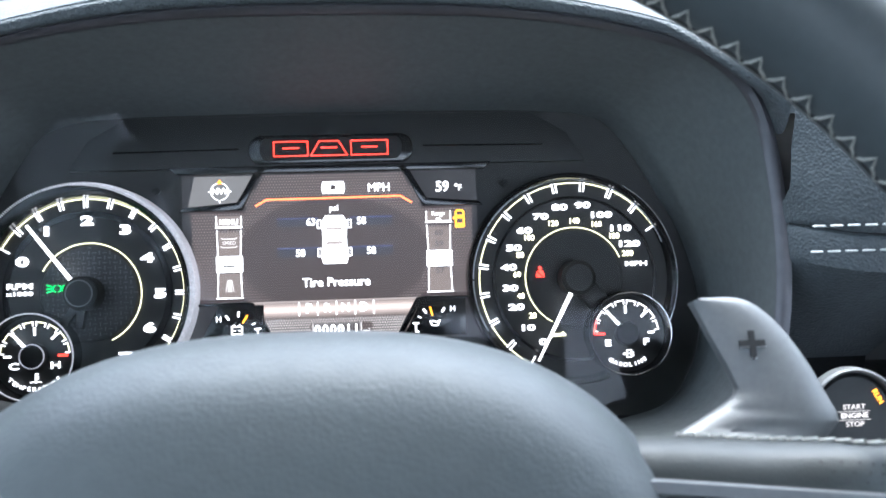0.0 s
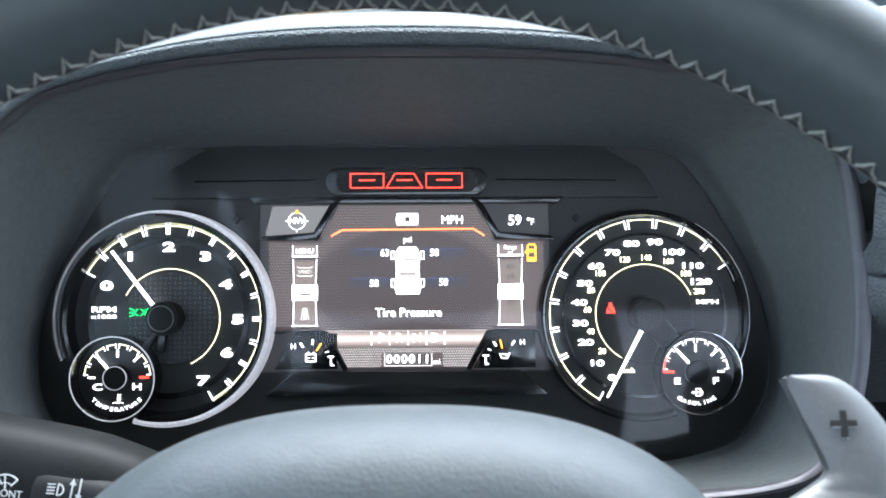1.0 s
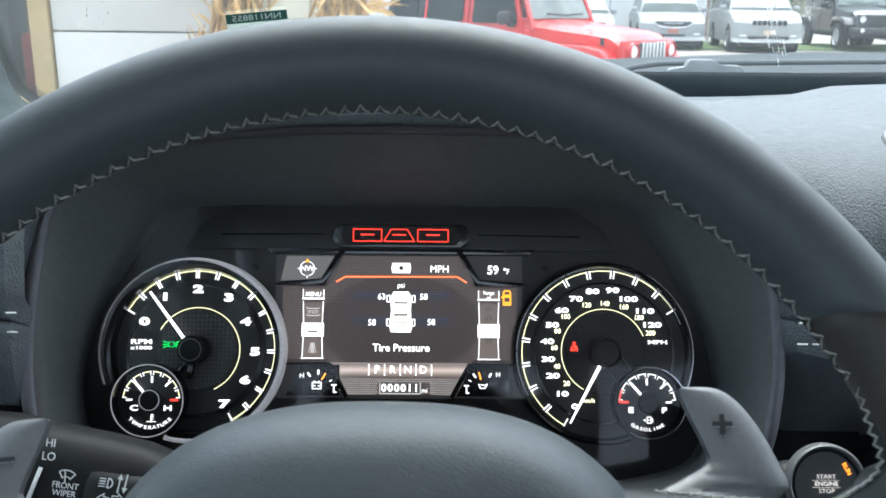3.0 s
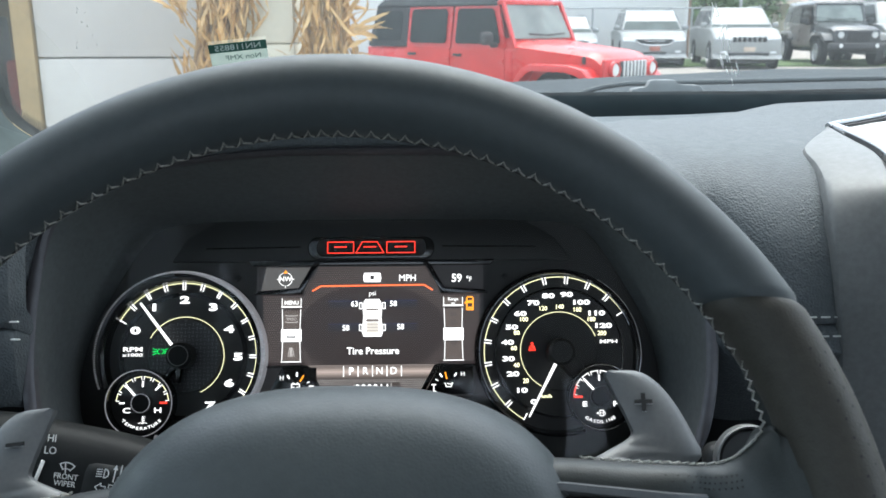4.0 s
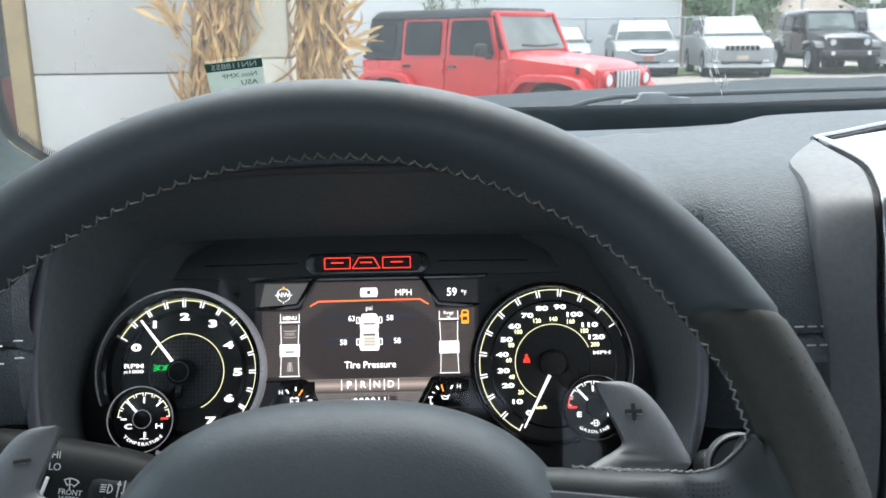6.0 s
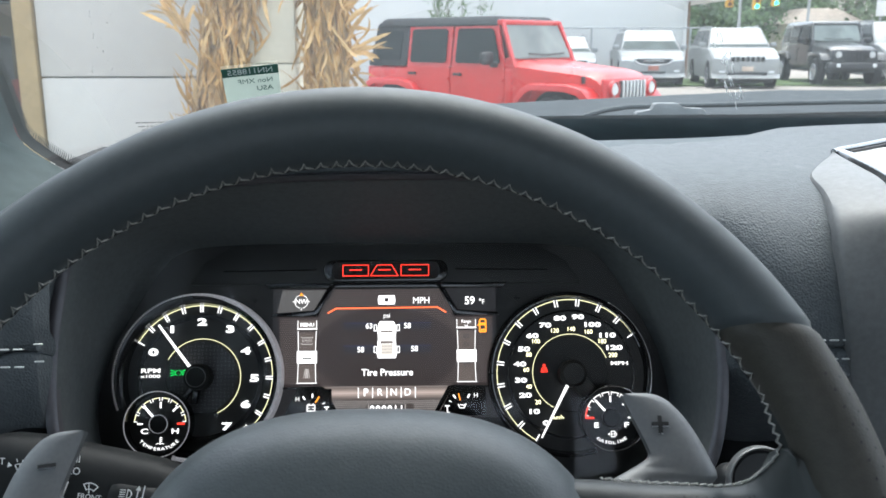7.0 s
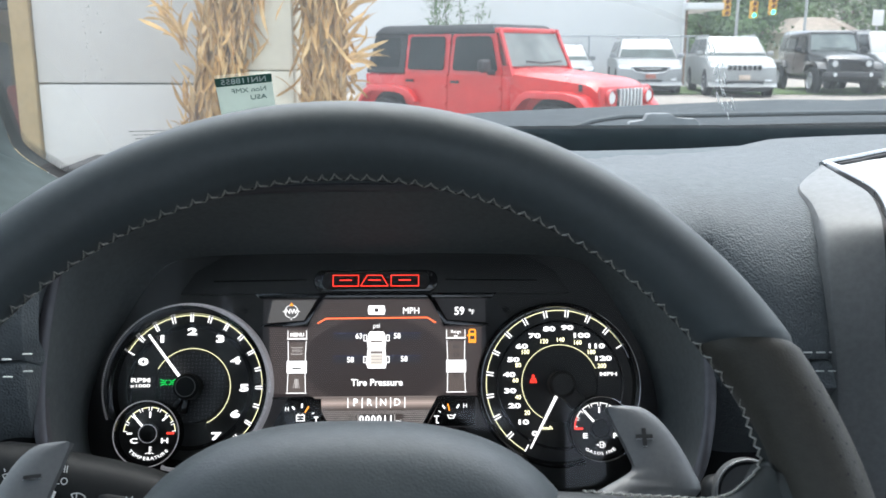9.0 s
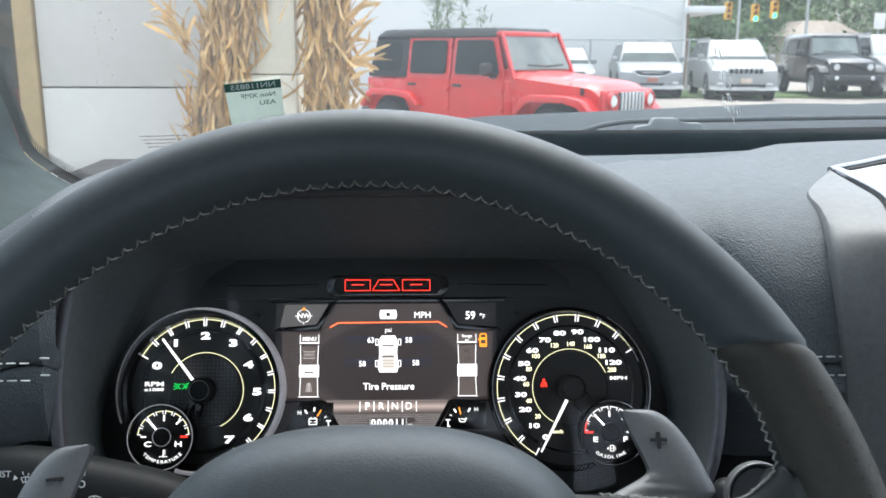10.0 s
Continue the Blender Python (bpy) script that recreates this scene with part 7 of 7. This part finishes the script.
def tree(x, y, height, spread, seed, light=False, bare=0.25, leaf=0.22, count=1500):
    random.seed(seed)
    t = thing("tree", pose(x, y, G0), "leafy green tree behind the lot", "tree", "trees behind the lot")
    wood, tips = bmesh.new(), []
    tube([(0, 0, 0), (0.05 * height * random.uniform(-1, 1) * 0.3, 0, height * 0.35), (0, 0, height * 0.75)], [0.035 * height, 0.024 * height, 0.006 * height], 8, wood)
    for k in range(11):
        a, z = random.uniform(0, 6.28), height * random.uniform(bare, 0.72)
        r = spread * random.uniform(0.6, 1.0) * (1 - 0.5 * abs(z / height - 0.45))
        e = Vector((r * math.cos(a), r * math.sin(a), z + height * random.uniform(0.08, 0.26)))
        tube([(0, 0, z), Vector((0, 0, z)).lerp(e, 0.5) + Vector((0, 0, 0.05 * height)), e], [0.012 * height, 0.008 * height, 0.002 * height], 6, wood)
        tips += [e, Vector((0, 0, z)).lerp(e, 0.6)]
    tips.append(Vector((0, 0, height * 0.9)))
    part("trunk", wood, BARK, t)
    crown = bmesh.new()
    for k in range(count):
        c = random.choice(tips) + Vector((random.gauss(0, 1), random.gauss(0, 1), random.gauss(0, 0.75))) * spread * 0.24
        s = leaf * random.uniform(0.5, 1.3)
        m = Matrix.Translation(c) @ Euler((random.uniform(0, 6), random.uniform(0, 6), random.uniform(0, 6))).to_matrix().to_4x4()
        v = [crown.verts.new(m @ Vector(p)) for p in ((0, -s, 0), (s * 0.5, 0, s * 0.15), (0, s, 0), (-s * 0.5, 0, s * 0.15))]
        crown.faces.new(v)
    tagged(part("crown", crown, LEAF_LIGHT if light else LEAF, t), kind="stuff")
    return t


for k, (x, y, hgt, sp, li) in enumerate(((20, 62, 9, 4.5, 0), (26, 66, 11, 5.0, 0), (32, 60, 9, 4.5, 1), (38, 64, 12, 5.5, 0), (23, 80, 14, 6.5, 0), (31, 84, 15, 7, 0), (39, 82, 14, 7, 0), (17.5, 74, 10, 5, 1), (45, 78, 13, 6, 0), (48, 66, 10, 5, 1), (28.5, 72, 8, 4, 1))):
    tree(x, y, hgt, sp, 40 + k, bool(li), 0.06, 0.24, 4200)
for k, (x, y, hgt) in enumerate(((0.35, 18.5, 2.9), (0.95, 18.8, 2.5), (1.4, 19.0, 2.35), (0.6, 18.3, 3.2))):
    random.seed(70 + k)
    sap = thing("sapling", pose(x, y, G0), "thin green sapling behind the red car", "sapling", "saplings by the white building")
    wood, lv = bmesh.new(), bmesh.new()
    tube([(0, 0, 0), (0.05, 0, hgt * 0.5), (random.uniform(-0.1, 0.1), 0, hgt)], [0.02, 0.014, 0.004], 6, wood)
    for j in range(90 if hgt < 2.8 else 260):
        z = hgt * random.uniform(0.4, 1.0)
        ribbon(lv, (random.gauss(0.02, 0.07), random.gauss(0, 0.07), z), (random.gauss(0, 0.6), random.gauss(0, 0.6), 0.7), random.uniform(0.10, 0.24), 0.022, 1.0, 0.5, 4)
    part("stem", wood, BARK, sap)
    tagged(part("leaves", lv, LEAF_LIGHT, sap), kind="stuff")
house = thing("house", pose(27.2, 62, G0), "small house with a beige roof among the trees", "house")
part("wall", box((0, 0, 1.3), (4.6, 5, 2.6), 0.02), CREAM, house)
part("roof", tapered(-2.9, 2.9, 2.55, 3.6, 5.2, 2.2, 1.6, 1.6, 0.03), ROOF, house)
for x, y, h, r, name, lab in ((20.9, 48, 9, 0.09, "street_lamp", "tall grey street lamp pole by the road"), (18.6, 52, 8, 0.10, "utility_pole", "plain grey pole beside the road")):
    p = thing(name, pose(x, y, G0), lab, "pole")
    part("pole", tube([(0, 0, 0), (0, 0, h)], [r, r * 0.6], 10), STEEL, p)
    part("base", turned([(0.0, 0.0), (r * 2.2, 0.0), (r * 2.0, 0.25), (r, 0.3)], 0, 0, 14), STEEL, p).matrix_local = pose(0, 0, 0, 90)
gantry = thing("signal_mast", pose(14, 50, G0), "steel mast with a long arm for traffic lights", "mast")
part("mast", tube([(14, 0, 0), (14, 0, 5.2)], [0.14, 0.10], 10), STEEL, gantry)
part("arm", tube([(14, 0, 5.0), (0.5, 0, 4.75)], [0.09, 0.05], 10), STEEL, gantry)
for x, z, green in ((17.2, 3.85, False), (18.72, 3.74, True), (19.78, 3.92, True)):
    sgn = thing("traffic_light", pose(x, 49.8, z), "yellow three-lamp traffic light hung from the mast", "traffic light", "traffic lights")
    part("housing", box((0, 0, 0), (0.40, 0.26, 0.94), 0.04), SIGNAL_YELLOW, sgn)
    part("hanger", tube([(0, 0.1, 0.44), (0, 0.2, 4.98 - z)], 0.03, 8), STEEL, sgn)
    for k in range(3):
        on = green and k == 2
        part("lamp", turned([(0.0, -0.17), (0.11, -0.16), (0.13, -0.12)], 0, -0.31 * (k - 1), 16), SIGNAL_GREEN if on else SIGNAL_DARK, sgn, "lit green lamp" if on else "")
        part("visor", turned([(0.14, -0.10), (0.15, -0.30), (0.155, -0.30), (0.15, -0.10)], 0, -0.31 * (k - 1), 16, a0=-90, a1=90), SIGNAL_YELLOW, sgn)
road_sign = thing("road_sign", pose(22.8, 44, G0), "white roadside sign on a thin pole", "sign")
part("pole", tube([(0, 0, 0), (0, 0, 3.4)], 0.04, 8), STEEL, road_sign)
part("panel", box((0, -0.06, 3.0), (0.55, 0.03, 0.75), 0.01), WHITE, road_sign)
